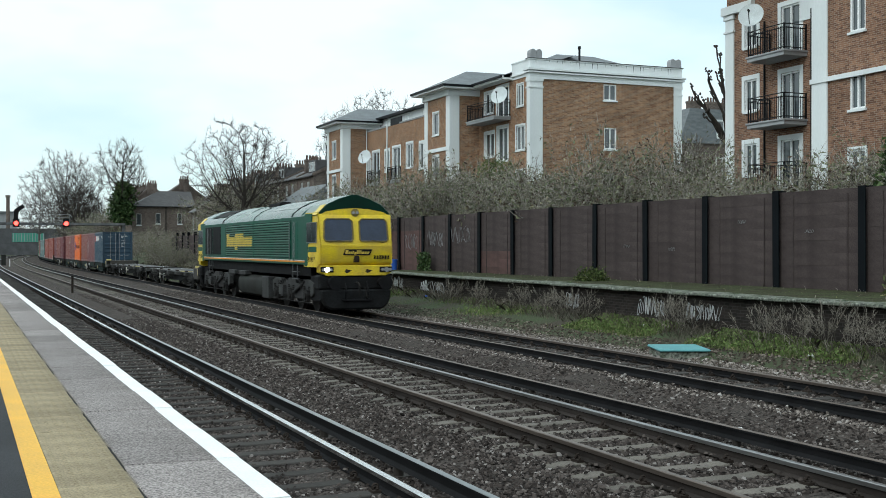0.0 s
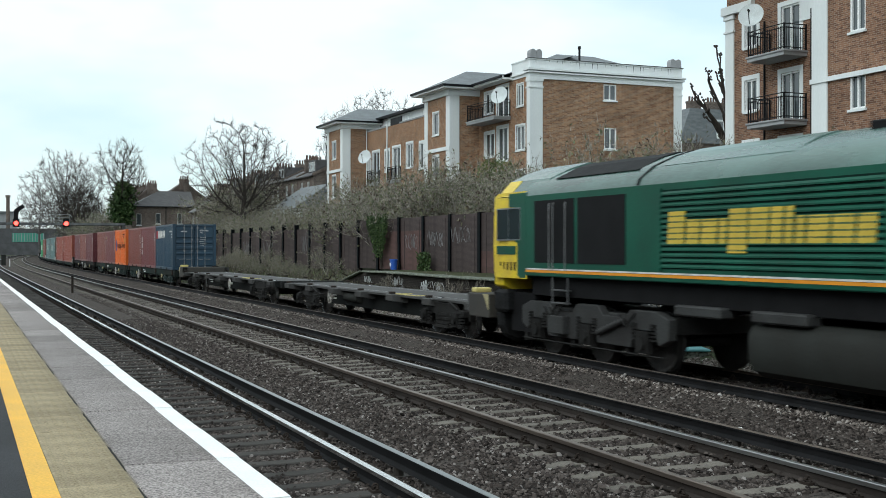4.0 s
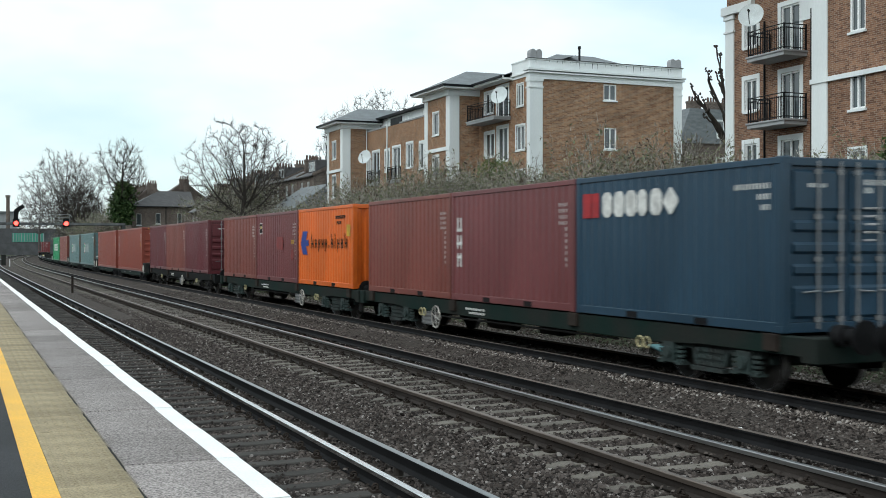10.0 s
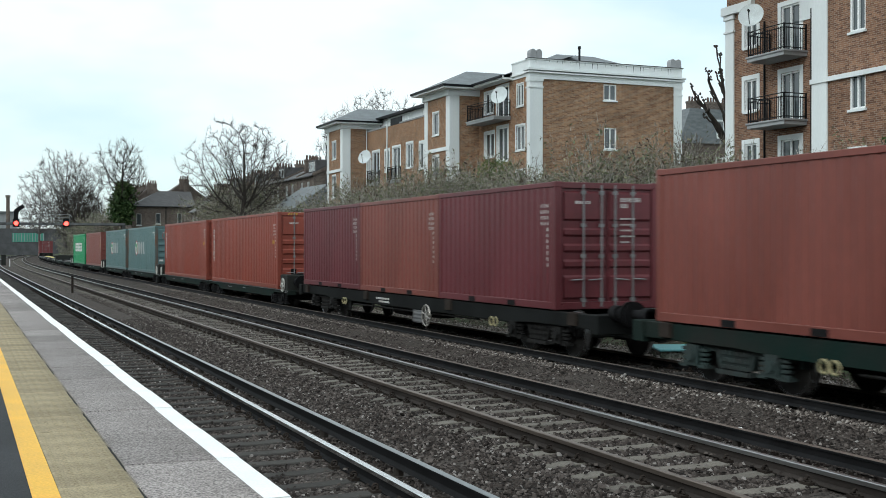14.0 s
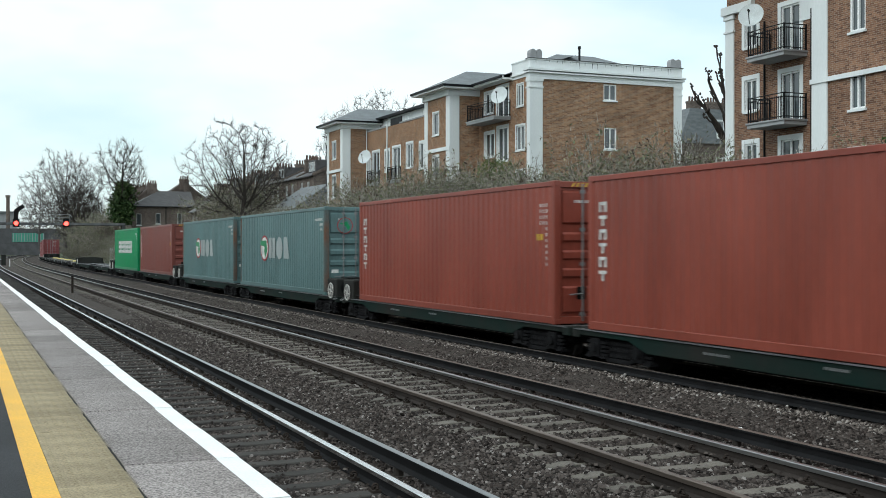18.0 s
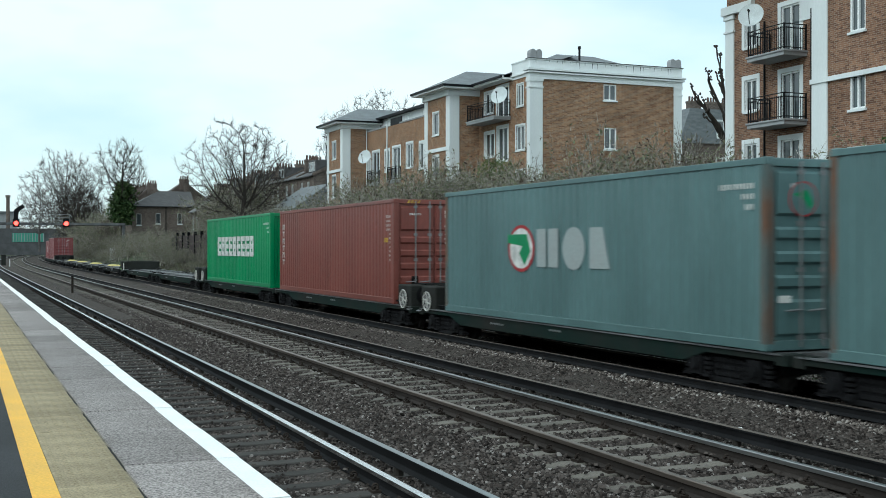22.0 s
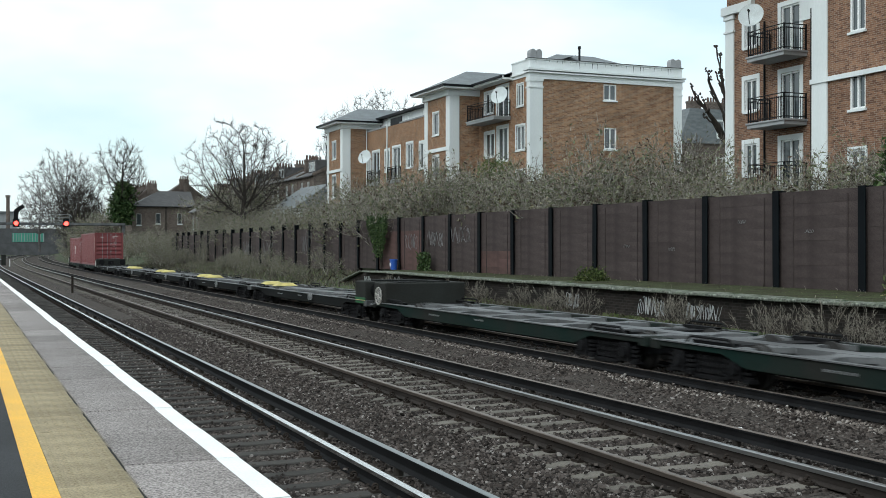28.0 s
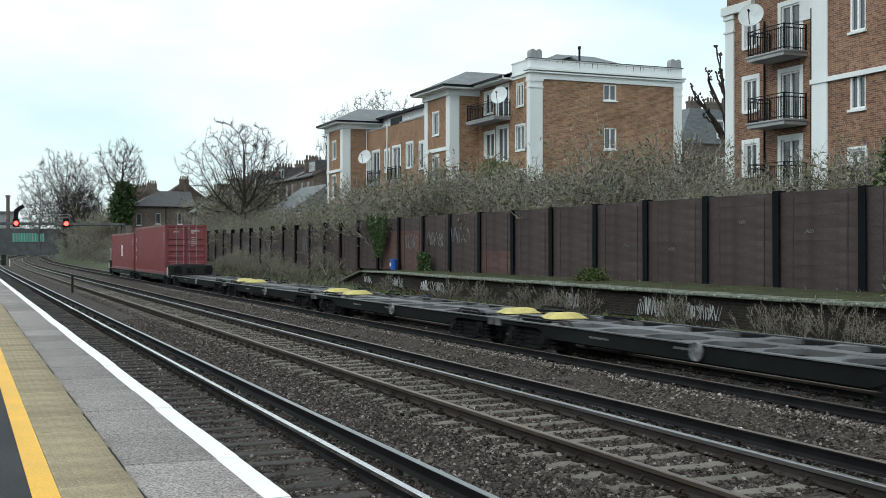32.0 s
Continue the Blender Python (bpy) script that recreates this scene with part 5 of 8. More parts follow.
def container(y_front, length, height, floor, colour, label, doors=True, marks=None):
    """A steel box: posts, rails, corrugated sides and roof, doors with locking bars or a plain front wall."""
    y0 = y_front + length / 2
    m = paint(*colour)
    c = rolling(thing("shipping_container", label, "container", group="containers on the train"), y0)
    h, z0, z1 = length / 2, floor, floor + height
    for sx in (-1, 1):
        me = kept(("corr", length, height), lambda: corrugated(length - 0.24, height - 0.26).mesh("side_panel", fix=False))
        me2 = me.copy()
        me2.materials.clear()
        p = part("side_panel", me2, m, c, at=pose(sx * 1.205, 0, z0 + 0.15, 0, 0, 0 if sx < 0 else 180))
        x0, x1 = sorted((sx * 1.17, sx * 1.219))
        part("bottom_rail", Shape().box(x0, x1, -h + 0.1, h - 0.1, z0 + 0.01, z0 + 0.16), m, c, bevel=0.008)
        part("top_rail", Shape().box(x0, x1, -h + 0.1, h - 0.1, z1 - 0.11, z1 - 0.01), m, c, bevel=0.008)
        for dy in (-1, 1):
            ya, yb = sorted((dy * h, dy * (h - 0.13)))
            part("corner_post", Shape().box(min(sx * 1.06, sx * 1.219), max(sx * 1.06, sx * 1.219), ya, yb, z0 + 0.1, z1 - 0.1), "rusty_post" if colour is GREY else m, c, bevel=0.012)
            for z in (z0, z1 - 0.12):
                part("corner_casting", Shape().box(min(sx * 1.05, sx * 1.222), max(sx * 1.05, sx * 1.222), min(dy * (h + 0.003), dy * (h - 0.178)), max(dy * (h + 0.003), dy * (h - 0.178)), z, z + 0.12), m, c, bevel=0.014)
        # Fork pockets are black plates on the rail, painted as dark as shaded holes.
        for yy in ((-1.03, 1.03) if length < 7 else ()):
            part("fork_pocket", Shape().box(min(sx * 1.2, sx * 1.222), max(sx * 1.2, sx * 1.222), yy - 0.18, yy + 0.18, z0 + 0.02, z0 + 0.13), "black_paint", c)
    me = kept(("roof", length), lambda: corrugated(length - 0.3, 2.34, 0.02, 0.21).mesh("roof", fix=False)).copy()
    me.materials.clear()
    part("roof", me, m, c, at=Matrix.Translation((-1.17, 0, z1 - 0.015)) @ Matrix(((0, 0, 1, 0), (0, 1, 0, 0), (-1, 0, 0, 0), (0, 0, 0, 1))))
    part("floor", Shape().box(-1.16, 1.16, -h + 0.1, h - 0.1, z0 + 0.05, z0 + 0.14), "steel_dark", c)
    for dy in (-1, 1):
        ya, yb = sorted((dy * h, dy * (h - 0.1)))
        part("end_header", Shape().box(-1.06, 1.06, ya, yb, z1 - 0.14, z1 - 0.015), m, c, bevel=0.01)
        part("end_sill", Shape().box(-1.06, 1.06, ya, yb, z0 + 0.01, z0 + 0.16), m, c, bevel=0.01)
        if dy < 0 and doors:
            for sx in (-1, 1):
                x0, x1 = sorted((sx * 0.012, sx * 1.055))
                d = part("door", Shape().box(x0, x1, -h + 0.045, -h + 0.09, z0 + 0.165, z1 - 0.145), m, c, bevel=0.006)
                hh = height - 0.31
                for za, zb in ((0.02, 0.235), (0.295, 0.375), (0.435, 0.515), (0.575, 0.655), (0.715, 0.98)):
                    za, zb = z0 + 0.165 + hh * za, z0 + 0.165 + hh * zb
                    part("pressed_panel", Shape().prism([(-h + 0.046, za), (-h + 0.004, za + 0.045), (-h + 0.004, zb - 0.045), (-h + 0.046, zb)], x0 + 0.05, x1 - 0.05, "x"), m, d)
                for xx in (0.16, 0.58):
                    lb = Shape().cyl((sx * xx, -h - 0.022, (z0 + z1) / 2), 0.02, height - 0.12, "z", 8)
                    for zz in (z0 + 0.2, z0 + height * 0.42, z0 + height * 0.66, z1 - 0.22):
                        lb.box(sx * xx - 0.05, sx * xx + 0.05, -h - 0.032, -h + 0.01, zz - 0.035, zz + 0.035)
                    lb.tube([(sx * xx, -h - 0.045, z0 + 0.62), (sx * (xx + 0.3), -h - 0.045, z0 + 0.6)], 0.016, 6)
                    part("locking_bar", lb, "galv", d, "galvanised locking bar")
        else:
            wall = corrugated(2.1, height - 0.28, 0.04, 0.25)
            wall.v = [(p[1], dy * (h - 0.04) - dy * p[0], p[2] + z0 + 0.15) for p in wall.v]
            part("end_wall", wall, m, c)
    if marks:
        marks(c, h, z0, z1)
    return c


FX = -1.2235


def flat(c, name, shape, material):
    p = part(name, shape, material, c)
    return tagged(p, kind="stuff") if name.endswith(("code", "strokes", "stripes", "initials", "letters", "name", "marks")) else p


def codes(c, h, z0, z1, material="white_mark", vertical=True, door=True):
    """Owner codes and weights as plain strokes, on the side near the doors and on the doors."""
    s = Shape()
    if vertical:
        for i, n in ((0, 11), (1, 4), (2, 4)):
            for k in range(n):
                z = z1 - 0.45 - k * 0.12
                s.box(FX + 0.012, FX + 0.018, -h + 0.33 + i * 0.13, -h + 0.365 + i * 0.13, z - 0.07, z)
    else:
        for k, n in ((0, 11), (1, 4), (2, 3)):
            bars(s, FX + 0.018, -h + 0.3, z1 - 0.46 - k * 0.16, n * 0.08, 0.085, n, gap=0.55, t=0.006)
    flat(c, "side_code", s, material)
    if door:
        d = Shape()
        for k, (n, hh) in enumerate(((11, 0.085), (4, 0.085), (0, 0), (8, 0.035), (8, 0.035), (6, 0.035), (8, 0.035), (5, 0.035))):
            if n:
                bars(d, 0.3, -h + 0.003, z1 - 0.40 - k * 0.12, n * 0.045, hh, n, "x", 0.5, 0.005)
        bars(d, -0.75, -h + 0.003, z1 - 0.45, 0.36, 0.06, 6, "x", 0.5, 0.005)
        flat(c, "door_code", d, material)


def word(c, name, y_left, z, height, widths, material, gap=0.06, x=FX + 0.012):
    """A word drawn as one plain block a letter, from its left end."""
    s, y = Shape(), y_left
    for w in widths:
        if w > 0:
            s.box(x - 0.005, x, y - w, y, z, z + height)
        y -= abs(w) + gap
    return flat(c, name, s, material)


def marks_blue(c, h, z0, z1):
    codes(c, h, z0, z1, vertical=False)
    word(c, "logo_square", h - 0.26, z1 - 0.78, 0.46, [0.30, 0.26], "red_mark", 0.03)
    for k, w in enumerate((0.34, 0.36, 0.36, 0.30, 0.36, 0.44)):
        y = h - 0.98 - k * 0.40
        e = 0.09 if k < 5 else 0.2
        flat(c, "letter_block", Shape().prism([(y, z1 - 0.78 + e), (y - e, z1 - 0.78), (y - w + e, z1 - 0.78), (y - w, z1 - 0.78 + e), (y - w, z1 - 0.32 - e), (y - w + e, z1 - 0.32), (y - e, z1 - 0.32), (y, z1 - 0.32 - e)], FX + 0.006, FX + 0.012, "x"), "white_mark")


def marks_mid(c, h, z0, z1):
    codes(c, h, z0, z1, door=False)
    for k in range(3):
        zz = z1 - 0.95 - k * 0.42
        s = Shape().box(FX + 0.005, FX + 0.012, h - 0.60, h - 0.53, zz, zz + 0.33).box(FX + 0.005, FX + 0.012, h - 0.42, h - 0.35, zz, zz + 0.33)
        s.box(FX + 0.0055, FX + 0.012, h - 0.62, h - 0.33, zz + 0.1 * k, zz + 0.1 * k + 0.07)
        flat(c, "initial_block", s, "white_mark")


def marks_codes(c, h, z0, z1):
    codes(c, h, z0, z1, door=False)


def marks_doors(c, h, z0, z1):
    codes(c, h, z0, z1)


def marks_orange(c, h, z0, z1):
    s = Shape()
    zc, yc = z0 + 1.42, h - 0.62
    for k in range(3):
        o = k * 0.26
        for sg in (-1, 1):
            s.face((FX + 0.008, yc + 0.36 - o * 0.72, zc), (FX + 0.008, yc + 0.10 - o * 0.72, zc + sg * 0.40), (FX + 0.008, yc - 0.10 - o * 0.72, zc + sg * 0.40), (FX + 0.008, yc + 0.14 - o * 0.72, zc))
    s.box(FX + 0.006, FX + 0.012, yc - 0.62, yc - 0.2, zc - 0.1, zc + 0.1)
    flat(c, "arrow_logo", s, "blue_mark")
    t = Shape()
    y = h - 1.55
    for i, w in enumerate((0.26, 0.2, 0.22, 0.2, 0.22, 0.12, 0.22, 0.1, 0.22, 0.2, 0.22)):
        up = 0.16 if i in (0, 6, 7, 10) else 0.0
        dn = 0.12 if i in (2, 4, 8) else 0.0
        z_lo, z_hi = zc - 0.18 - dn, zc + (0.12 if i != 5 else -0.08) + up
        t.box(FX + 0.006, FX + 0.012, y - 0.055, y, z_lo, z_hi)
        if w > 0.15:
            t.box(FX + 0.006, FX + 0.012, y - w, y - w + 0.055, zc - 0.18, zc + 0.12)
            t.box(FX + 0.0065, FX + 0.012, y - w, y, zc - 0.06, zc)
        y -= w * 1.24 + 0.125
    flat(c, "company_name", t, "steel_brown")
    n = Shape()
    bars(n, FX + 0.018, -h + 0.8, z1 - 0.42, 1.0, 0.1, 11)
    bars(n, FX + 0.018, -h + 1.2, z1 - 0.6, 0.5, 0.1, 5)
    flat(c, "side_code", n, "steel_brown")
    flat(c, "warning_plate", Shape().box(FX + 0.006, FX + 0.012, -h + 0.28, -h + 0.62, z1 - 0.98, z1 - 0.62), "yellow_mark")


def marks_tex(c, h, z0, z1):
    codes(c, h, z0, z1, door=False)
    flat(c, "label_frame", Shape().box(FX + 0.008, FX + 0.012, h - 0.95, h - 0.52, z1 - 0.80, z1 - 0.36), "white_mark")
    flat(c, "label_field", Shape().box(FX + 0.004, FX + 0.008, h - 0.91, h - 0.56, z1 - 0.76, z1 - 0.40), "steel_dark")
    flat(c, "label_strokes", bars(Shape(), FX + 0.004, h - 0.88, z1 - 0.6, 0.3, 0.12, 2, t=0.003), "pale_yellow")
    flat(c, "red_patch", Shape().box(FX + 0.006, FX + 0.012, -h + 2.0, -h + 2.9, z0 + 1.18, z0 + 1.66), "red_patch")
    flat(c, "red_spot", Shape().cyl((FX + 0.009, -h + 0.7, z0 + 1.0), 0.2, 0.006, "x", 20), "red_patch")
    flat(c, "weight_marks", Shape().box(FX + 0.006, FX + 0.012, -h + 0.5, -h + 0.62, z1 - 1.2, z1 - 1.05).box(FX + 0.006, FX + 0.012, -h + 0.7, -h + 0.82, z1 - 1.2, z1 - 1.05), "yellow_mark")


def marks_triton(c, h, z0, z1):
    codes(c, h, z0, z1)
    s = Shape()
    for k in range(6):
        z = z1 - 0.50 - k * 0.255
        y1, y0_ = h - 0.40, h - 0.66
        # open letter-like blocks: two uprights or bars a letter
        s.box(FX + 0.006, FX + 0.012, y0_, y1, z - 0.06, z)
        s.box(FX + 0.006, FX + 0.012, y0_ + (0.1 if k % 2 else 0.0), y0_ + (0.16 if k % 2 else 0.07), z - 0.19, z - 0.05)
        if k % 2 == 0:
            s.box(FX + 0.006, FX + 0.012, y1 - 0.07, y1, z - 0.19, z - 0.05)
    flat(c, "company_letters", s, "white_mark")
    flat(c, "height_marks", Shape().box(FX + 0.006, FX + 0.012, -h + 0.5, -h + 0.6, z1 - 1.2, z1 - 1.07).box(FX + 0.006, FX + 0.012, -h + 0.66, -h + 0.76, z1 - 1.2, z1 - 1.07), "yellow_mark")
    st = Shape()
    for sx in (-1, 1):
        for k in range(4):
            x = sx * 0.68 + k * 0.1 - 0.15
            st.face((x, -h - 0.004, z1 - 0.12), (x + 0.05, -h - 0.004, z1 - 0.12), (x + 0.1, -h - 0.004, z1 - 0.04), (x + 0.05, -h - 0.004, z1 - 0.04))
    flat(c, "height_stripes", st, "yellow_mark")
    flat(c, "door_notice", Shape().box(0.4, 0.7, -h - 0.003, -h + 0.003, z0 + 0.52, z0 + 0.9), "yellow_mark")
    flat(c, "door_panel", Shape().box(-0.7, -0.5, -h - 0.003, -h + 0.003, z0 + 0.5, z0 + 0.76), "steel_dark")


def marks_grey(c, h, z0, z1):
    codes(c, h, z0, z1, vertical=False)
    zc = z0 + 1.53

    def oval(k, t):
        return Shape().prism([(h - 4.13 + 0.62 * k * math.cos(q), zc + 0.5 * k * math.sin(q)) for q in np.linspace(0, 2 * math.pi, 25)[:-1]], FX + t, FX + 0.012, "x")

    flat(c, "emblem_ring", oval(1.0, 0.010), "red_mark")
    flat(c, "round_emblem", oval(0.86, 0.008), "white_mark")
    flat(c, "emblem_beast", Shape().prism([(h - 3.5, zc + 0.12), (h - 3.5, zc + 0.3), (h - 4.4, zc + 0.3), (h - 4.58, zc - 0.05), (h - 4.3, zc - 0.36), (h - 4.05, zc - 0.1), (h - 4.2, zc + 0.05)], FX + 0.004, FX + 0.009, "x"), PAINT["evergreen_paint"])
    # the name as three plain shapes: a split block, an oval, a footed block
    for ya, yb in ((h - 4.86, h - 5.26), (h - 5.36, h - 5.78)):
        flat(c, "letter_block", Shape().prism([(ya, zc - 0.38), (yb, zc - 0.38), (yb, zc + 0.4), (ya, zc + 0.4)], FX + 0.006, FX + 0.012, "x"), "faded_white")
    flat(c, "letter_block", Shape().prism([(h - 6.4 + 0.44 * math.cos(q), zc + 0.42 * math.sin(q)) for q in np.linspace(0, 2 * math.pi, 25)[:-1]], FX + 0.006, FX + 0.012, "x"), "faded_white")
    flat(c, "letter_block", Shape().prism([(h - 7.02, zc - 0.38), (h - 7.76, zc - 0.38), (h - 7.5, zc + 0.4), (h - 7.02, zc + 0.4)], FX + 0.006, FX + 0.012, "x"), "faded_white")
    flat(c, "door_emblem", Shape().cyl((-0.52, -h + 0.001, z1 - 0.62), 0.27, 0.006, "y", 24), "red_mark")
    flat(c, "door_emblem", Shape().cyl((-0.52, -h - 0.001, z1 - 0.62), 0.245, 0.006, "y", 24), PAINT["blue_grey_paint"])
    flat(c, "emblem_shape", Shape().prism([(-0.72, z1 - 0.55), (-0.45, z1 - 0.48), (-0.34, z1 - 0.68), (-0.42, z1 - 0.78), (-0.5, z1 - 0.64)], -h - 0.007, -h + 0.001), PAINT["evergreen_paint"])
    flat(c, "door_notice", Shape().box(-0.98, -0.75, -h - 0.003, -h + 0.003, z0 + 0.72, z0 + 0.83), "white_mark")


def marks_green(c, h, z0, z1):
    codes(c, h, z0, z1, door=False, vertical=False)
    s = Shape()
    y, zc = h - 2.45, z0 + 1.61
    for k in range(9):
        w = 0.66
        for zz in (-0.42, -0.1, 0.22):
            s.box(FX + 0.005, FX + 0.012, y - w, y, zc + zz, zc + zz + 0.2)
        s.box(FX + 0.0055, FX + 0.012, y - 0.24, y, zc - 0.42, zc + 0.42)
        if k in (1, 4, 8):
            s.box(FX + 0.0055, FX + 0.012, y - w, y - w + 0.2, zc - 0.42, zc + 0.42)
        y -= w + 0.13
    flat(c, "company_letters", s, "white_mark")


def marks_last(c, h, z0, z1):
    codes(c, h, z0, z1)
    for k in range(3):
        flat(c, "side_mark", Shape().box(FX + 0.006, FX + 0.012, h - 0.5, h - 0.38, z0 + 0.75 + k * 0.6, z0 + 1.0 + k * 0.6), "white_mark")


def marks_square(c, h, z0, z1):
    codes(c, h, z0, z1)
    flat(c, "square_label", Shape().box(FX + 0.006, FX + 0.012, -0.45, 0.45, z0 + 0.95, z0 + 1.75), "white_mark")
    flat(c, "label_field", Shape().box(FX + 0.003, FX + 0.006, -0.12, 0.12, z0 + 1.0, z0 + 1.45), "red_mark")


DARKRED = ("dark_maroon_paint", (0.115, 0.024, 0.030))
BROWN = ("red_brown_paint", (0.180, 0.052, 0.040))
MAROON = ("faded_maroon_paint", (0.150, 0.044, 0.046))
RUST = ("oxide_red_paint", (0.225, 0.050, 0.032))
BLUE = ("dark_blue_paint", (0.017, 0.046, 0.078))
ORANGE = ("bright_orange_paint", (0.64, 0.125, 0.012))
GREY = ("blue_grey_paint", (0.094, 0.165, 0.168))
GREEN = ("evergreen_paint", (0.006, 0.225, 0.080))
CRIMSON = ("crimson_paint", (0.17, 0.038, 0.040))
paint(*GREEN)

L20, L40, H8, H9 = 6.058, 12.192, 2.591, 2.896


def build_train():
    spine_wagon(57.75, 76.45, -1, 3.0)
    spine_wagon(76.75, 97.45, 1, -1.94)
    box_wagon(98.85, 118.6, 0.95, 4.0, "wagon_green")
    container(99.60, L20, H8, 0.95, BLUE, "dark blue corrugated container with white lettering bars on its doors", True, marks_blue)
    container(105.72, L20, H8, 0.95, MAROON, "maroon corrugated container with white letter blocks", False, marks_mid)
    container(111.84, L20, H8, 0.95, BROWN, "faded red-brown corrugated container", False, marks_codes)
    box_wagon(118.75, 138.5, 0.95, -3.7, "wagon_green", label="green container flat with yellow tie-down loops")
    container(119.36, L20, H8, 0.95, ORANGE, "bright orange container with a blue arrow logo", False, marks_orange)
    container(125.58, L20, H8, 0.95, MAROON, "maroon container with red patches and a small framed label", False, marks_tex)
    container(131.74, L20, H8, 0.95, BROWN, "red-brown corrugated container with faded paint", False, marks_codes)
    box_wagon(139.7, 160.2, 0.95, -1.65, "wagon_black", label="black container flat carrying three dark red containers")
    container(141.42, L20, H8, 0.95, DARKRED, "dark red container with galvanised door bars", True, marks_doors)
    container(147.52, L20, H8, 0.95, BROWN, "brown-red corrugated container with white codes", False, marks_codes)
    container(153.62, L20, H8, 0.95, DARKRED, "dark red corrugated container on the wagon", False, marks_codes)
    d = 0.66
    low_wagon(161.75, 176.05, -1)
    low_wagon(176.15, 190.65, 1)
    container(163.25, L40, H9, d, RUST, "long rust-red high container with white column of letters", True, marks_triton)
    container(176.80, L40, H9, d, RUST, "long oxide-red high container", True, marks_triton)
    low_wagon(191.15, 205.5, -1)
    low_wagon(205.6, 220.0, 1)
    container(192.55, L40, H9, d, GREY, "long blue-grey container with round red and green emblem", True, marks_grey)
    container(206.10, L40, H9, d, GREY, "long weathered grey-blue container with rusty posts", True, marks_grey)
    low_wagon(220.5, 234.85, -1)
    low_wagon(234.95, 249.35, 1)
    container(221.92, L40, H9, d, BROWN, "long brown-red high container", True, marks_triton)
    container(235.55, L40, H9, d, GREEN, "bright green container with large white letter blocks", False, marks_green)
    low_wagon(249.85, 264.2, -1, label="empty low container wagon with open ladder frame")
    low_wagon(264.3, 278.7, 1, label="empty low container wagon with open ladder frame")
    empty = "empty black low wagon with faded yellow wheel covers"
    low_wagon(279.2, 293.95, -1, dark=True, covers=(293.0,), label=empty)
    low_wagon(294.05, 308.1, 0, dark=True, covers=(295.1, 307.2), label=empty)
    low_wagon(308.2, 322.3, 0, dark=True, covers=(309.4, 321.4), label=empty)
    low_wagon(322.4, 336.5, 0, dark=True, covers=(323.5, 335.6), label=empty)
    low_wagon(336.6, 350.65, 0, dark=True, covers=(337.7,), label="empty black low container wagon")
    low_wagon(351.15, 365.2, -1)
    low_wagon(365.3, 380.2, 1)
    container(352.8, L40, H9, d, CRIMSON, "long crimson container with white marks on its doors", True, marks_last)
    container(365.9, L40, H8, d, CRIMSON, "crimson container with a white square label", True, marks_square)


build_train()


# ---------------------------------------------------------------- buildings
def facade(x, y, z=0.0):
    """Axes of a wall that looks to the line: along it, to the right as one faces it; into the building; up."""
    return pose(x, y, z, 0, 0, -90)


def wall_with(openings, u0, u1, z0, z1, thick=0.3):
    """A wall from u0 to u1 with openings (u, u, z, z) through it."""
    s = Shape()
    us = sorted({u0, u1, *[o[0] for o in openings], *[o[1] for o in openings]})
    us = [u for u in us if u0 <= u <= u1]
    zs = sorted({z0, z1, *[o[2] for o in openings], *[o[3] for o in openings]})
    zs = [z for z in zs if z0 <= z <= z1]
    at, n, m = {}, len(us) - 1, len(zs) - 1
    solid = [[not any(o[0] < (us[i] + us[i + 1]) / 2 < o[1] and o[2] < (zs[j] + zs[j + 1]) / 2 < o[3] for o in openings) for j in range(m)] for i in range(n)]

    def corner(i, j, k):
        if (i, j, k) not in at:
            at[i, j, k] = len(s.v)
            s.v.append((us[i], thick * k, zs[j]))
        return at[i, j, k]

    def full(i, j):
        return 0 <= i < n and 0 <= j < m and solid[i][j]

    for i in range(n):
        for j in range(m):
            if not solid[i][j]:
                continue
            for k in (0, 1):
                s.f.append((corner(i, j, k), corner(i + 1, j, k), corner(i + 1, j + 1, k), corner(i, j + 1, k)))
            if not full(i - 1, j):
                s.f.append((corner(i, j, 0), corner(i, j, 1), corner(i, j + 1, 1), corner(i, j + 1, 0)))
            if not full(i + 1, j):
                s.f.append((corner(i + 1, j, 0), corner(i + 1, j, 1), corner(i + 1, j + 1, 1), corner(i + 1, j + 1, 0)))
            if not full(i, j - 1):
                s.f.append((corner(i, j, 0), corner(i, j, 1), corner(i + 1, j, 1), corner(i + 1, j, 0)))
            if not full(i, j + 1):
                s.f.append((corner(i, j + 1, 0), corner(i, j + 1, 1), corner(i + 1, j + 1, 1), corner(i + 1, j + 1, 0)))
    return s


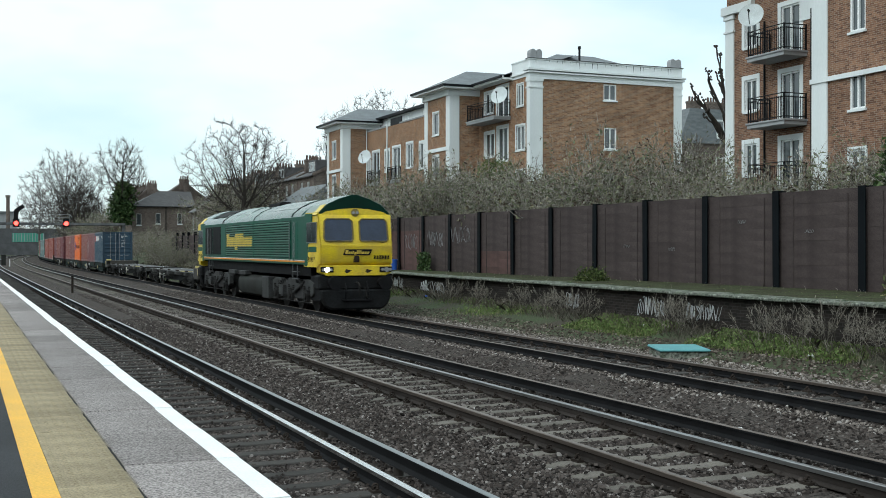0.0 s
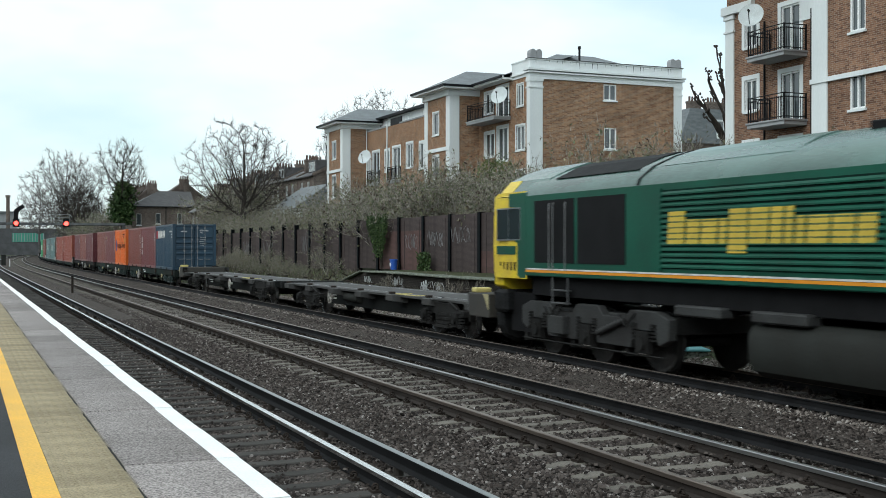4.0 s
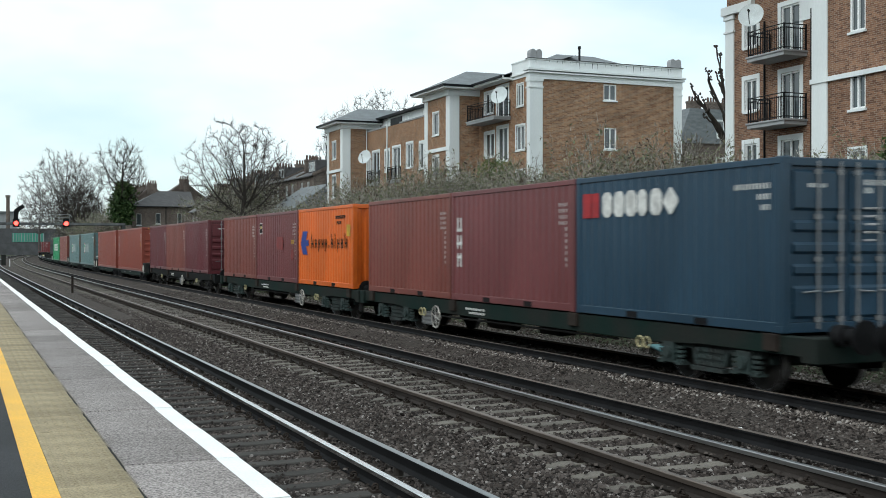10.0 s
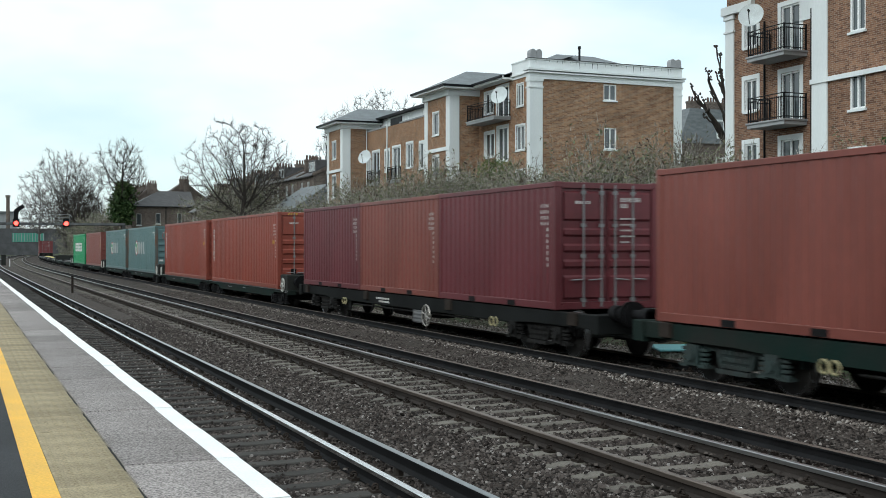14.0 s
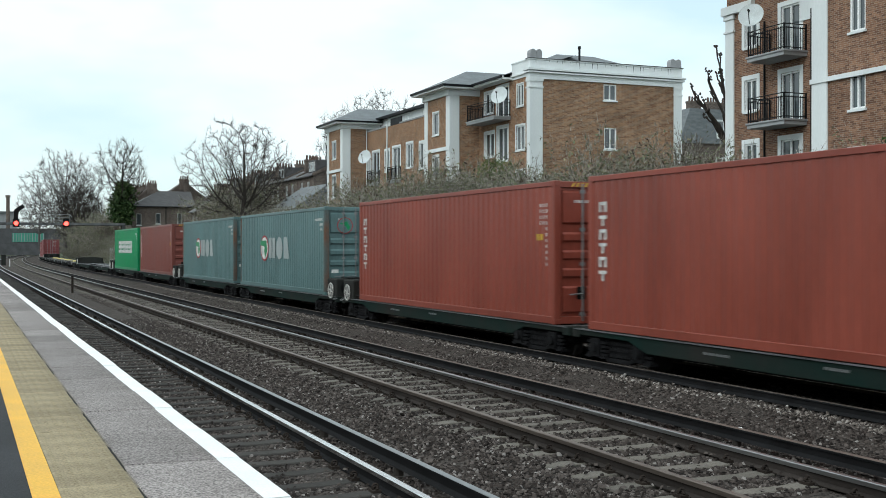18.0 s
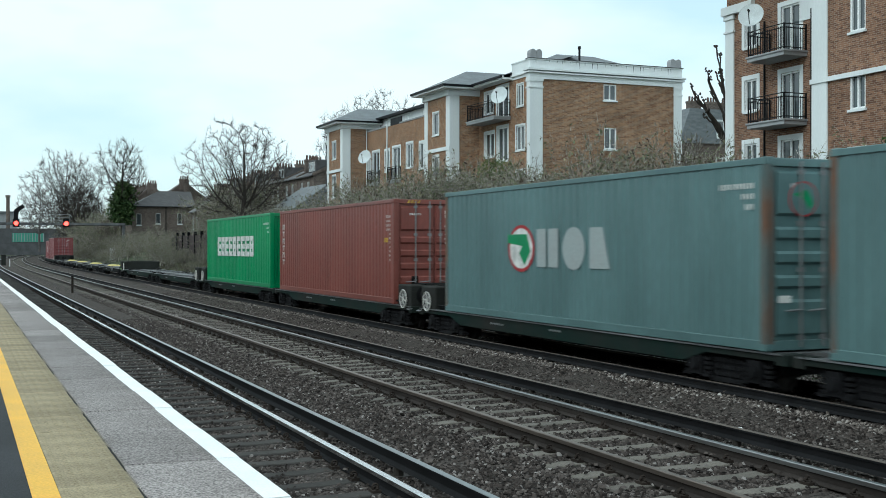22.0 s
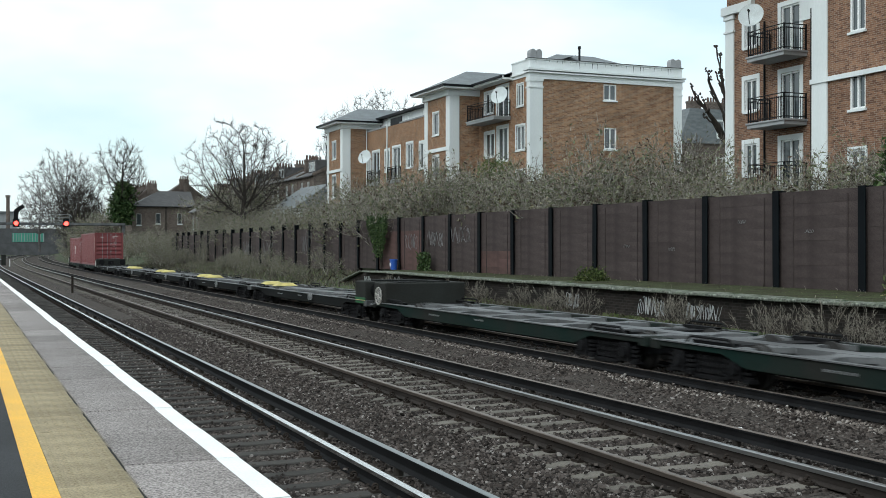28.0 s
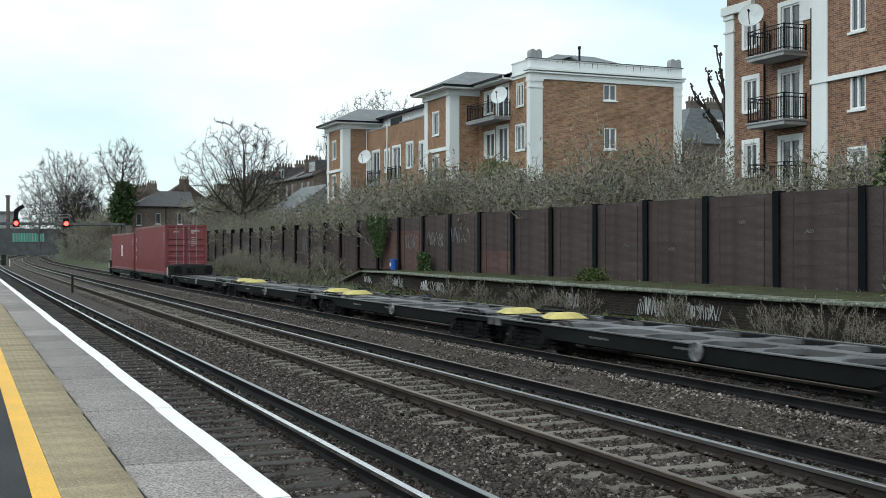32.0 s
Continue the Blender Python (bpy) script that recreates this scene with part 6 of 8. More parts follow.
def add_window(parent, m, u0, u1, z0, z1, lights=2, surround=0.0, sill=True, transom=False, out=0.02, frame_of="upvc"):
    """A white casement set in its opening: frame, panes, sill and, where painted so, a raised surround."""
    t = 0.075
    fr = Shape()
    d0, d1 = 0.035, 0.13
    fr.box(u0, u1, d0, d1, z0, z0 + t).box(u0, u1, d0, d1, z1 - t, z1)
    step = (u1 - u0 - t) / lights
    for k in range(lights + 1):
        fr.box(u0 + k * step, u0 + k * step + t, d0 - 0.004, d1 + 0.004, z0, z1)
    if transom:
        zt = z0 + (z1 - z0) * 0.68
        fr.box(u0, u1, d0, d1, zt, zt + t * 0.8)
    w = part("window", fr, frame_of, parent, "white framed window" if frame_of == "upvc" else "dull painted old window", at=m)
    for k in range(lights):
        part("pane", Shape().box(u0 + k * step + t, u0 + (k + 1) * step, 0.11, 0.125, z0 + t, z1 - t), "glass", w)
    if sill:
        part("sill", Shape().box(u0 - 0.06, u1 + 0.06, -0.08, 0.1, z0 - 0.09, z0), "render_white", w)
    if surround:
        sr = Shape().box(u0 - surround, u0, -out, 0.06, z0 - 0.02, z1 + surround).box(u1, u1 + surround, -out, 0.06, z0 - 0.02, z1 + surround).box(u0 - surround, u1 + surround, -out - 0.003, 0.06, z1, z1 + surround)
        part("surround", sr, "render_white", w, "white painted surround")
    return w


def add_balcony(parent, m, u0, u1, z, depth=1.2, height=1.08):
    """A slab with a black rail of close uprights; m as for a facade."""
    b = part("balcony", Shape().box(u0, u1, -depth, 0.0, z - 0.22, z).box(u0 - 0.04, u1 + 0.04, -depth - 0.05, 0.0, z - 0.06, z + 0.02), "render_grey", parent, "grey concrete balcony slab", at=m, bevel=0.01)
    r = Shape()
    e = 0.05
    for zz in (z + 0.12, z + height - 0.16, z + height):
        r.tube([(u0 + e, 0, zz), (u0 + e, -depth + e, zz), (u1 - e, -depth + e, zz), (u1 - e, 0, zz)], 0.022, 5)
    part("railing", r, "iron", b, "black iron rail")
    n = int((u1 - u0) / 0.12)
    up = Shape()
    for k in range(n + 1):
        u = u0 + e + (u1 - u0 - 2 * e) * k / n
        up.box(u - 0.009, u + 0.009, -depth + e - 0.009, -depth + e + 0.009, z + 0.02, z + height - 0.1)
    for u in (u0 + e, u1 - e):
        for k in range(int(depth / 0.12)):
            y = -depth + e + k * 0.12
            up.box(u - 0.009, u + 0.009, y - 0.009, y + 0.009, z + 0.02, z + height - 0.1)
        for y in (-depth + e, -0.03):
            up.box(u - 0.025, u + 0.025, y - 0.025, y + 0.025, z, z + height + 0.02)
    part("balusters", up, "iron", b, "close black uprights")
    return b


def sat_dish(x, y, z, r=0.5, aim=(-1, -0.75, 0.45)):
    """A round dish on an arm."""
    s = Shape()
    rings, n = 4, 20
    v, f = [(0, 0, 0)], []
    for k in range(1, rings + 1):
        q = r * k / rings
        for i in range(n):
            a = 2 * math.pi * i / n
            v.append((q * math.cos(a), q * math.sin(a), 0.28 * q * q / r))
    f += [(0, 1 + i, 1 + (i + 1) % n) for i in range(n)]
    for k in range(rings - 1):
        f += [(1 + k * n + i, 1 + (k + 1) * n + i, 1 + (k + 1) * n + (i + 1) % n, 1 + k * n + (i + 1) % n) for i in range(n)]
    v += [(p[0], p[1], p[2] - 0.02) for p in v[:]]
    k = len(v) // 2
    f += [tuple(i + k for i in reversed(q)) for q in f[:]]
    m = Matrix.Translation((x, y, z)) @ Vector(aim).to_track_quat("Z", "Y").to_matrix().to_4x4()
    d = thing("satellite_dish", "pale grey satellite dish fixed to a brick wall", "satellite dish", at=m, group="satellite dishes")
    part("reflector", s.add(v, f), "dish", d, smooth=True)
    part("feed_arm", Shape().tube([(0, -r * 0.9, 0.2), (0, -r * 0.45, r * 0.7), (0, 0, r * 0.95)], 0.02, 5).cyl((0, 0, r * 0.95), 0.05, 0.1, "z", 8), "steel_dark", d, "dark feed arm")
    part("bracket", Shape().tube([(0, 0, -0.03), (0, 0.12, -0.4), (0.1, 0.2, -0.85)], 0.03, 6), "steel_dark", d)


def hip_roof(x0, x1, y0, y1, z, rise, over=0.0, ridge_in=None):
    """A hipped roof, its ridge along the longer way."""
    x0, x1, y0, y1 = x0 - over, x1 + over, y0 - over, y1 + over
    s = Shape()
    q = min(x1 - x0, y1 - y0) / 2 if ridge_in is None else ridge_in
    if x1 - x0 < y1 - y0:
        a, b = ((x0 + x1) / 2, y0 + q, z + rise), ((x0 + x1) / 2, y1 - q, z + rise)
        s.add([(x0, y0, z), (x1, y0, z), (x1, y1, z), (x0, y1, z), a, b], [(0, 1, 4), (1, 2, 5, 4), (2, 3, 5), (3, 0, 4, 5), (3, 2, 1, 0)])
    else:
        a, b = (x0 + q, (y0 + y1) / 2, z + rise), (x1 - q, (y0 + y1) / 2, z + rise)
        s.add([(x0, y0, z), (x1, y0, z), (x1, y1, z), (x0, y1, z), a, b], [(0, 1, 5, 4), (1, 2, 5), (2, 3, 4, 5), (3, 0, 4), (3, 2, 1, 0)])
    return s


MX, MY, BASE = 32.8, 64.19, 2.2


def flats_with_gable():
    """The long block: a pavilion with a parapet at its near end, two projecting bays, recessed fronts between."""
    b = thing("apartment_building", "four-storey yellow-brown brick flats with white columns and slate roofs", "building", at=(MX, MY, BASE))
    o = Matrix.Translation((-MX, -MY, -BASE))

    def P(name, shape, material, label="", at=None, bevel=0.0):
        return part(name, shape, material, b, label, at=o @ (at if at is not None else Matrix.Identity(4)), bevel=bevel)

    # gable wall, looking down the line to the camera
    g = pose(MX, MY, 0)
    ops = [(5.27, 6.23, 11.66, 12.70), (5.31, 6.23, 8.53, 9.91), (5.31, 6.23, 5.6, 7.0)]
    P("gable_wall", wall_with(ops, 0.0, 11.16, BASE, 13.0), "brick", "plain brick gable", at=g)
    for k, q in enumerate(ops):
        add_window(b, o @ g, q[0], q[1], q[2], q[3], 2, 0.0)
    P("column", Shape().box(-0.06, 0.86, -0.06, 0.4, BASE, 12.75), "render_white", "white corner column", at=g, bevel=0.02)
    P("column", Shape().box(10.58, 11.2, -0.06, 0.4, BASE, 12.75), "render_white", "white corner column", at=g, bevel=0.02)
    for u0, u1 in ((-0.1, 0.9), (10.54, 11.24)):
        P("capital", Shape().box(u0, u1, -0.1, 0.45, 12.2, 12.3).box(u0, u1, -0.1, 0.45, 12.62, 12.8), "render_white", at=g)
    band = Shape().box(-0.08, 11.22, -0.08, 0.4, 12.78, 13.14).box(-0.2, 11.34, -0.2, 0.5, 13.14, 13.24).box(-0.26, 11.4, -0.26, 0.5, 13.3, 13.42).box(-0.06, 11.2, -0.06, 0.35, 13.4, 13.96).box(-0.1, 11.24, -0.1, 0.4, 13.96, 14.03)
    P("parapet", band, "render_white", "white moulded parapet", at=g)
    P("parapet_capping", Shape().box(-0.13, 11.27, -0.13, 0.42, 14.03, 14.065), "slate_dark", "dark weathered capping", at=g)
    rs = random.Random(31)
    for k in range(24):
        u = 0.5 + k * 0.43 + rs.uniform(-0.15, 0.15)
        P("parapet_stain", Shape().prism([(u, 13.955), (u + rs.uniform(0.03, 0.09), 13.955), (u + 0.03, 13.95 - rs.uniform(0.05, 0.42))], -0.065, -0.05), "slate", "grey water stain", at=g)
    f = facade(MX, MY)
    P("side_parapet", Shape().box(-2.5, -0.352, -0.05, 0.35, 12.95, 13.96).box(-2.5, -0.402, -0.1, 0.4, 13.96, 14.03).box(-2.5, -0.502, -0.14, 0.4, 13.14, 13.26), "render_white", "white moulded parapet", at=f)
    for u in (0.02, 0.44, 10.36, 10.78):
        arch = [(u, 13.98), (u + 0.4, 13.98), (u + 0.4, 14.42)] + [(u + 0.2 + 0.2 * math.cos(a), 14.42 + 0.22 * math.sin(a)) for a in np.linspace(0, math.pi, 9)[1:-1]] + [(u, 14.42)]
        P("arched_finial", Shape().prism(arch, 0.0, 0.45), "render_grey", "grey arched block on the parapet", at=g)
    P("roof", hip_roof(MX + 0.4, MX + 10.8, MY + 0.5, MY + 8.0, 13.55, 1.65, 0.0), "slate", "low grey slate hip roof")
    P("vent_pipe", Shape().cyl((MX + 4.75, MY + 2.2, 14.75), 0.07, 1.3, "z", 10).cyl((MX + 4.75, MY + 2.2, 15.35), 0.11, 0.16, "z", 10), "iron", "black vent pipe")
    # pavilion side
    ops = [(-1.82, -0.94, 11.20, 12.60), (-1.95, -0.75, 8.40, 9.95), (-1.95, -0.75, 5.6, 7.1)]
    P("pavilion_wall", wall_with(ops, -2.5, 0.0, BASE, 12.97), "brick", at=f)
    for k, q in enumerate(ops):
        add_window(b, o @ f, *q, 2, 0.12 if k else 0.07)
    # recess between the pavilion and the near bay
    r = facade(MX, 66.69)
    ops = [(-2.3, -0.6, 10.72, 12.75), (-4.2, -2.9, 11.2, 12.6), (-2.2, -0.7, 7.9, 10.1), (-4.2, -2.75, 8.3, 9.9)]
    P("recess_wall", wall_with(ops, -5.2, 0.0, BASE, 13.0), "brick", at=r)
    for q in ops:
        add_window(b, o @ r, *q, 2, 0.16)
    add_balcony(b, o @ r, -4.6, -0.25, 10.68)
    P("eave", Shape().box(-5.3, 0.15, -0.75, 0.4, 13.0, 13.12).box(-5.3, 0.15, -0.8, -0.7, 13.08, 13.22), "render_white", "white boxed eaves", at=r)
    P("gutter", Shape().box(-5.3, 0.12, -0.9, -0.78, 13.12, 13.26), "iron", at=r)
    P("roof", Shape().add([(MX - 0.85, 66.6, 13.22), (MX + 5, 66.6, 15.0), (MX + 5, 96, 15.0), (MX - 0.85, 72.2, 13.22)], [(0, 1, 2, 3)]), "slate", "grey slate roof slope")
    # two bays
    for y0, y1 in ((71.85, 76.3), (95.5, 99.95)):
        bx = 30.6
        bf, bs = facade(bx, y0), pose(bx, y0, 0)
        ln = y1 - y0
        ops = [(-ln + 1.5, -ln + 2.55, 10.05, 11.6), (-ln + 1.5, -ln + 2.55, 6.6, 8.6)]
        P("bay_wall", wall_with(ops, -ln, 0, BASE, 12.6), "brick", "projecting brick bay", at=bf)
        for q in ops:
            add_window(b, o @ bf, *q, 1, 0.1)
        P("bay_side", Shape().box(0, MX - bx, 0.0, 0.3, BASE, 12.6), "brick", at=bs)
        P("column", Shape().box(-0.03, 0.72, -0.05, 0.35, BASE, 12.6), "render_white", "white corner column", at=bs, bevel=0.02)
        P("column", Shape().box(-0.6, 0.055, -0.035, 0.3, BASE, 12.598), "render_white", "white corner column", at=bf, bevel=0.02)
        P("column", Shape().box(-ln - 0.03, -ln + 0.55, -0.05, 0.3, BASE, 12.6), "render_white", "white corner column", at=bf, bevel=0.02)
        P("string_course", Shape().box(-ln, 0.08, -0.09, 0.05, 8.85, 9.1), "render_white", "white string course", at=bf)
        P("cornice", Shape().box(bx - 0.15, MX + 1.2, y0 - 0.15, y1 + 0.15, 12.55, 12.95).box(bx - 0.75, MX + 1.2, y0 - 0.75, y1 + 0.75, 12.95, 13.08), "render_white", "deep white eaves")
        P("gutter", Shape().box(bx - 0.84, MX + 1.2, y0 - 0.84, y1 + 0.84, 13.06, 13.2), "iron")
        P("roof", hip_roof(bx, MX + 7.0, y0, y1, 13.19, 1.4, 0.8), "slate", "grey slate hip roof")
    # long recess with a set-back attic
    lf = facade(MX, 76.3)
    ops = [(-9.4, -8.1, 8.55, 10.45), (-12.6, -10.9, 7.7, 10.4), (-17.6, -15.9, 7.7, 10.4), (-6.6, -5.2, 8.3, 10.3), (-18.9, -18.1, 8.2, 10.0), (-14.4, -13.4, 8.55, 10.3), (-3.6, -2.2, 8.55, 10.3)]
    P("long_wall", wall_with(ops, -19.2, 0, BASE, 12.25), "brick", at=lf)
    for q in ops:
        add_window(b, o @ lf, *q, 2, 0.17)
    P("coping", Shape().box(-19.2, -13.9, -0.06, 0.36, 12.25, 12.36).box(-10.9, 0, -0.06, 0.36, 12.25, 12.36), "render_grey", "pale coping", at=lf)
    for u0, u1 in ((-12.75, -10.7), (-17.8, -15.7)):
        add_balcony(b, o @ lf, u0, u1, 7.7, 0.5)
    P("attic_wall", Shape().box(-19.2, 0, 1.3, 1.6, 12.2, 13.4), "render_white", "white set-back attic", at=lf)
    for u in (-17.5, -13.0, -9.0, -5.0):
        add_window(b, o @ lf @ Matrix.Translation((0, 1.22, 0)), u, u + 1.3, 12.35, 13.2, 2, 0)
    P("attic_eave", Shape().box(-19.2, 0, 0.75, 1.7, 13.38, 13.52), "iron", at=lf)
    P("roof", Shape().add([(MX + 0.8, 76, 13.52), (MX + 5, 76, 14.9), (MX + 5, 97, 14.9), (MX + 0.8, 97, 13.52)], [(0, 1, 2, 3)]), "slate")
    P("terrace_screen", Shape().box(-13.7, -11.1, 0.2, 0.26, 12.0, 12.9), "iron", at=lf)
    P("rain_pipe", Shape().cyl((-13.8, -0.07, 10.2), 0.055, 4.6, "z", 8).cyl((-19.0, -0.07, 10), 0.05, 5, "z", 8), "render_white", at=lf)
    # body that closes the block behind its fronts
    P("core", Shape().box(MX + 0.32, MX + 11.0, MY + 0.34, 99.6, BASE, 12.2), "brick_dark")
    # far end: balconies past the last bay
    ef = facade(MX - 0.6, 99.95)
    P("end_wall", Shape().box(-3.2, 0, 0, 0.3, BASE, 12.4), "brick", at=ef)
    for z in (5.0, 7.8, 10.6):
        add_balcony(b, o @ ef, -2.6, -0.1, z, 1.0)


flats_with_gable()
sat_dish(31.35, 65.5, 11.75, 0.58)
sat_dish(31.9, 93.2, 9.9, 0.62)
sat_dish(31.5, 102.4, 11.6, 0.6)


def flats_at_right():
    """The nearer block: a recessed front with balconies, then a long projecting bay."""
    wx, y1, top = 32.2, 43.4, 16.5
    b = thing("apartment_building", "tall brown brick flats with black iron balconies and white columns", "building", at=(wx, y1, BASE))
    o = Matrix.Translation((-wx, -y1, -BASE))

    def P(name, shape, material, label="", at=None, bevel=0.0):
        return part(name, shape, material, b, label, at=o @ (at if at is not None else Matrix.Identity(4)), bevel=bevel)

    f = facade(wx, y1)
    ops = []
    for k in range(4):
        z = 4.65 + 2.83 * k
        ops += [(3.75, 4.95, z + 0.04, z + 2.12), (1.3, 2.15, z + 0.75, z + 2.15)]
    P("recess_wall", wall_with(ops, 0.0, 8.4, BASE, top), "brick_brown", "brown brick front behind the balconies", at=f)
    for q in ops:
        add_window(b, o @ f, *q, 2, 0.2)
    P("column", Shape().box(-0.05, 0.56, -0.06, 0.3, BASE, 12.6).box(-0.12, 0.62, -0.12, 0.3, 11.9, 12.0).box(-0.12, 0.62, -0.12, 0.3, 12.5, 12.72), "render_white", "white corner column", at=f, bevel=0.015)
    P("cornice", Shape().box(-0.2, 2.0, -0.2, 0.3, 12.72, 13.1), "render_white", at=f)
    for k in range(3):
        z = 4.65 + 2.83 * k
        add_balcony(b, o @ f, 3.0, 5.4, z, 1.2)
    P("white_panel", Shape().box(5.0, 8.4, -0.05, 0.0, 11.6, top), "render_white", "white rendered upper wall", at=f)
    P("rain_pipe", Shape().cyl((5.75, -0.08, 7.5), 0.05, 9.0, "z", 8).cyl((2.75, -0.08, 7.5), 0.045, 9.0, "z", 8), "iron", "black rain pipe", at=f)
    bx = 30.0
    by = 35.04
    g = facade(bx, by)
    ops = []
    for k in range(4):
        z = 4.40 + 2.83 * k
        ops += [(1.92, 2.72, z, z + 1.38), (6.0, 6.8, z, z + 1.38), (10.0, 10.8, z, z + 1.38)]
    P("bay_wall", wall_with(ops, 0.0, 16.0, BASE, top), "brick_brown", "long brick bay", at=g)
    for i, q in enumerate(ops):
        add_window(b, o @ g, *q, 2, 0.1 if i < 3 else 0.0)
    P("column", Shape().box(-0.06, 0.78, -0.07, 0.35, BASE, top), "render_white", "white corner column", at=g, bevel=0.015)
    P("bay_return", Shape().box(bx + 0.3, wx, by - 0.3, by, BASE, top), "brick_brown")
    for z in (8.42, 13.9):
        P("string_course", Shape().box(-0.1, 16.0, -0.12, 0.05, z, z + 0.18), "render_white", "white string course", at=g)
    P("core", Shape().box(wx + 0.3, wx + 11, 19.4, y1 - 0.02, BASE, top), "brick_dark")
    P("end_wall", Shape().box(bx + 0.3, wx + 0.32, 19.04, 19.4, BASE, top), "brick_brown")
    P("roof", hip_roof(bx, wx + 11, 19.2, y1, top, 2.0, 0.6), "slate")


flats_at_right()
sat_dish(30.95, 40.0, 12.0, 0.54)


def chimney(parent, x, y, z, n=4, along="y", material="brick_dark"):
    L = 0.36 * n
    s = Shape().box(x - 0.28, x + 0.28, y - L / 2, y + L / 2, z - 1.6, z) if along == "y" else Shape().box(x - L / 2, x + L / 2, y - 0.28, y + 0.28, z - 1.6, z)
    (s.box(x - 0.33, x + 0.33, y - L / 2 - 0.05, y + L / 2 + 0.05, z - 0.18, z + 0.02) if along == "y" else s.box(x - L / 2 - 0.05, x + L / 2 + 0.05, y - 0.33, y + 0.33, z - 0.18, z + 0.02))
    c = part("chimney_breast", s, material, parent, "brick chimney with pots")
    for k in range(n):
        o = (k - (n - 1) / 2) * 0.34
        part("chimney_pot", kept("pot", lambda: Shape().cyl((0, 0, 0.25), 0.12, 0.5, "z", 8, 0.1).mesh("chimney_pot")), "terracotta", c, at=(x if along == "y" else x + o, y + o if along == "y" else y, z))


def terrace_house(x, y, w, d, eave, ridge, base=2.6, wall="brick_dark", roof="slate_dark", stacks=1, dormer=False, ext=True, seed=0, label="narrow old brown brick terraced house with chimney pots"):
    """A terraced house whose back looks to the line; ridge along the line; lower back extension."""
    b = thing("terraced_house", label, "house", at=(x, y, base), group="terraced houses")
    r = random.Random(seed)
    e, q = eave - base, ridge - base
    f = facade(0, w)
    ops = [(w * 0.2, w * 0.2 + 0.95, 0.9, 2.5), (w * 0.6, w * 0.6 + 0.95, 0.9, 2.5), (w * 0.2, w * 0.2 + 0.95, e - 2.1, e - 0.6), (w * 0.6, w * 0.6 + 0.95, e - 2.1, e - 0.6)]
    part("back_wall", wall_with(ops, 0, w, 0, e, 0.25), wall, b, at=f)
    for p in ops:
        add_window(b, f, *p, 2, 0.0, frame_of="old_frame")
    part("body", Shape().box(0.25, d, 0.0, w, 0, e), wall, b)
    for ya in (0.02, w - 0.3):
        part("gable", Shape().prism([(0, e), (d, e), (d / 2, q)], ya, ya + 0.28), wall, b)
    for sg in (-1, 1):
        x0, x1 = (-0.3, d / 2) if sg < 0 else (d + 0.3, d / 2)
        z0 = e - 0.3 * (q - e) / (d / 2)
        part("roof_slope", Shape().add([(x0, 0, z0), (x0, w, z0), (x1, w, q), (x1, 0, q), (x0, 0, z0 + 0.12), (x0, w, z0 + 0.12), (x1, w, q + 0.12), (x1, 0, q + 0.12)],
             [(0, 1, 2, 3), (7, 6, 5, 4), (0, 4, 5, 1), (1, 5, 6, 2), (2, 6, 7, 3), (3, 7, 4, 0)]), roof, b, "dark slate roof slope")
    part("party_wall", Shape().prism([(-0.1, e - 0.1), (d / 2, q + 0.05), (d + 0.1, e - 0.1), (d + 0.1, e + 0.2), (d / 2, q + 0.42), (-0.1, e + 0.2)], -0.12, 0.12), wall, b, "raised party wall")
    for k in range(stacks):
        chimney(b, d * (0.5 if k == 0 else 0.2), 0.0, q + 0.65 - 0.4 * k, 4, "x", wall)
    if dormer:
        dz = e + 0.25
        dm = part("dormer", Shape().box(0.7, d / 2, w * 0.25, w * 0.7, dz, dz + 1.5), "slate_dark", b, "boxy slate-hung roof dormer")
        part("dormer_window", Shape().box(0.66, 0.72, w * 0.3, w * 0.48, dz + 0.3, dz + 1.3).box(0.66, 0.72, w * 0.5, w * 0.66, dz + 0.3, dz + 1.3), "old_frame", dm)
        part("pane", Shape().box(0.645, 0.67, w * 0.32, w * 0.46, dz + 0.38, dz + 1.22).box(0.645, 0.67, w * 0.52, w * 0.64, dz + 0.38, dz + 1.22), "glass", dm)
    if ext:
        part("back_extension", Shape().prism([(-4.2, 0), (0.02, 0), (0.02, e * 0.72), (-4.2, e * 0.55)], w * 0.5, w * 0.98), wall, b, "lower back extension")
    return b


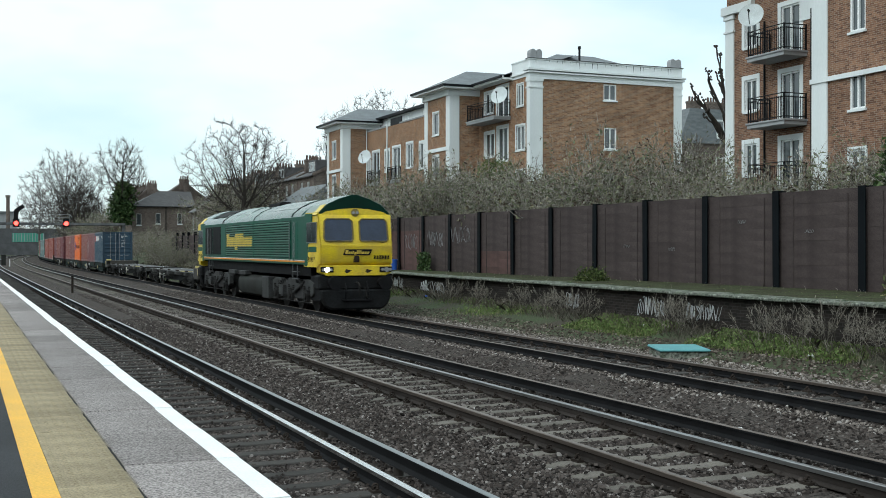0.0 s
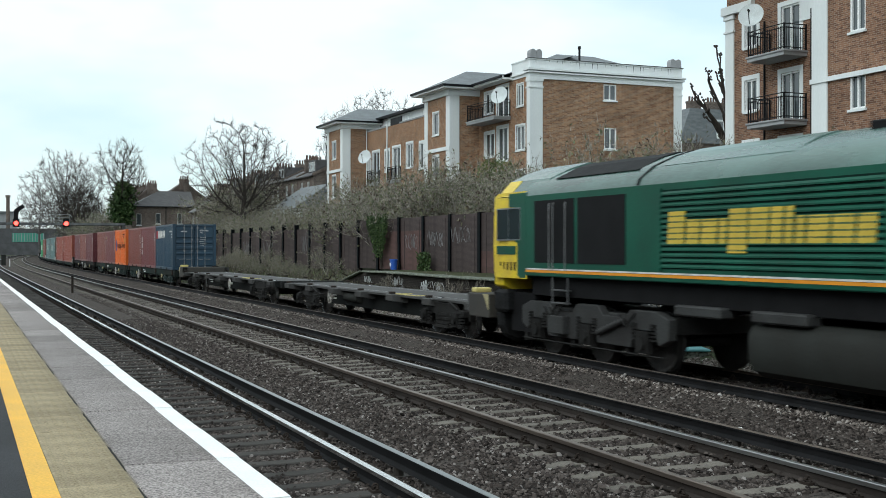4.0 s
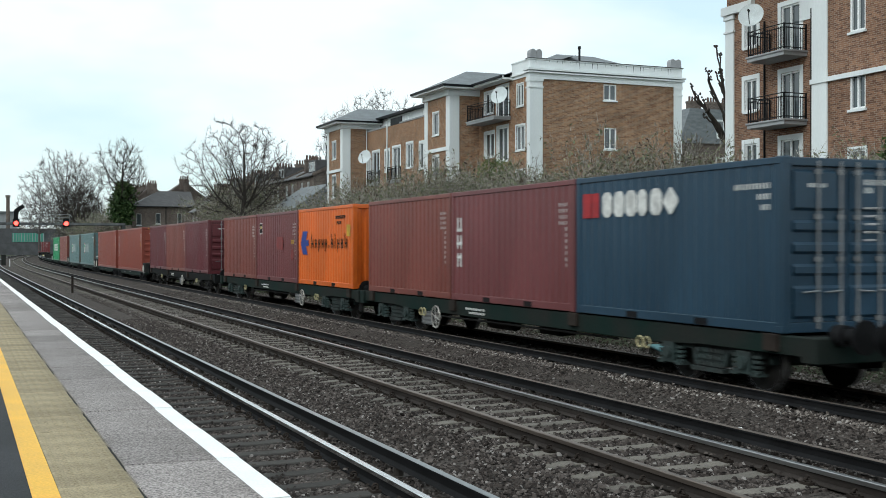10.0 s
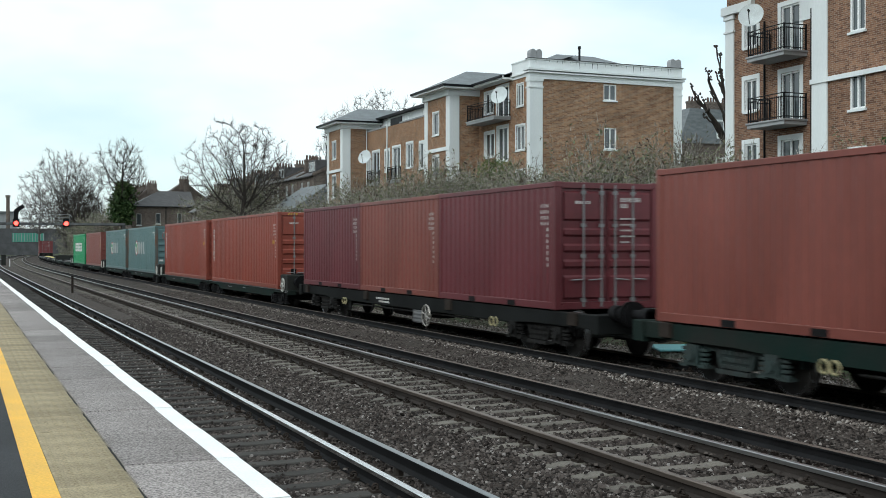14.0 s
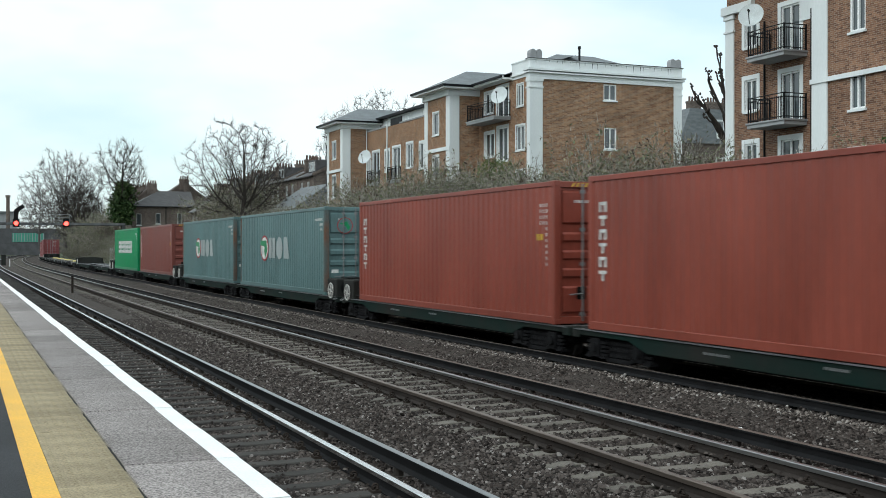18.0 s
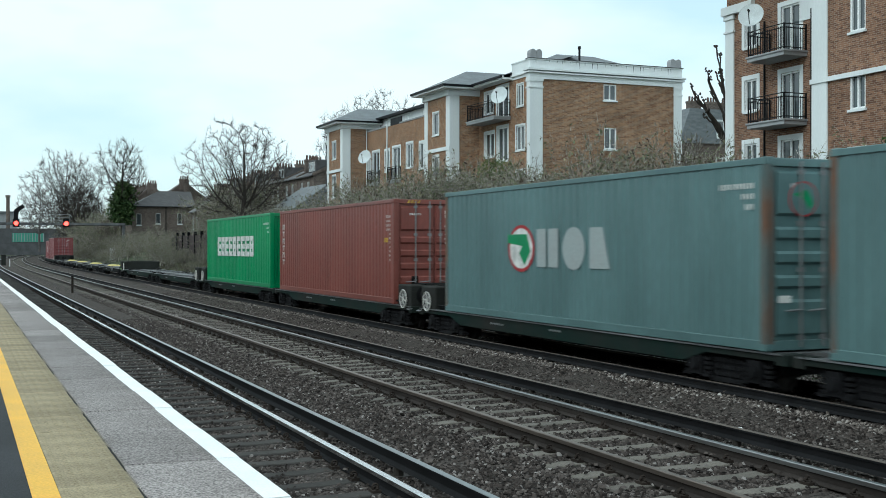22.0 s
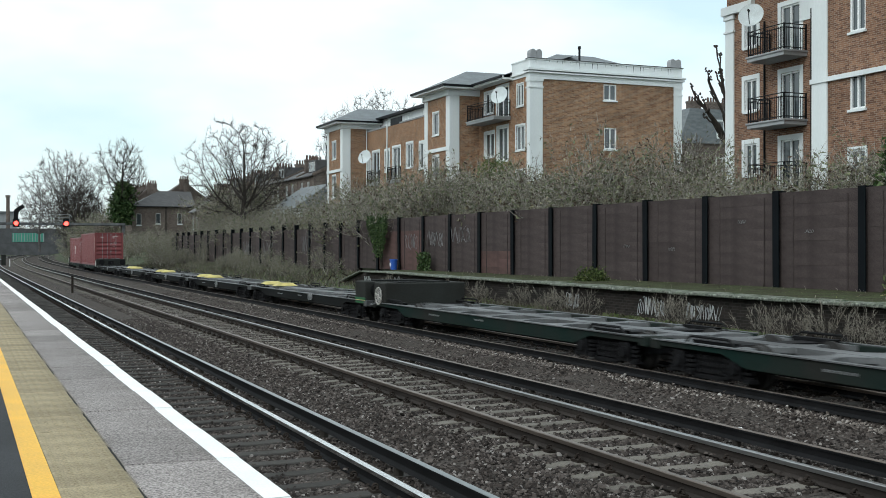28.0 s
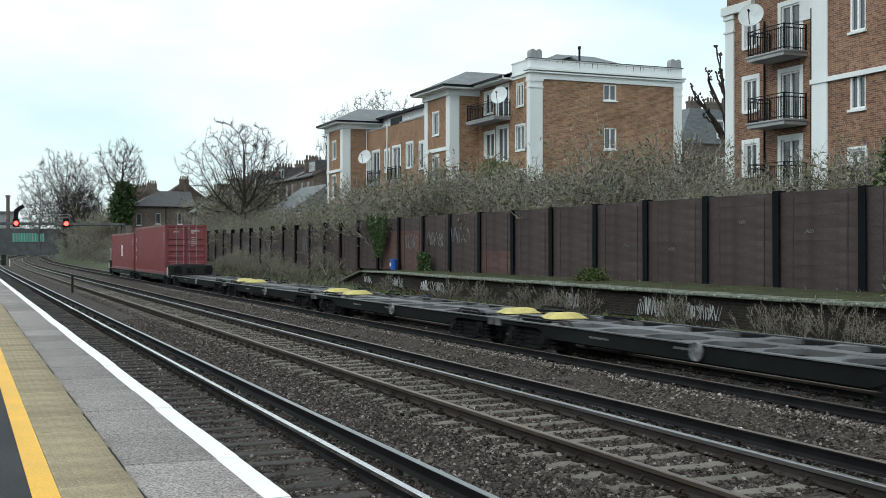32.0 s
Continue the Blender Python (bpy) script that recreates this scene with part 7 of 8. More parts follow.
def end_house():
    """The house that closes the terrace; its slate slope looks along the line."""
    b = thing("end_terrace_house", "brown brick end house with a long grey slate roof", "house", at=(23.7, 176.0, 1.4))
    ops = [(0.6, 1.3, 4.2, 5.9), (3.4, 4.1, 4.4, 6.0), (6.6, 7.3, 4.4, 6.0)]
    part("wall", wall_with(ops, 0, 9.2, 0, 7.1, 0.3), "brick_dark", b, "brown brick end wall")
    for p in ops:
        add_window(b, pose(0, 0, 0), *p, 1, 0.0, frame_of="old_frame")
    part("body", Shape().box(0, 9.2, 0.3, 7.4, 0, 7.1), "brick_dark", b)
    # slope to the camera, hipped down at the line side
    part("roof_slope", Shape().add([(-0.35, -0.35, 6.95), (9.3, -0.35, 6.95), (9.3, 3.8, 9.5), (4.4, 3.8, 9.5), (-0.35, 7.7, 6.95), (9.3, 7.7, 6.95)],
         [(0, 1, 2, 3), (0, 3, 4), (3, 2, 5, 4), (0, 4, 5, 1), (1, 5, 2)]), "slate_dark", b, "worn grey-brown slate slope")
    part("gutter", Shape().box(-0.4, 9.3, -0.45, -0.33, 6.9, 7.02), "iron", b, "dark eaves gutter")
    part("rain_pipe", Shape().cyl((4.9, -0.08, 4.6), 0.06, 4.6, "z", 8), "iron", b)
    chimney(b, 8.6, 4.6, 11.0, 4, "y")


end_house()
for k in range(5):
    terrace_house(24.0 + bend(184 + k * 6.2) * 0.5, 184 + k * 6.2, 6.0, 6.4, 9.2, 11.6, stacks=2 if k % 2 else 1, dormer=k % 3 == 1, seed=k)
for k in range(9):
    terrace_house(34.0, 116 + k * 6.3, 6.1, 8.0, 9.8, 11.6, base=3.0, stacks=2 if k % 2 else 1, dormer=k % 2 == 0, ext=False, seed=20 + k,
                  label="tall soot-stained terraced house with roof dormers")

terrace_house(28.9, 181.0, 6.0, 6.6, 9.8, 12.2, base=2.6, stacks=1, ext=False, seed=61, label="tall brown brick house with a steep gable and chimney pots")
terrace_house(31.5, 150.0, 6.0, 6.4, 7.6, 9.4, base=2.6, stacks=1, ext=False, seed=62, wall="brick_red", label="dark red brick house half hidden by trees")
for k in range(2):
    terrace_house(26.0 + k * 1.5, 136.0 - k * 7.5, 5.8, 6.0, 6.6, 8.6, stacks=1, dormer=k == 1, ext=False, seed=40 + k,
                  label="reddish old brick house among the scrub", wall="brick_dark")


def slate_cottage():
    """The low pale-roofed house among the shrubs."""
    b = thing("cottage", "low house with pale grey slate roof and white wall", "house", at=(28.6, 103.0, 2.6))
    part("wall", Shape().box(0, 6, 0, 9, 0, 3.4), "render_white", b, "white rendered wall")
    part("roof", Shape().prism([(-0.4, 3.2), (6.4, 3.2), (3.0, 5.6)], -0.3, 9.3), "slate", b, "pale grey slate roof")
    f = facade(0, 9)
    for u in (1.0, 3.6, 6.4):
        add_window(b, f @ Matrix.Translation((0, -0.16, 0)), u, u + 1.1, 1.4, 2.8, 2, 0, True)


slate_cottage()


def mansard_house():
    b = thing("mansard_house", "dark slate-clad house with a white window and chimney pots", "house", at=(65.0, 95.0, 3.5))
    part("wall", Shape().box(0, 14, 0, 10, 0, 9.0), "brick_dark", b)
    part("mansard_roof", Shape().prism([(-0.3, 9.0), (14.3, 9.0), (13.4, 12.4), (1.0, 12.4)], -0.2, 9.5), "slate", b, "steep grey slate mansard")
    add_window(b, pose(0, -0.25, 0), 4.2, 5.6, 9.6, 11.3, 2, 0.1)
    add_window(b, pose(0, -0.1, 0), 4.2, 5.6, 5.6, 7.6, 2, 0.1)
    for x in (2.0, 4.2, 6.0):
        chimney(b, x + 0.6, 1.5, 13.3, 4, "x", "brick_dark")


mansard_house()


# ---------------------------------------------------------------- trees, scrub and weeds
def limbs(seed, start, height, levels, spread, ratio=0.72, kids=(2, 3), r0=0.2, up=0.15, segs=3, wob=0.12, first=0.35, min_r=0.006):
    """Branches as straight pieces: lists of ends and radii for each level."""
    rng = np.random.default_rng(seed)
    out = [[] for _ in range(levels + 1)]

    def grow(p, d, length, r, lev):
        q = p
        for s in range(segs):
            d = d + rng.normal(0, wob, 3) + np.array([0, 0, up * 0.3])
            d = d / np.linalg.norm(d)
            e = q + d * length / segs
            ra, rb = r * (1 - 0.35 * s / segs), r * (1 - 0.35 * (s + 1) / segs)
            out[lev].append((q, e, max(ra, min_r), max(rb, min_r)))
            q = e
            if lev < levels and lev > 0 and s < segs - 1 and rng.random() < 0.55:
                a = d + rng.normal(0, spread, 3)
                grow(q, a / np.linalg.norm(a), length * ratio * 0.8, r * 0.5, lev + 1)
        if lev < levels:
            for _ in range(int(rng.integers(kids[0], kids[1] + 1))):
                a = d + rng.normal(0, spread, 3) + np.array([0, 0, up])
                grow(q, a / np.linalg.norm(a), length * ratio * rng.uniform(0.75, 1.15), r * 0.62, lev + 1)

    for p, d, lf in start:
        d = np.array(d, float)
        grow(np.array(p, float), d / np.linalg.norm(d), height * first * lf, r0, 0)
    return out


def sticks(name, pieces, material, n=3):
    """Tapered prisms for branch pieces, as one mesh."""
    P0 = np.array([p[0] for p in pieces])
    P1 = np.array([p[1] for p in pieces])
    R0, R1 = np.array([p[2] for p in pieces]), np.array([p[3] for p in pieces])
    D = P1 - P0
    D /= np.maximum(np.linalg.norm(D, axis=1, keepdims=True), 1e-6)
    U = np.cross(D, np.where(np.abs(D[:, 2:3]) < 0.9, [[0, 0, 1.0]], [[1.0, 0, 0]]))
    U /= np.linalg.norm(U, axis=1, keepdims=True)
    W = np.cross(D, U)
    k = len(pieces)
    V = np.zeros((k, 2 * n, 3))
    for i in range(n):
        a = 2 * math.pi * i / n
        o = U * math.cos(a) + W * math.sin(a)
        V[:, i], V[:, n + i] = P0 + o * R0[:, None], P1 + o * R1[:, None]
    F = np.array([[i, (i + 1) % n, n + (i + 1) % n, n + i] for i in range(n)])
    return heap(name, V.reshape(-1, 3), (F[None] + 2 * n * np.arange(k)[:, None, None]).reshape(-1, 4), material)


def fine_sticks(pieces, seed):
    """The thinnest twigs: one narrow tapering blade each."""
    r = np.random.default_rng(seed)
    P0, P1 = np.array([p[0] for p in pieces]), np.array([p[1] for p in pieces])
    W = np.cross(P1 - P0, r.normal(0, 1, P0.shape))
    W /= np.maximum(np.linalg.norm(W, axis=1, keepdims=True), 1e-6)
    W *= np.array([p[2] for p in pieces])[:, None] * 1.5
    return np.stack([P0 - W, P0 + W, P1 + (P1 - P0) * 0.12], 1).reshape(-1, 3)


def join_heaps(name, thick, fine, material, seed):
    """Thick pieces as prisms and thin ones as blades, in one mesh of triangles."""
    me = sticks(name, thick, material, 3)
    v = np.zeros(3 * len(me.vertices), np.float32)
    me.vertices.foreach_get("co", v)
    f = np.zeros(4 * len(me.polygons), np.int32)
    me.loops.foreach_get("vertex_index", f)
    bpy.data.meshes.remove(me)
    v, f = v.reshape(-1, 3), f.reshape(-1, 4)
    t = np.concatenate([f[:, [0, 1, 2]], f[:, [0, 2, 3]]])
    w = fine_sticks(fine, seed)
    return heap(name, np.concatenate([v, w]), np.concatenate([t, len(v) + np.arange(len(w)).reshape(-1, 3)]), material)


def leaf_heap(name, centres, size, material, seed, long=1.6):
    """Small bent leaves, each two triangles' worth of a quad."""
    r = np.random.default_rng(seed)
    c = np.asarray(centres)
    k = len(c)
    a = r.normal(0, 1, (k, 3))
    a /= np.linalg.norm(a, axis=1, keepdims=True)
    b = np.cross(a, r.normal(0, 1, (k, 3)))
    b /= np.linalg.norm(b, axis=1, keepdims=True)
    s = (size * (0.6 + 0.8 * r.random(k)))[:, None]
    V = np.stack([c - a * s * long, c + b * s * 0.6, c + a * s * long, c - b * s * 0.6], 1).reshape(-1, 3)
    return heap(name, V, np.arange(4 * k).reshape(-1, 4), material)


def bare_tree(x, y, z, height, seed, levels, spread, label, r0, min_r):
    """A young tree with pale stems."""
    t = thing("tree", label, "tree", at=(x, y, z), group="bare trees")
    lev = limbs(seed, [((0, 0, 0), (0, 0, 1), 1.0)], height, levels, spread, 0.74, (2, 3), r0, 0.18, 3, 0.1, 0.3, min_r)
    kz = height / np.percentile(np.array([p[1] for p in sum(lev[2:], [])])[:, 2], 99.5)
    lift = np.array([1.0, 1.0, kz])
    lev = [[(np.array(a) * lift, np.array(b) * lift, ra, rb) for a, b, ra, rb in q] for q in lev]
    part("trunk", sticks("trunk", lev[0] + lev[1] + lev[2], "bark_pale", 7), None, t, "pale tapered trunk and limbs")
    part("crown", join_heaps("crown", sum(lev[3:-1], []), lev[-1], "bark_pale", seed), None, t, "leafless twiggy crown")
    return t


def colonise(points, trunk, step, kill, reach, seed, rounds=150):
    """Branches that grow towards scattered points: positions and the parent of each."""
    r = np.random.default_rng(seed)
    pos, par, kids = [np.array(p, float) for p in trunk], [max(0, i - 1) for i in range(len(trunk))], [1] * len(trunk)
    best, near = np.full(len(points), 1e9), np.zeros(len(points), int)
    fresh = list(range(len(pos)))
    for _ in range(rounds):
        for i in fresh:
            d = np.linalg.norm(points - pos[i], axis=1)
            m = d < best
            best[m], near[m] = d[m], i
        left = best > kill
        points, best, near = points[left], best[left], near[left]
        m = best < reach
        if not m.any():
            break
        fresh = []
        for i in np.unique(near[m]):
            if kids[i] > 4:
                best[near == i] = 1e9
                continue
            d = points[m & (near == i)] - pos[i]
            d = (d / np.linalg.norm(d, axis=1, keepdims=True)).sum(0) + r.normal(0, 0.12, 3)
            pos.append(pos[i] + step * d / max(np.linalg.norm(d), 1e-6))
            par.append(int(i))
            kids.append(0)
            kids[i] += 1
            fresh.append(len(pos) - 1)
        if not fresh:
            break
    return np.array(pos), np.array(par)


def crown_tree(x, y, z, height, wide, fork, seed, label, n=1100, step=0.42, tip=0.012, twigs=3, twig=0.7, squash=1.0, core=0.5, pale=False, ivy=0.0, flare=1.0, power=2.15):
    """A bare tree whose limbs fork at a given height and fill a rounded crown."""
    t = thing("tree", label, "tree", at=(x, y, z), group="bare trees")
    r = np.random.default_rng(seed)
    a = r.normal(0, 1, (n * 3, 3))
    a /= np.linalg.norm(a, axis=1, keepdims=True)
    a *= (core + (1 - core) * r.random((n * 3, 1))) ** 0.5
    lumps = 1 + 0.13 * np.sin(3 * np.arctan2(a[:, 1], a[:, 0]) + seed) + 0.1 * np.sin(5 * a[:, 2] + 2 * a[:, 0] * 3 + seed)
    a *= lumps[:, None]
    a = a[a[:, 2] > -0.75][:n]
    hz = (height - fork) / 2
    w = (wide / 2) * (1 - (1 - flare) * np.clip(0.5 - 0.5 * a[:, 2], 0, 1))
    pts = np.stack([a[:, 0] * w, a[:, 1] * w * squash, fork + hz * (1 + a[:, 2])], 1)
    trunk = [(0.05 * math.sin(k), 0.04 * math.cos(2 * k), k * step) for k in range(int(fork / step) + 1)]
    pos, par = colonise(pts, trunk, step, step * 1.1, wide, seed)
    rad = np.zeros(len(pos))
    acc = np.zeros(len(pos))
    for i in range(len(pos) - 1, 0, -1):
        rad[i] = max(tip, acc[i] ** (1 / power))
        acc[par[i]] += rad[i] ** power
    rad[0] = max(tip, acc[0] ** (1 / power)) * 1.15
    pieces = [(pos[par[i]], pos[i], rad[par[i]] if rad[par[i]] < rad[i] * 1.9 else rad[i] * 1.2, rad[i]) for i in range(1, len(pos))]
    big = [p for p in pieces if p[3] > 0.05]
    thin = [p for p in pieces if p[3] <= 0.05]
    part("trunk", sticks("trunk", big, "bark_hazed" if pale else "bark", 6), None, t, "dark tapered trunk and limbs")
    fine = []
    mid = np.array([0, 0, fork * 0.8])
    for p0, p1, ra, rb in thin:
        if rb > 0.03:
            continue
        for _ in range(twigs):
            out = (p1 - mid) / np.linalg.norm(p1 - mid)
            d = (p1 - p0) / step + 0.5 * out + r.normal(0, 0.5, 3)
            q = p0 + (p1 - p0) * r.random()
            e = q + d / np.linalg.norm(d) * twig * r.uniform(0.4, 1.1)
            fine.append((q, e, tip * 0.7, tip * 0.3))
    part("crown", join_heaps("crown", thin, fine, "bark_hazed" if pale else "bark", seed), None, t, "leafless twiggy crown")
    if ivy:
        k = 4200
        h = (0.22 + (ivy - 0.22) * r.random(k)) * height
        a = r.random(k) * 6.28
        q = np.sqrt(r.random(k)) * height * 0.13 * np.clip(np.sin((h / height - 0.1) / (ivy - 0.05) * 3.0), 0.2, 1) * (0.8 + 0.3 * np.sin(3 * a + h)) * (1 + 0.16 * r.normal(0, 1, k))
        part("ivy", leaf_heap("ivy", np.stack([q * np.cos(a), q * np.sin(a), h], 1), 0.2, "ivy", seed), None, t, "dark green ivy on the trunk")
    return t


crown_tree(25.2, 110, 2.4, 12.0, 11.6, 1.6, 12, "bare winter tree forking low into a wide fine-twigged crown", n=2000, step=0.32, tip=0.0115, twigs=4, twig=0.7, core=0.05, flare=0.9, power=2.0)
crown_tree(22.2, 175.4, 2.2, 15.7, 9.3, 5.2, 23, "bare winter tree with dark ivy round its trunk", n=1200, step=0.46, tip=0.02, twigs=5, twig=1.2, core=0.05, ivy=0.62, flare=0.55)
crown_tree(18.7, 232, 1.5, 19.2, 15.0, 3.0, 31, "tall broad bare tree with dense fine twigs", n=2200, step=0.48, tip=0.018, twigs=8, twig=1.1, core=0.0, pale=True)
crown_tree(21.6, 240, 1.5, 14.5, 10.5, 2.0, 33, "bare thicket tree near the bridge", n=1300, step=0.5, tip=0.018, twigs=8, twig=1.2, core=0.0, pale=True)
crown_tree(20.4, 224, 1.5, 11.5, 9.0, 1.5, 34, "dark bare thicket tree near the bridge", n=1400, step=0.45, tip=0.02, twigs=12, twig=1.1, core=0.0)
crown_tree(14.6, 242, 1.5, 12.0, 9.0, 2.5, 35, "pale bare tree beyond the gantry", n=1300, step=0.5, tip=0.016, twigs=7, twig=1.1, core=0.0, pale=True)
for k, (tx, ty, th) in enumerate(((45.5, 143.6, 17.0), (48.0, 142.4, 18.8), (50.6, 141.4, 19.2), (53.4, 140.5, 18.0))):
    crown_tree(tx, ty, 3.4, th, 7.0, 4.0, 51 + k, "upright bare tree behind the flats", n=1000, step=0.5, tip=0.013, twigs=8, twig=0.9, core=0.0, pale=True, flare=0.7)
bare_tree(38.6, 56.0, 2.8, 6.2, 63, 4, 0.35, "pale-stemmed bare young tree", 0.16, 0.02)


def pollard():
    """Lopped limbs that end in knuckles."""
    t = thing("pollarded_tree", "pollarded tree with knobbly lopped branches beside the flats", "tree", at=(38.3, 51.2, 2.8))
    part("trunk", Shape().tube([(0, 0, 0), (0.1, 0, 2.5), (0.05, 0, 4.2), (-0.1, 0, 5.6)], 0.3, 8), "bark", t, "stout trunk")
    r = random.Random(4)
    for dx, dz, n in ((-1.2, 6.1, 4), (-1.75, 5.0, 4), (-2.35, 3.9, 4), (-0.6, 5.3, 3), (-1.5, 2.6, 3)):
        k0 = Vector((-0.05, 0, 4.6))
        k1 = Vector((dx * 0.4, r.uniform(-0.3, 0.3), 4.4 + dz * 0.42))
        k2 = Vector((dx * 0.8, r.uniform(-0.4, 0.4), 4.2 + dz * 0.78))
        s = Shape().tube([k0, k1], 0.12, 6).tube([k1, k2], 0.08, 6)
        for j in range(n):
            b = k1.lerp(k2, 0.45 + 0.55 * j / (n - 1))
            e = b + Vector((dx * r.uniform(0.05, 0.3), r.uniform(-0.3, 0.3), dz * r.uniform(0.08, 0.2)))
            s.tube([b, b.lerp(e, 0.5) + Vector((-0.06, 0, -0.03)), e], 0.045, 5)
            for q in range(4):
                c = e + Vector((r.uniform(-0.13, 0.13), r.uniform(-0.1, 0.1), r.uniform(-0.1, 0.1)))
                s.tube([c, c + Vector((r.uniform(-0.12, 0.08), r.uniform(-0.1, 0.1), r.uniform(-0.02, 0.14)))], 0.05, 5)
        part("limb", s, "bark", t, "knobbly lopped limb")


pollard()


def shrub_meshes(seed, height):
    """Dense scrub: many stems that fork into fine twigs, with a few leaves left on."""
    r = np.random.default_rng(seed)
    start = []
    for k in range(10):
        a, q = r.random() * 6.28, r.random() * 0.9
        start.append(((q * math.cos(a), q * math.sin(a), 0), (0.5 * math.cos(a) * q, 0.5 * math.sin(a) * q, 1.0), r.uniform(0.7, 1.15)))
    lev = limbs(seed, start, height, 4, 0.5, 0.74, (2, 3), 0.03, 0.14, 3, 0.18, 0.34, 0.007)
    pieces = sum(lev, [])
    tips = np.array([p[1] for p in sum(lev[2:], [])])
    pick = tips[r.random(len(tips)) < 0.22] + r.normal(0, 0.05, (1, 3))
    return join_heaps("twig_mass", sum(lev[:3], []), sum(lev[3:], []), "twig", seed), leaf_heap("leaves", pick, 0.048, "scrub_leaf", seed)


SHRUBS = [shrub_meshes(100 + k, 4.2) for k in range(5)]


def shrub(x, y, z, s, k, turn, label="dense brown leafless scrub behind the fence"):
    t = thing("shrub", label, "shrub", group="railside scrub")
    tw, lv = SHRUBS[k % len(SHRUBS)]
    part("twig_mass", tw, None, t)
    tagged(part("leaf_scatter", lv, None, t), "few olive-brown leaves", kind="stuff")
    t.matrix_basis = pose(x, y, z, 0, 0, turn) @ Matrix.Diagonal((s, s, s, 1))


rng_s = random.Random(77)
count = 0
for row, (sx, step) in enumerate(((23.1, 1.9), (25.8, 2.1), (28.0, 2.4))):
    y = 19.0 + row * 0.7
    while y < 128:
        hi = 1.0 + 0.16 * math.sin(y * 0.33) + 0.1 * math.sin(y * 0.9 + 1)
        s = hi * rng_s.uniform(0.85, 1.12) * float(np.interp(y, [30, 45, 55, 74, 90, 128], [0.86, 1.0, 1.16, 1.14, 0.84, 0.78]))
        xx = sx + (1.0 if row == 0 and y < 60 else 0.0) + rng_s.uniform(-0.5, 0.5) + bend(y)
        shrub(xx, y, ground_z(xx, y) - 0.1, s, count, rng_s.uniform(0, 360))
        y += step * rng_s.uniform(0.8, 1.2)
        count += 1
for k in range(20):
    y = rng_s.uniform(185, 280)
    xx = rng_s.uniform(17.5, 27.0) + bend(y)
    shrub(xx, y, ground_z(xx, y) - 0.1, rng_s.uniform(1.5, 2.3), k, rng_s.uniform(0, 360), "tall brown scrub near the bridge")
for k in range(30):
    y = 63 + k * 2.1 + rng_s.uniform(-0.8, 0.8)
    xx = rng_s.uniform(18.0, 20.3) + bend(y)
    shrub(xx, y, ground_z(xx, y) - 0.15, rng_s.uniform(0.2, 0.46), k, rng_s.uniform(0, 360), "low brown scrub in front of the fence")
for k in range(14):
    y = rng_s.uniform(445, 500)
    xx = rng_s.uniform(0.0, 70.0)
    shrub(xx, y, ground_z(xx, y) - 0.3, rng_s.uniform(2.9, 3.6), k, rng_s.uniform(0, 360), "hazy bare treetops beyond the bridge")
for k in range(26):
    y = rng_s.uniform(150, 265)
    xx = rng_s.uniform(15.6, 18.2) + bend(y)
    shrub(xx, y, ground_z(xx, y) - 0.15, rng_s.uniform(0.3, 0.7), k, rng_s.uniform(0, 360), "low dark brambles along the far cess")
for k, (xx, y, s) in enumerate(((25.6, 132, 1.7), (26.6, 128, 1.9), (27.4, 124, 1.85), (28.4, 121, 1.95), (27.2, 116, 1.6), (29.2, 117, 1.8))):
    shrub(xx + bend(y), y, ground_z(xx, y) - 0.1, s, k, 57 * k, "tall brown scrub before the old houses")
# bank beyond the fence's end
for k in range(34):
    y = rng_s.uniform(96, 215)
    xx = rng_s.uniform(18.0, 25.0) + bend(y)
    shrub(xx, y, ground_z(xx, y) - 0.1, rng_s.uniform(0.65, 1.1), k, rng_s.uniform(0, 360), "brown scrub on the railway bank")


def ivy_patch(name, pts, size, seed, label, at):
    t = thing(name, label, "ivy", at=at)
    part("leaves", leaf_heap("leaves", pts, size, "ivy", seed, 1.1), None, t)
    stems = [(np.array([0.0, 0, 0]), np.array([0, 0.2 * k - 0.3, 1.6]), 0.02, 0.008) for k in range(5)]
    part("stems", sticks("stems", stems, "bark", 4), None, t)


r_iv = np.random.default_rng(9)
k_iv = 2600
hv = 0.25 + 0.75 * r_iv.random(k_iv) ** 0.6
pts = np.stack([-0.12 - 0.25 * r_iv.random(k_iv) * hv, (r_iv.random(k_iv) - 0.5) * (0.3 + 3.0 * hv), 2.75 * hv + 0.15 * r_iv.normal(0, 1, k_iv)], 1)
ivy_patch("ivy", pts, 0.055, 9, "dark green ivy hanging down the fence", (20.95, 58.6, 1.0))
k_iv = 700
pts = np.stack([-0.1 - 0.2 * r_iv.random(k_iv), (r_iv.random(k_iv) - 0.5) * 1.5, 1.0 * r_iv.random(k_iv) ** 1.3], 1)
ivy_patch("ivy", pts, 0.06, 10, "low ivy at the foot of the fence", (20.9, 51.8, 1.0))


def green_bush(x, y, z, r, h, n, seed, label, material="ivy", size=0.05):
    q = np.random.default_rng(seed)
    a, u, w = q.random(n) * 6.28, q.random(n) ** 0.5, q.random(n)
    pts = np.stack([r * u * np.cos(a) * (1 - 0.5 * w), r * u * np.sin(a) * (1 - 0.5 * w), h * w + 0.1 * q.normal(0, 1, n)], 1)
    t = thing("bush", label, "bush", at=(x, y, z))
    part("leaves", leaf_heap("leaves", pts, size, material, seed), None, t)
    st = [(np.array([0.0, 0, 0]), np.array([r * 0.5 * math.cos(k), r * 0.5 * math.sin(k), h * 0.8]), 0.02, 0.006) for k in range(9)]
    part("stems", sticks("stems", st, "twig", 4), None, t)


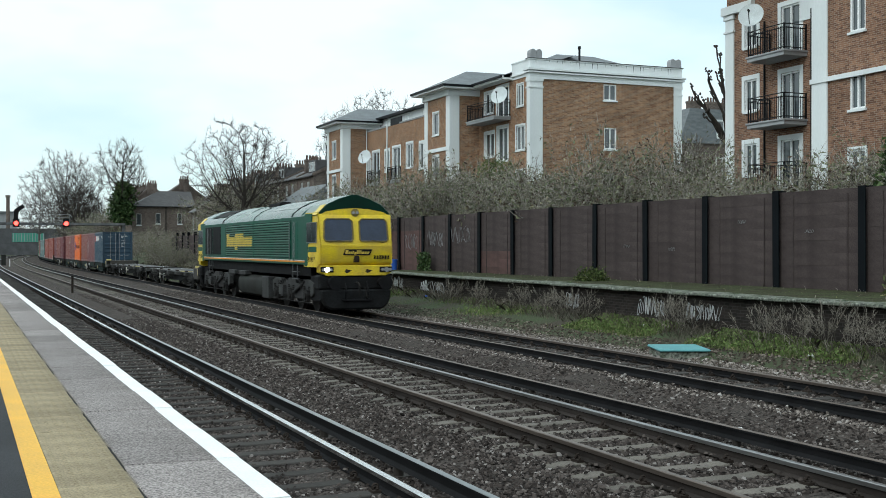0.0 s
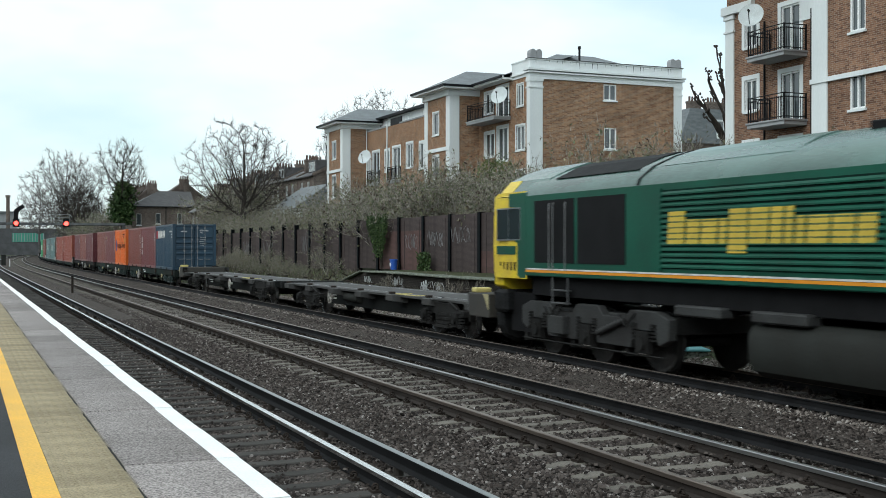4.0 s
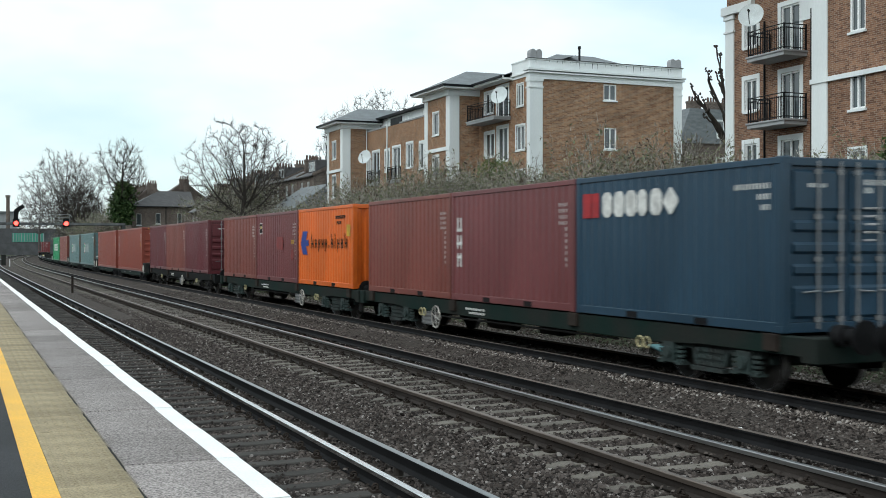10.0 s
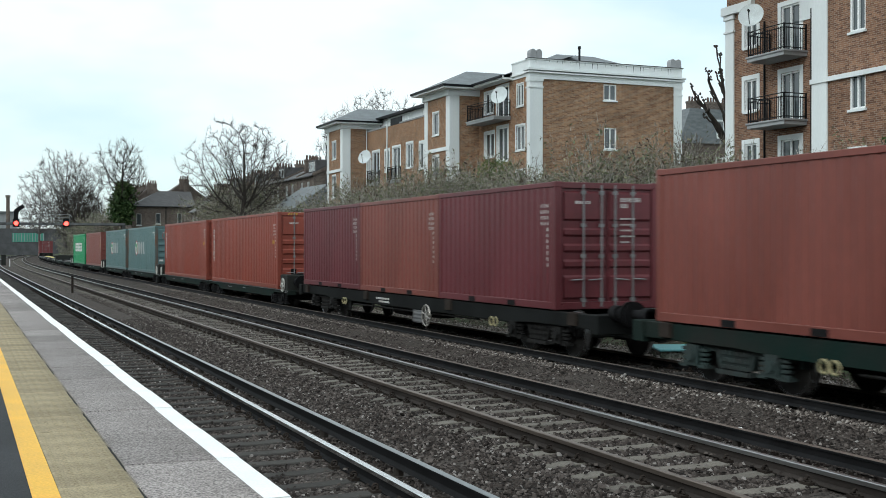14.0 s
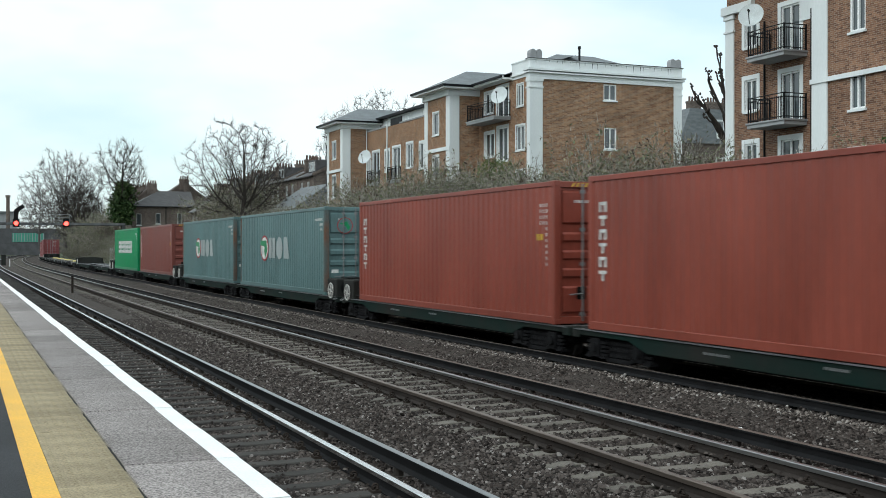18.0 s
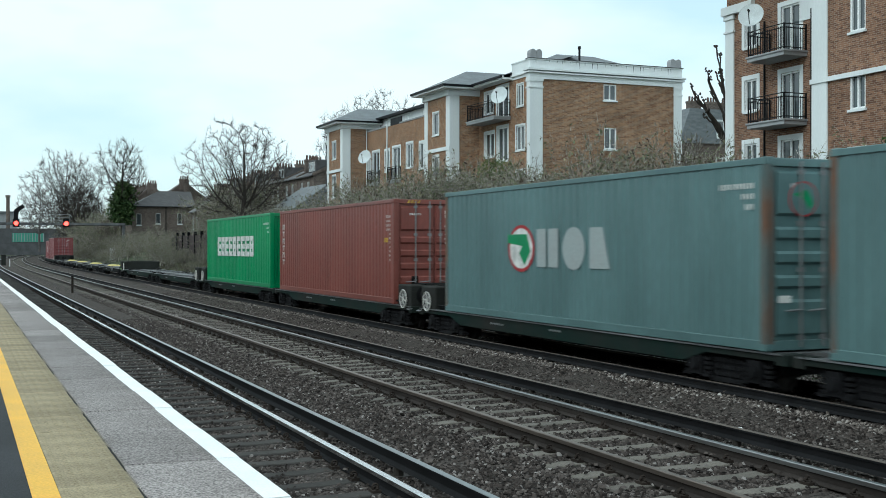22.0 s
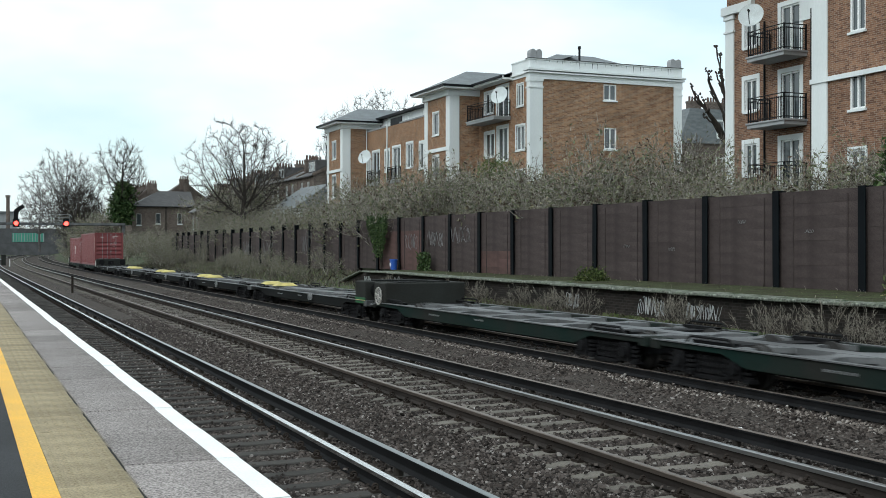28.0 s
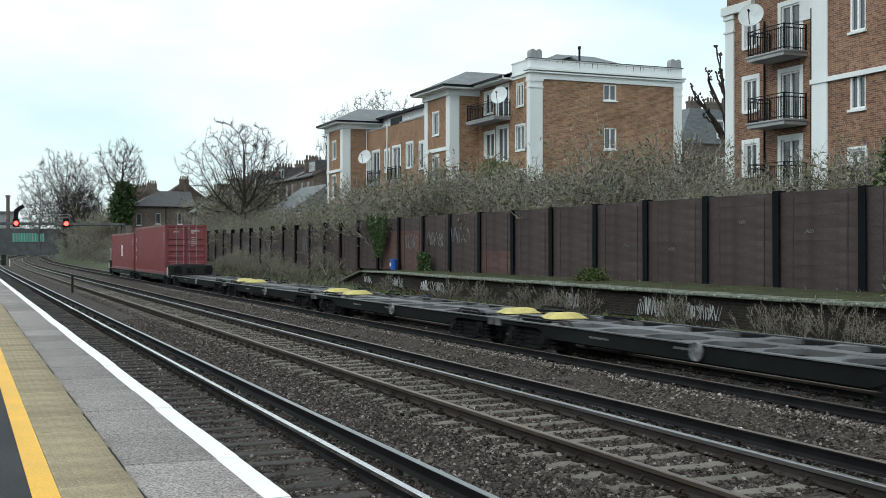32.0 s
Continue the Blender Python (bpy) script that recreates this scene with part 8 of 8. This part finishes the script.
green_bush(27.5, 58.0, 1.8, 1.9, 5.2, 3600, 5, "green leafy bush among bare scrub", "bush_leaf", 0.06)
green_bush(23.8, 24.2, 1.4, 1.2, 3.7, 2600, 6, "dark green ivy-clad bush by the fence", size=0.07)
green_bush(19.6, 33.8, 1.05, 0.7, 0.36, 1700, 7, "low dark green tussock on the old platform", "tuft", 0.03)
green_bush(19.9, 20.4, 1.05, 0.4, 0.8, 300, 8, "yellow-green weed on the old platform", "grass", 0.05)


def blades(name, n, region, height, width, material, label, seed, lean=0.35):
    """Upright blades or stalks as thin bent triangles; region gives x, y, z for random pairs."""
    r = np.random.default_rng(seed)
    p = region(r, n)
    h = height * (0.4 + 0.9 * r.random(n))
    a = r.random(n) * 6.28
    w = width * (0.6 + 0.8 * r.random(n))
    side = np.stack([np.cos(a), np.sin(a), 0 * a], 1) * w[:, None]
    tip = np.stack([r.normal(0, lean, n) * h, r.normal(0, lean, n) * h, h], 1)
    mid = tip * np.array([0.35, 0.35, 0.6])
    V = np.stack([p - side, p + side, p + mid + side * 0.7, p + tip, p + mid - side * 0.7], 1).reshape(-1, 3)
    tagged(new(name, heap(name, V, np.arange(5 * n).reshape(-1, 5), material)), label, "grass", kind="stuff")


def verge(r, n):
    y = 9 + 46 * r.random(n)
    x = 15.45 + (edge_x(y) - 15.45) * r.random(n) ** 0.7
    keep = np.sin(x * 2.1 + y * 0.9) + np.sin(y * 0.55 + 1.0) + r.normal(0, 0.5, n)
    green = np.where(r.random(n) < 0.55, 17.2 + 5.4 * r.random(n), 24.3 + 4.2 * r.random(n))
    y = np.where((keep > 0.5) & (np.abs(y - 23.4) > 1.0), y, green)
    x = np.minimum(x, edge_x(y) - 0.05)
    return np.stack([x, y, np.interp(x, GZ_X, GZ_Z) - 0.03], 1)


def wall_foot(r, n):
    y = 8 + 44 * r.random(n)
    x = edge_x(y) - 0.05 - 0.9 * r.random(n) ** 1.7
    return np.stack([x, y, np.interp(x, GZ_X, GZ_Z) - 0.03], 1)


def old_top(r, n):
    y = 10 + 41 * r.random(n)
    x = np.where(r.random(n) < 0.65, 20.3 + 0.75 * r.random(n), edge_x(y) + 0.5 + 3.0 * r.random(n))
    return np.stack([x, y, 1.07 + 0 * x], 1)


def bank(r, n):
    y = 54 + 70 * r.random(n)
    x = 14.6 + 6.2 * r.random(n)
    return np.stack([x + np.maximum(0, y - 110) ** 2 / 5000, y, np.interp(x, GZ_X, GZ_Z) - 0.03], 1)


blades("verge_grass", 22000, verge, 0.14, 0.008, "grass", "green grass on the verge by the far track", 21)
blades("verge_dry_stalks", 12000, wall_foot, 0.27, 0.004, "bank_twig", "dry brown stalks against the brick wall", 22, 0.6)
blades("platform_weeds", 2400, old_top, 0.03, 0.014, "grass", "short weeds on the old platform", 23)
blades("platform_dry_weeds", 160, old_top, 0.14, 0.006, "dry", "dry weeds on the old platform", 24, 0.5)
blades("bank_weeds", 11000, bank, 0.34, 0.010, "bank_twig", "dry brown weeds on the bank", 25, 0.5)
blades("bank_grass", 5000, bank, 0.2, 0.012, "grass", "patchy grass on the bank", 26, 0.5)

tagged(new("verge_weeds", leaf_heap("verge_weeds", verge(np.random.default_rng(41), 14000) + np.random.default_rng(42).random((14000, 3)) * [0.0, 0.0, 0.16], 0.032, "weed_leaf", 43, 1.0)),
       "low bright green weeds on the verge", "weeds", kind="stuff")


def bramble(x, y, z, seed, label="fan of bare grey stems against the brick wall"):
    r = np.random.default_rng(seed)
    start = [((r.normal(0, 0.12), r.normal(0, 0.2), 0), (r.normal(-0.15, 0.4), r.normal(0, 0.5), 1.0), r.uniform(0.6, 1.2)) for _ in range(15)]
    lev = limbs(seed, start, 0.85, 3, 0.34, 0.62, (2, 3), 0.006, 0.1, 3, 0.1, 0.5, 0.003)
    t = thing("bramble", label, "bramble", at=(x, y, z), group="brambles by the wall")
    tagged(part("cane_tangle", sticks("canes", sum(lev, []), "dry", 3), None, t), kind="stuff")


for k, y in enumerate((13.6, 14.6, 15.6, 16.5, 17.4, 18.3, 19.2, 20.3, 23.7, 24.1, 29.0, 30.2, 31.5, 33.0, 36.5, 40.0, 47.5)):
    bramble(edge_x(y) - 0.45, y, 0.1, 300 + k)


# ---------------------------------------------------------------- signals, bridge and lineside things
def signal_gantry():
    y = 165.0
    g = thing("signal_gantry", "grey steel signal gantry spanning the tracks with two red signals", "signal gantry", at=(0, y, 0))
    b = Shape().box(-6, 21.2, -0.5, -0.35, 5.3, 5.62).box(-6, 21.2, 0.35, 0.5, 5.3, 5.62)
    for k in range(14):
        x = -6 + k * 2.0
        b.tube([(x, -0.42, 5.34), (x + 1.0, 0.42, 5.34), (x + 2.0, -0.42, 5.34)], 0.04, 4)
    part("beam", b, "wagon_deck", g, "grey lattice beam")
    part("walkway", Shape().box(-6, 21.2, -0.4, 0.4, 5.26, 5.3), "steel_dark", g)
    for x in (-5.8, 21.0):
        part("upright", Shape().box(x - 0.2, x + 0.2, -0.2, 0.2, -0.3, 5.3), "wagon_deck", g)
    r = Shape()
    for z in (5.95, 6.35, 6.75):
        r.tube([(9.8, -0.6, z), (13.8, -0.6, z)], 0.03, 4)
    for x in (9.8, 10.8, 11.8, 12.8, 13.8):
        r.tube([(x, -0.6, 5.5), (x, -0.6, 6.78)], 0.03, 4)
    part("guard_rail", r, "galv", g, "thin guard rail")
    for x, feather in ((6.95, True), (13.33, False)):
        h = part("signal_head", Shape().box(x - 0.42, x + 0.42, -0.95, -0.6, 5.0, 6.1), "black_paint", g, "black signal head", bevel=0.03)
        part("signal_lamp", Shape().cyl((x, -0.97, 5.5), 0.30, 0.06, "y", 20), "red_on", h, "lit red signal lamp")
        part("lamp_hood", Shape().prism([(x - 0.42, 5.5), (x - 0.36, 5.82), (x, 6.0), (x + 0.36, 5.82), (x + 0.42, 5.5), (x + 0.38, 5.5), (x, 5.94), (x - 0.38, 5.5)], -1.3, -0.95), "black_paint", h)
        if feather:
            part("route_indicator", Shape().prism([(x - 0.3, 5.95), (x + 0.25, 5.95), (x + 0.3, 7.0), (x + 1.15, 7.7), (x + 0.8, 8.05), (x - 0.25, 7.3)], -0.85, -0.65), "black_paint", h, "black angled route indicator")


signal_gantry()


def road_bridge():
    y = 300.0
    b = thing("road_bridge", "dark brick and girder road bridge with a green panelled parapet", "bridge", at=(0, y, 0))
    part("girder", Shape().box(-60, 34, 0, 9, 3.4, 6.0), "bridge", b, "sooty dark girder and parapet, lightened for haze")
    part("abutment", Shape().box(24.5, 60, -0.6, 9, -0.5, 6.2), "bridge", b)
    part("abutment", Shape().box(-60, -8, -0.6, 9, -0.5, 6.2), "bridge", b)
    part("green_panel", Shape().box(11.87, 19.2, -0.12, 0.0, 3.66, 5.85), "signal_green", b, "green panelled parapet section")
    for k in range(12):
        x = 12.1 + k * 0.63
        part("panel_rib", kept("rib", lambda: Shape().box(-0.06, 0.06, -0.2, -0.12, 3.75, 5.75).mesh("panel_rib")), "render_grey", b, at=(x, 0, 0))
    part("pier", Shape().box(1.0, 2.2, 0, 9, -0.5, 3.4), "bridge", b)


road_bridge()


def far_things():
    bd = part("far_embankment", Shape().box(-300, 200, 430, 436, -1, 9.0), "bridge")
    tagged(bd, "dark distant embankment beyond the bridge", "embankment", kind="structure")
    c = thing("factory_chimney", "tall slim brick chimney on the skyline", "chimney", at=(15.9, 440.0, 0))
    part("shaft", Shape().cyl((0, 0, 10.5), 0.75, 21.0, "z", 12, 0.6), "brick_dark", c)
    part("cap", Shape().cyl((0, 0, 20.6), 0.85, 0.8, "z", 12), "brick_dark", c)
    w = thing("distant_building", "low pale grey building on the skyline", "building", at=(8.6, 442.0, 0))
    part("wall", Shape().box(-30, 10.5, 0, 10, 0, 14.6), "render_grey", w)
    part("roof", Shape().box(-30.5, 11, -0.5, 10.5, 14.6, 15.3), "slate", w)
    for k in range(5):
        part("window", Shape().box(-2.6 + k * 1.5, -1.7 + k * 1.5, -0.1, 0.1, 12.2, 13.8), "glass", w)


far_things()


def lineside():
    p = thing("marker_post", "short grey lineside post beside the track", "post", at=(5.55, 64.4, -0.25))
    part("shaft", Shape().cyl((0, 0, 0.45), 0.06, 0.9, "z", 10), "steel_brown", p)
    part("cap", Shape().cyl((0, 0, 0.92), 0.075, 0.06, "z", 10), "steel_dark", p)
    c = thing("relay_cabinet", "small white lineside cabinet on the bank", "cabinet", at=(19.2, 165, 0.4))
    part("case", Shape().box(0, 0.6, -0.3, 0.3, 0, 1.75), "white_plastic", c, bevel=0.02)
    part("lid", Shape().box(-0.04, 0.64, -0.34, 0.34, 1.75, 1.82), "render_grey", c)
    h = thing("equipment_cabin", "small grey equipment cabin beside the near track", "cabin", at=(5.65, 172, -0.3))
    part("wall", Shape().box(-0.3, 0.3, 0, 1.4, 0, 1.5), "wagon_grey", h, bevel=0.02)
    part("roof", Shape().box(-0.35, 0.35, -0.1, 1.5, 1.5, 1.6), "slate_dark", h)
    part("door", Shape().box(-0.22, 0.22, -0.03, 0.02, 0.1, 1.35), "wagon_grey", h)
    s = thing("white_marker_post", "white lineside marker post", "post", at=(6.0, 160, -0.3))
    part("shaft", Shape().box(-0.06, 0.06, -0.05, 0.05, 0, 1.0), "white_plastic", s)
    t = thing("access_lid", "teal access chamber lid on a low concrete frame in the grass", "access cover", at=pose(14.75, 21.65, -0.14, 0, 0, -22))
    part("frame", Shape().box(-0.52, 0.52, -0.65, 0.65, -0.15, 0.085), "old_concrete", t, "weathered concrete frame", bevel=0.015)
    part("lid", Shape().box(-0.56, 0.56, -0.70, 0.70, 0.085, 0.14), "teal", t, "teal fibreglass lid", bevel=0.02)
    bg = thing("plastic_tub", "bright blue plastic tub on the old platform", "tub", at=(20.6, 55.7, 1.07))
    part("body", Shape().cyl((0, 0, 0.26), 0.16, 0.52, "z", 16, 0.2), "blue_plastic", bg, smooth=True)
    part("rim", Shape().cyl((0, 0, 0.53), 0.215, 0.035, "z", 16), "blue_plastic", bg)
    part("label", Shape().box(-0.2, -0.18, -0.08, 0.07, 0.18, 0.36), "white_plastic", bg, "white label")
    r = random.Random(12)
    for k, (x, y, m) in enumerate(((16.9, 42.0, "blue_plastic"), (15.6, 18.3, "white_plastic"), (16.3, 25.5, "white_plastic"), (8.9, 20.3, "white_plastic"), (9.4, 12.4, "white_plastic"))):
        z = -0.2 if x < 14 else float(np.interp(x, GZ_X, GZ_Z)) + 0.06
        l = thing("litter", "scrap of blue litter on the ground" if m == "blue_plastic" else "scrap of pale litter on the ground", "litter", at=pose(x, y, z, r.uniform(-10, 10), r.uniform(-10, 10), r.uniform(0, 360)), group="litter")
        part("scrap", Shape().prism([(-0.06, 0), (0.01, 0.03), (0.07, 0.0), (0.06, 0.02), (0.01, 0.055), (-0.05, 0.025)], -0.04, 0.04), m, l)


lineside()


def scrawl(at, w, h, n, seed, material, thick):
    """Spray-painted marks that cannot be read: a row of plain looping strokes on a wall that looks to -x."""
    r = random.Random(seed)
    t = thing("graffiti", "pale spray-painted scrawl on the wall", "graffiti", at=at, group="graffiti")
    for k in range(n):
        u0 = w / 2 - (k + 0.5) * w / n
        a, b, p, q = r.choice((1, 1, 2)), r.choice((1, 2, 2, 3)), r.uniform(0, 6.3), r.uniform(0, 6.3)
        m, lo, hi = r.randint(12, 20), r.uniform(0.0, 0.15), r.uniform(0.75, 1.0)
        pts = []
        for j in range(m):
            c = j / (m - 1) * r.uniform(0.96, 1.04) * 5.6
            pts.append((-0.012, u0 + 0.62 * w / n * math.cos(a * c + p) * (0.7 + 0.3 * math.sin(2 * c)), h * (lo + (hi - lo) * (0.5 + 0.5 * math.sin(b * c + q)))))
        part("stroke", Shape().tube(pts, thick * r.uniform(0.75, 1.2), 4), material, t)


for k, (y, z, w, h, n) in enumerate(((42.7, 0.36, 3.9, 0.52, 11), (26.15, 0.36, 1.35, 0.56, 7), (23.6, 0.4, 1.5, 0.46, 8), (48.0, 0.3, 1.5, 0.62, 6), (30.8, 0.35, 0.8, 0.5, 4), (52.6, 0.45, 1.1, 0.4, 3))):
    scrawl((edge_x(y) + 0.11, y, z), w, h, n, 70 + k, "chalk", 0.013)
for k, (y, z, w, h, n) in enumerate(((54.4, 2.1, 1.8, 0.9, 4), (51.3, 2.2, 2.0, 0.9, 4), (48.2, 2.4, 2.2, 0.9, 5), (73.5, 1.8, 2.2, 1.5, 5), (84.0, 1.6, 3.0, 1.2, 5), (90.5, 1.6, 3.0, 1.2, 5))):
    scrawl((FENCE_X - 0.035, y, z), w, h, n, 90 + k, "chalk_faint", 0.01)
for k, (y, z) in enumerate(((34.0, 2.2), (27.7, 2.9), (31.3, 2.1), (24.8, 2.6))):
    scrawl((FENCE_X - 0.035, y, z), 0.35, 0.12, 2, 110 + k, "chalk_faint", 0.007)


# ---------------------------------------------------------------- what moves
def motions():
    times = [k * 0.5 for k in range(65)]
    for ob, y0 in MOVERS:
        walk(ob, [(t, on_line(y0 - gone(t))) for t in times])
    # the wheels turn while they are in sight
    for w, y, r, yb in SPINNERS:
        at = w.matrix_basis.translation.copy()
        rows, angle, last = [(0.0, pose(*at))], 0.0, None
        for k in range(1, 480):
            t = k / 15.0
            if last is None and yb + y - gone(t) > 60:
                continue
            if yb + y - gone(t) < 2:
                break
            if last is None:
                rows.append((t, pose(*at)))
            else:
                angle += math.degrees((gone(t) - gone(last)) / r)
                rows.append((t, pose(*at, angle)))
            last = t
        rows.append((32.0, pose(*at, angle)))
        walk(w, rows)


motions()
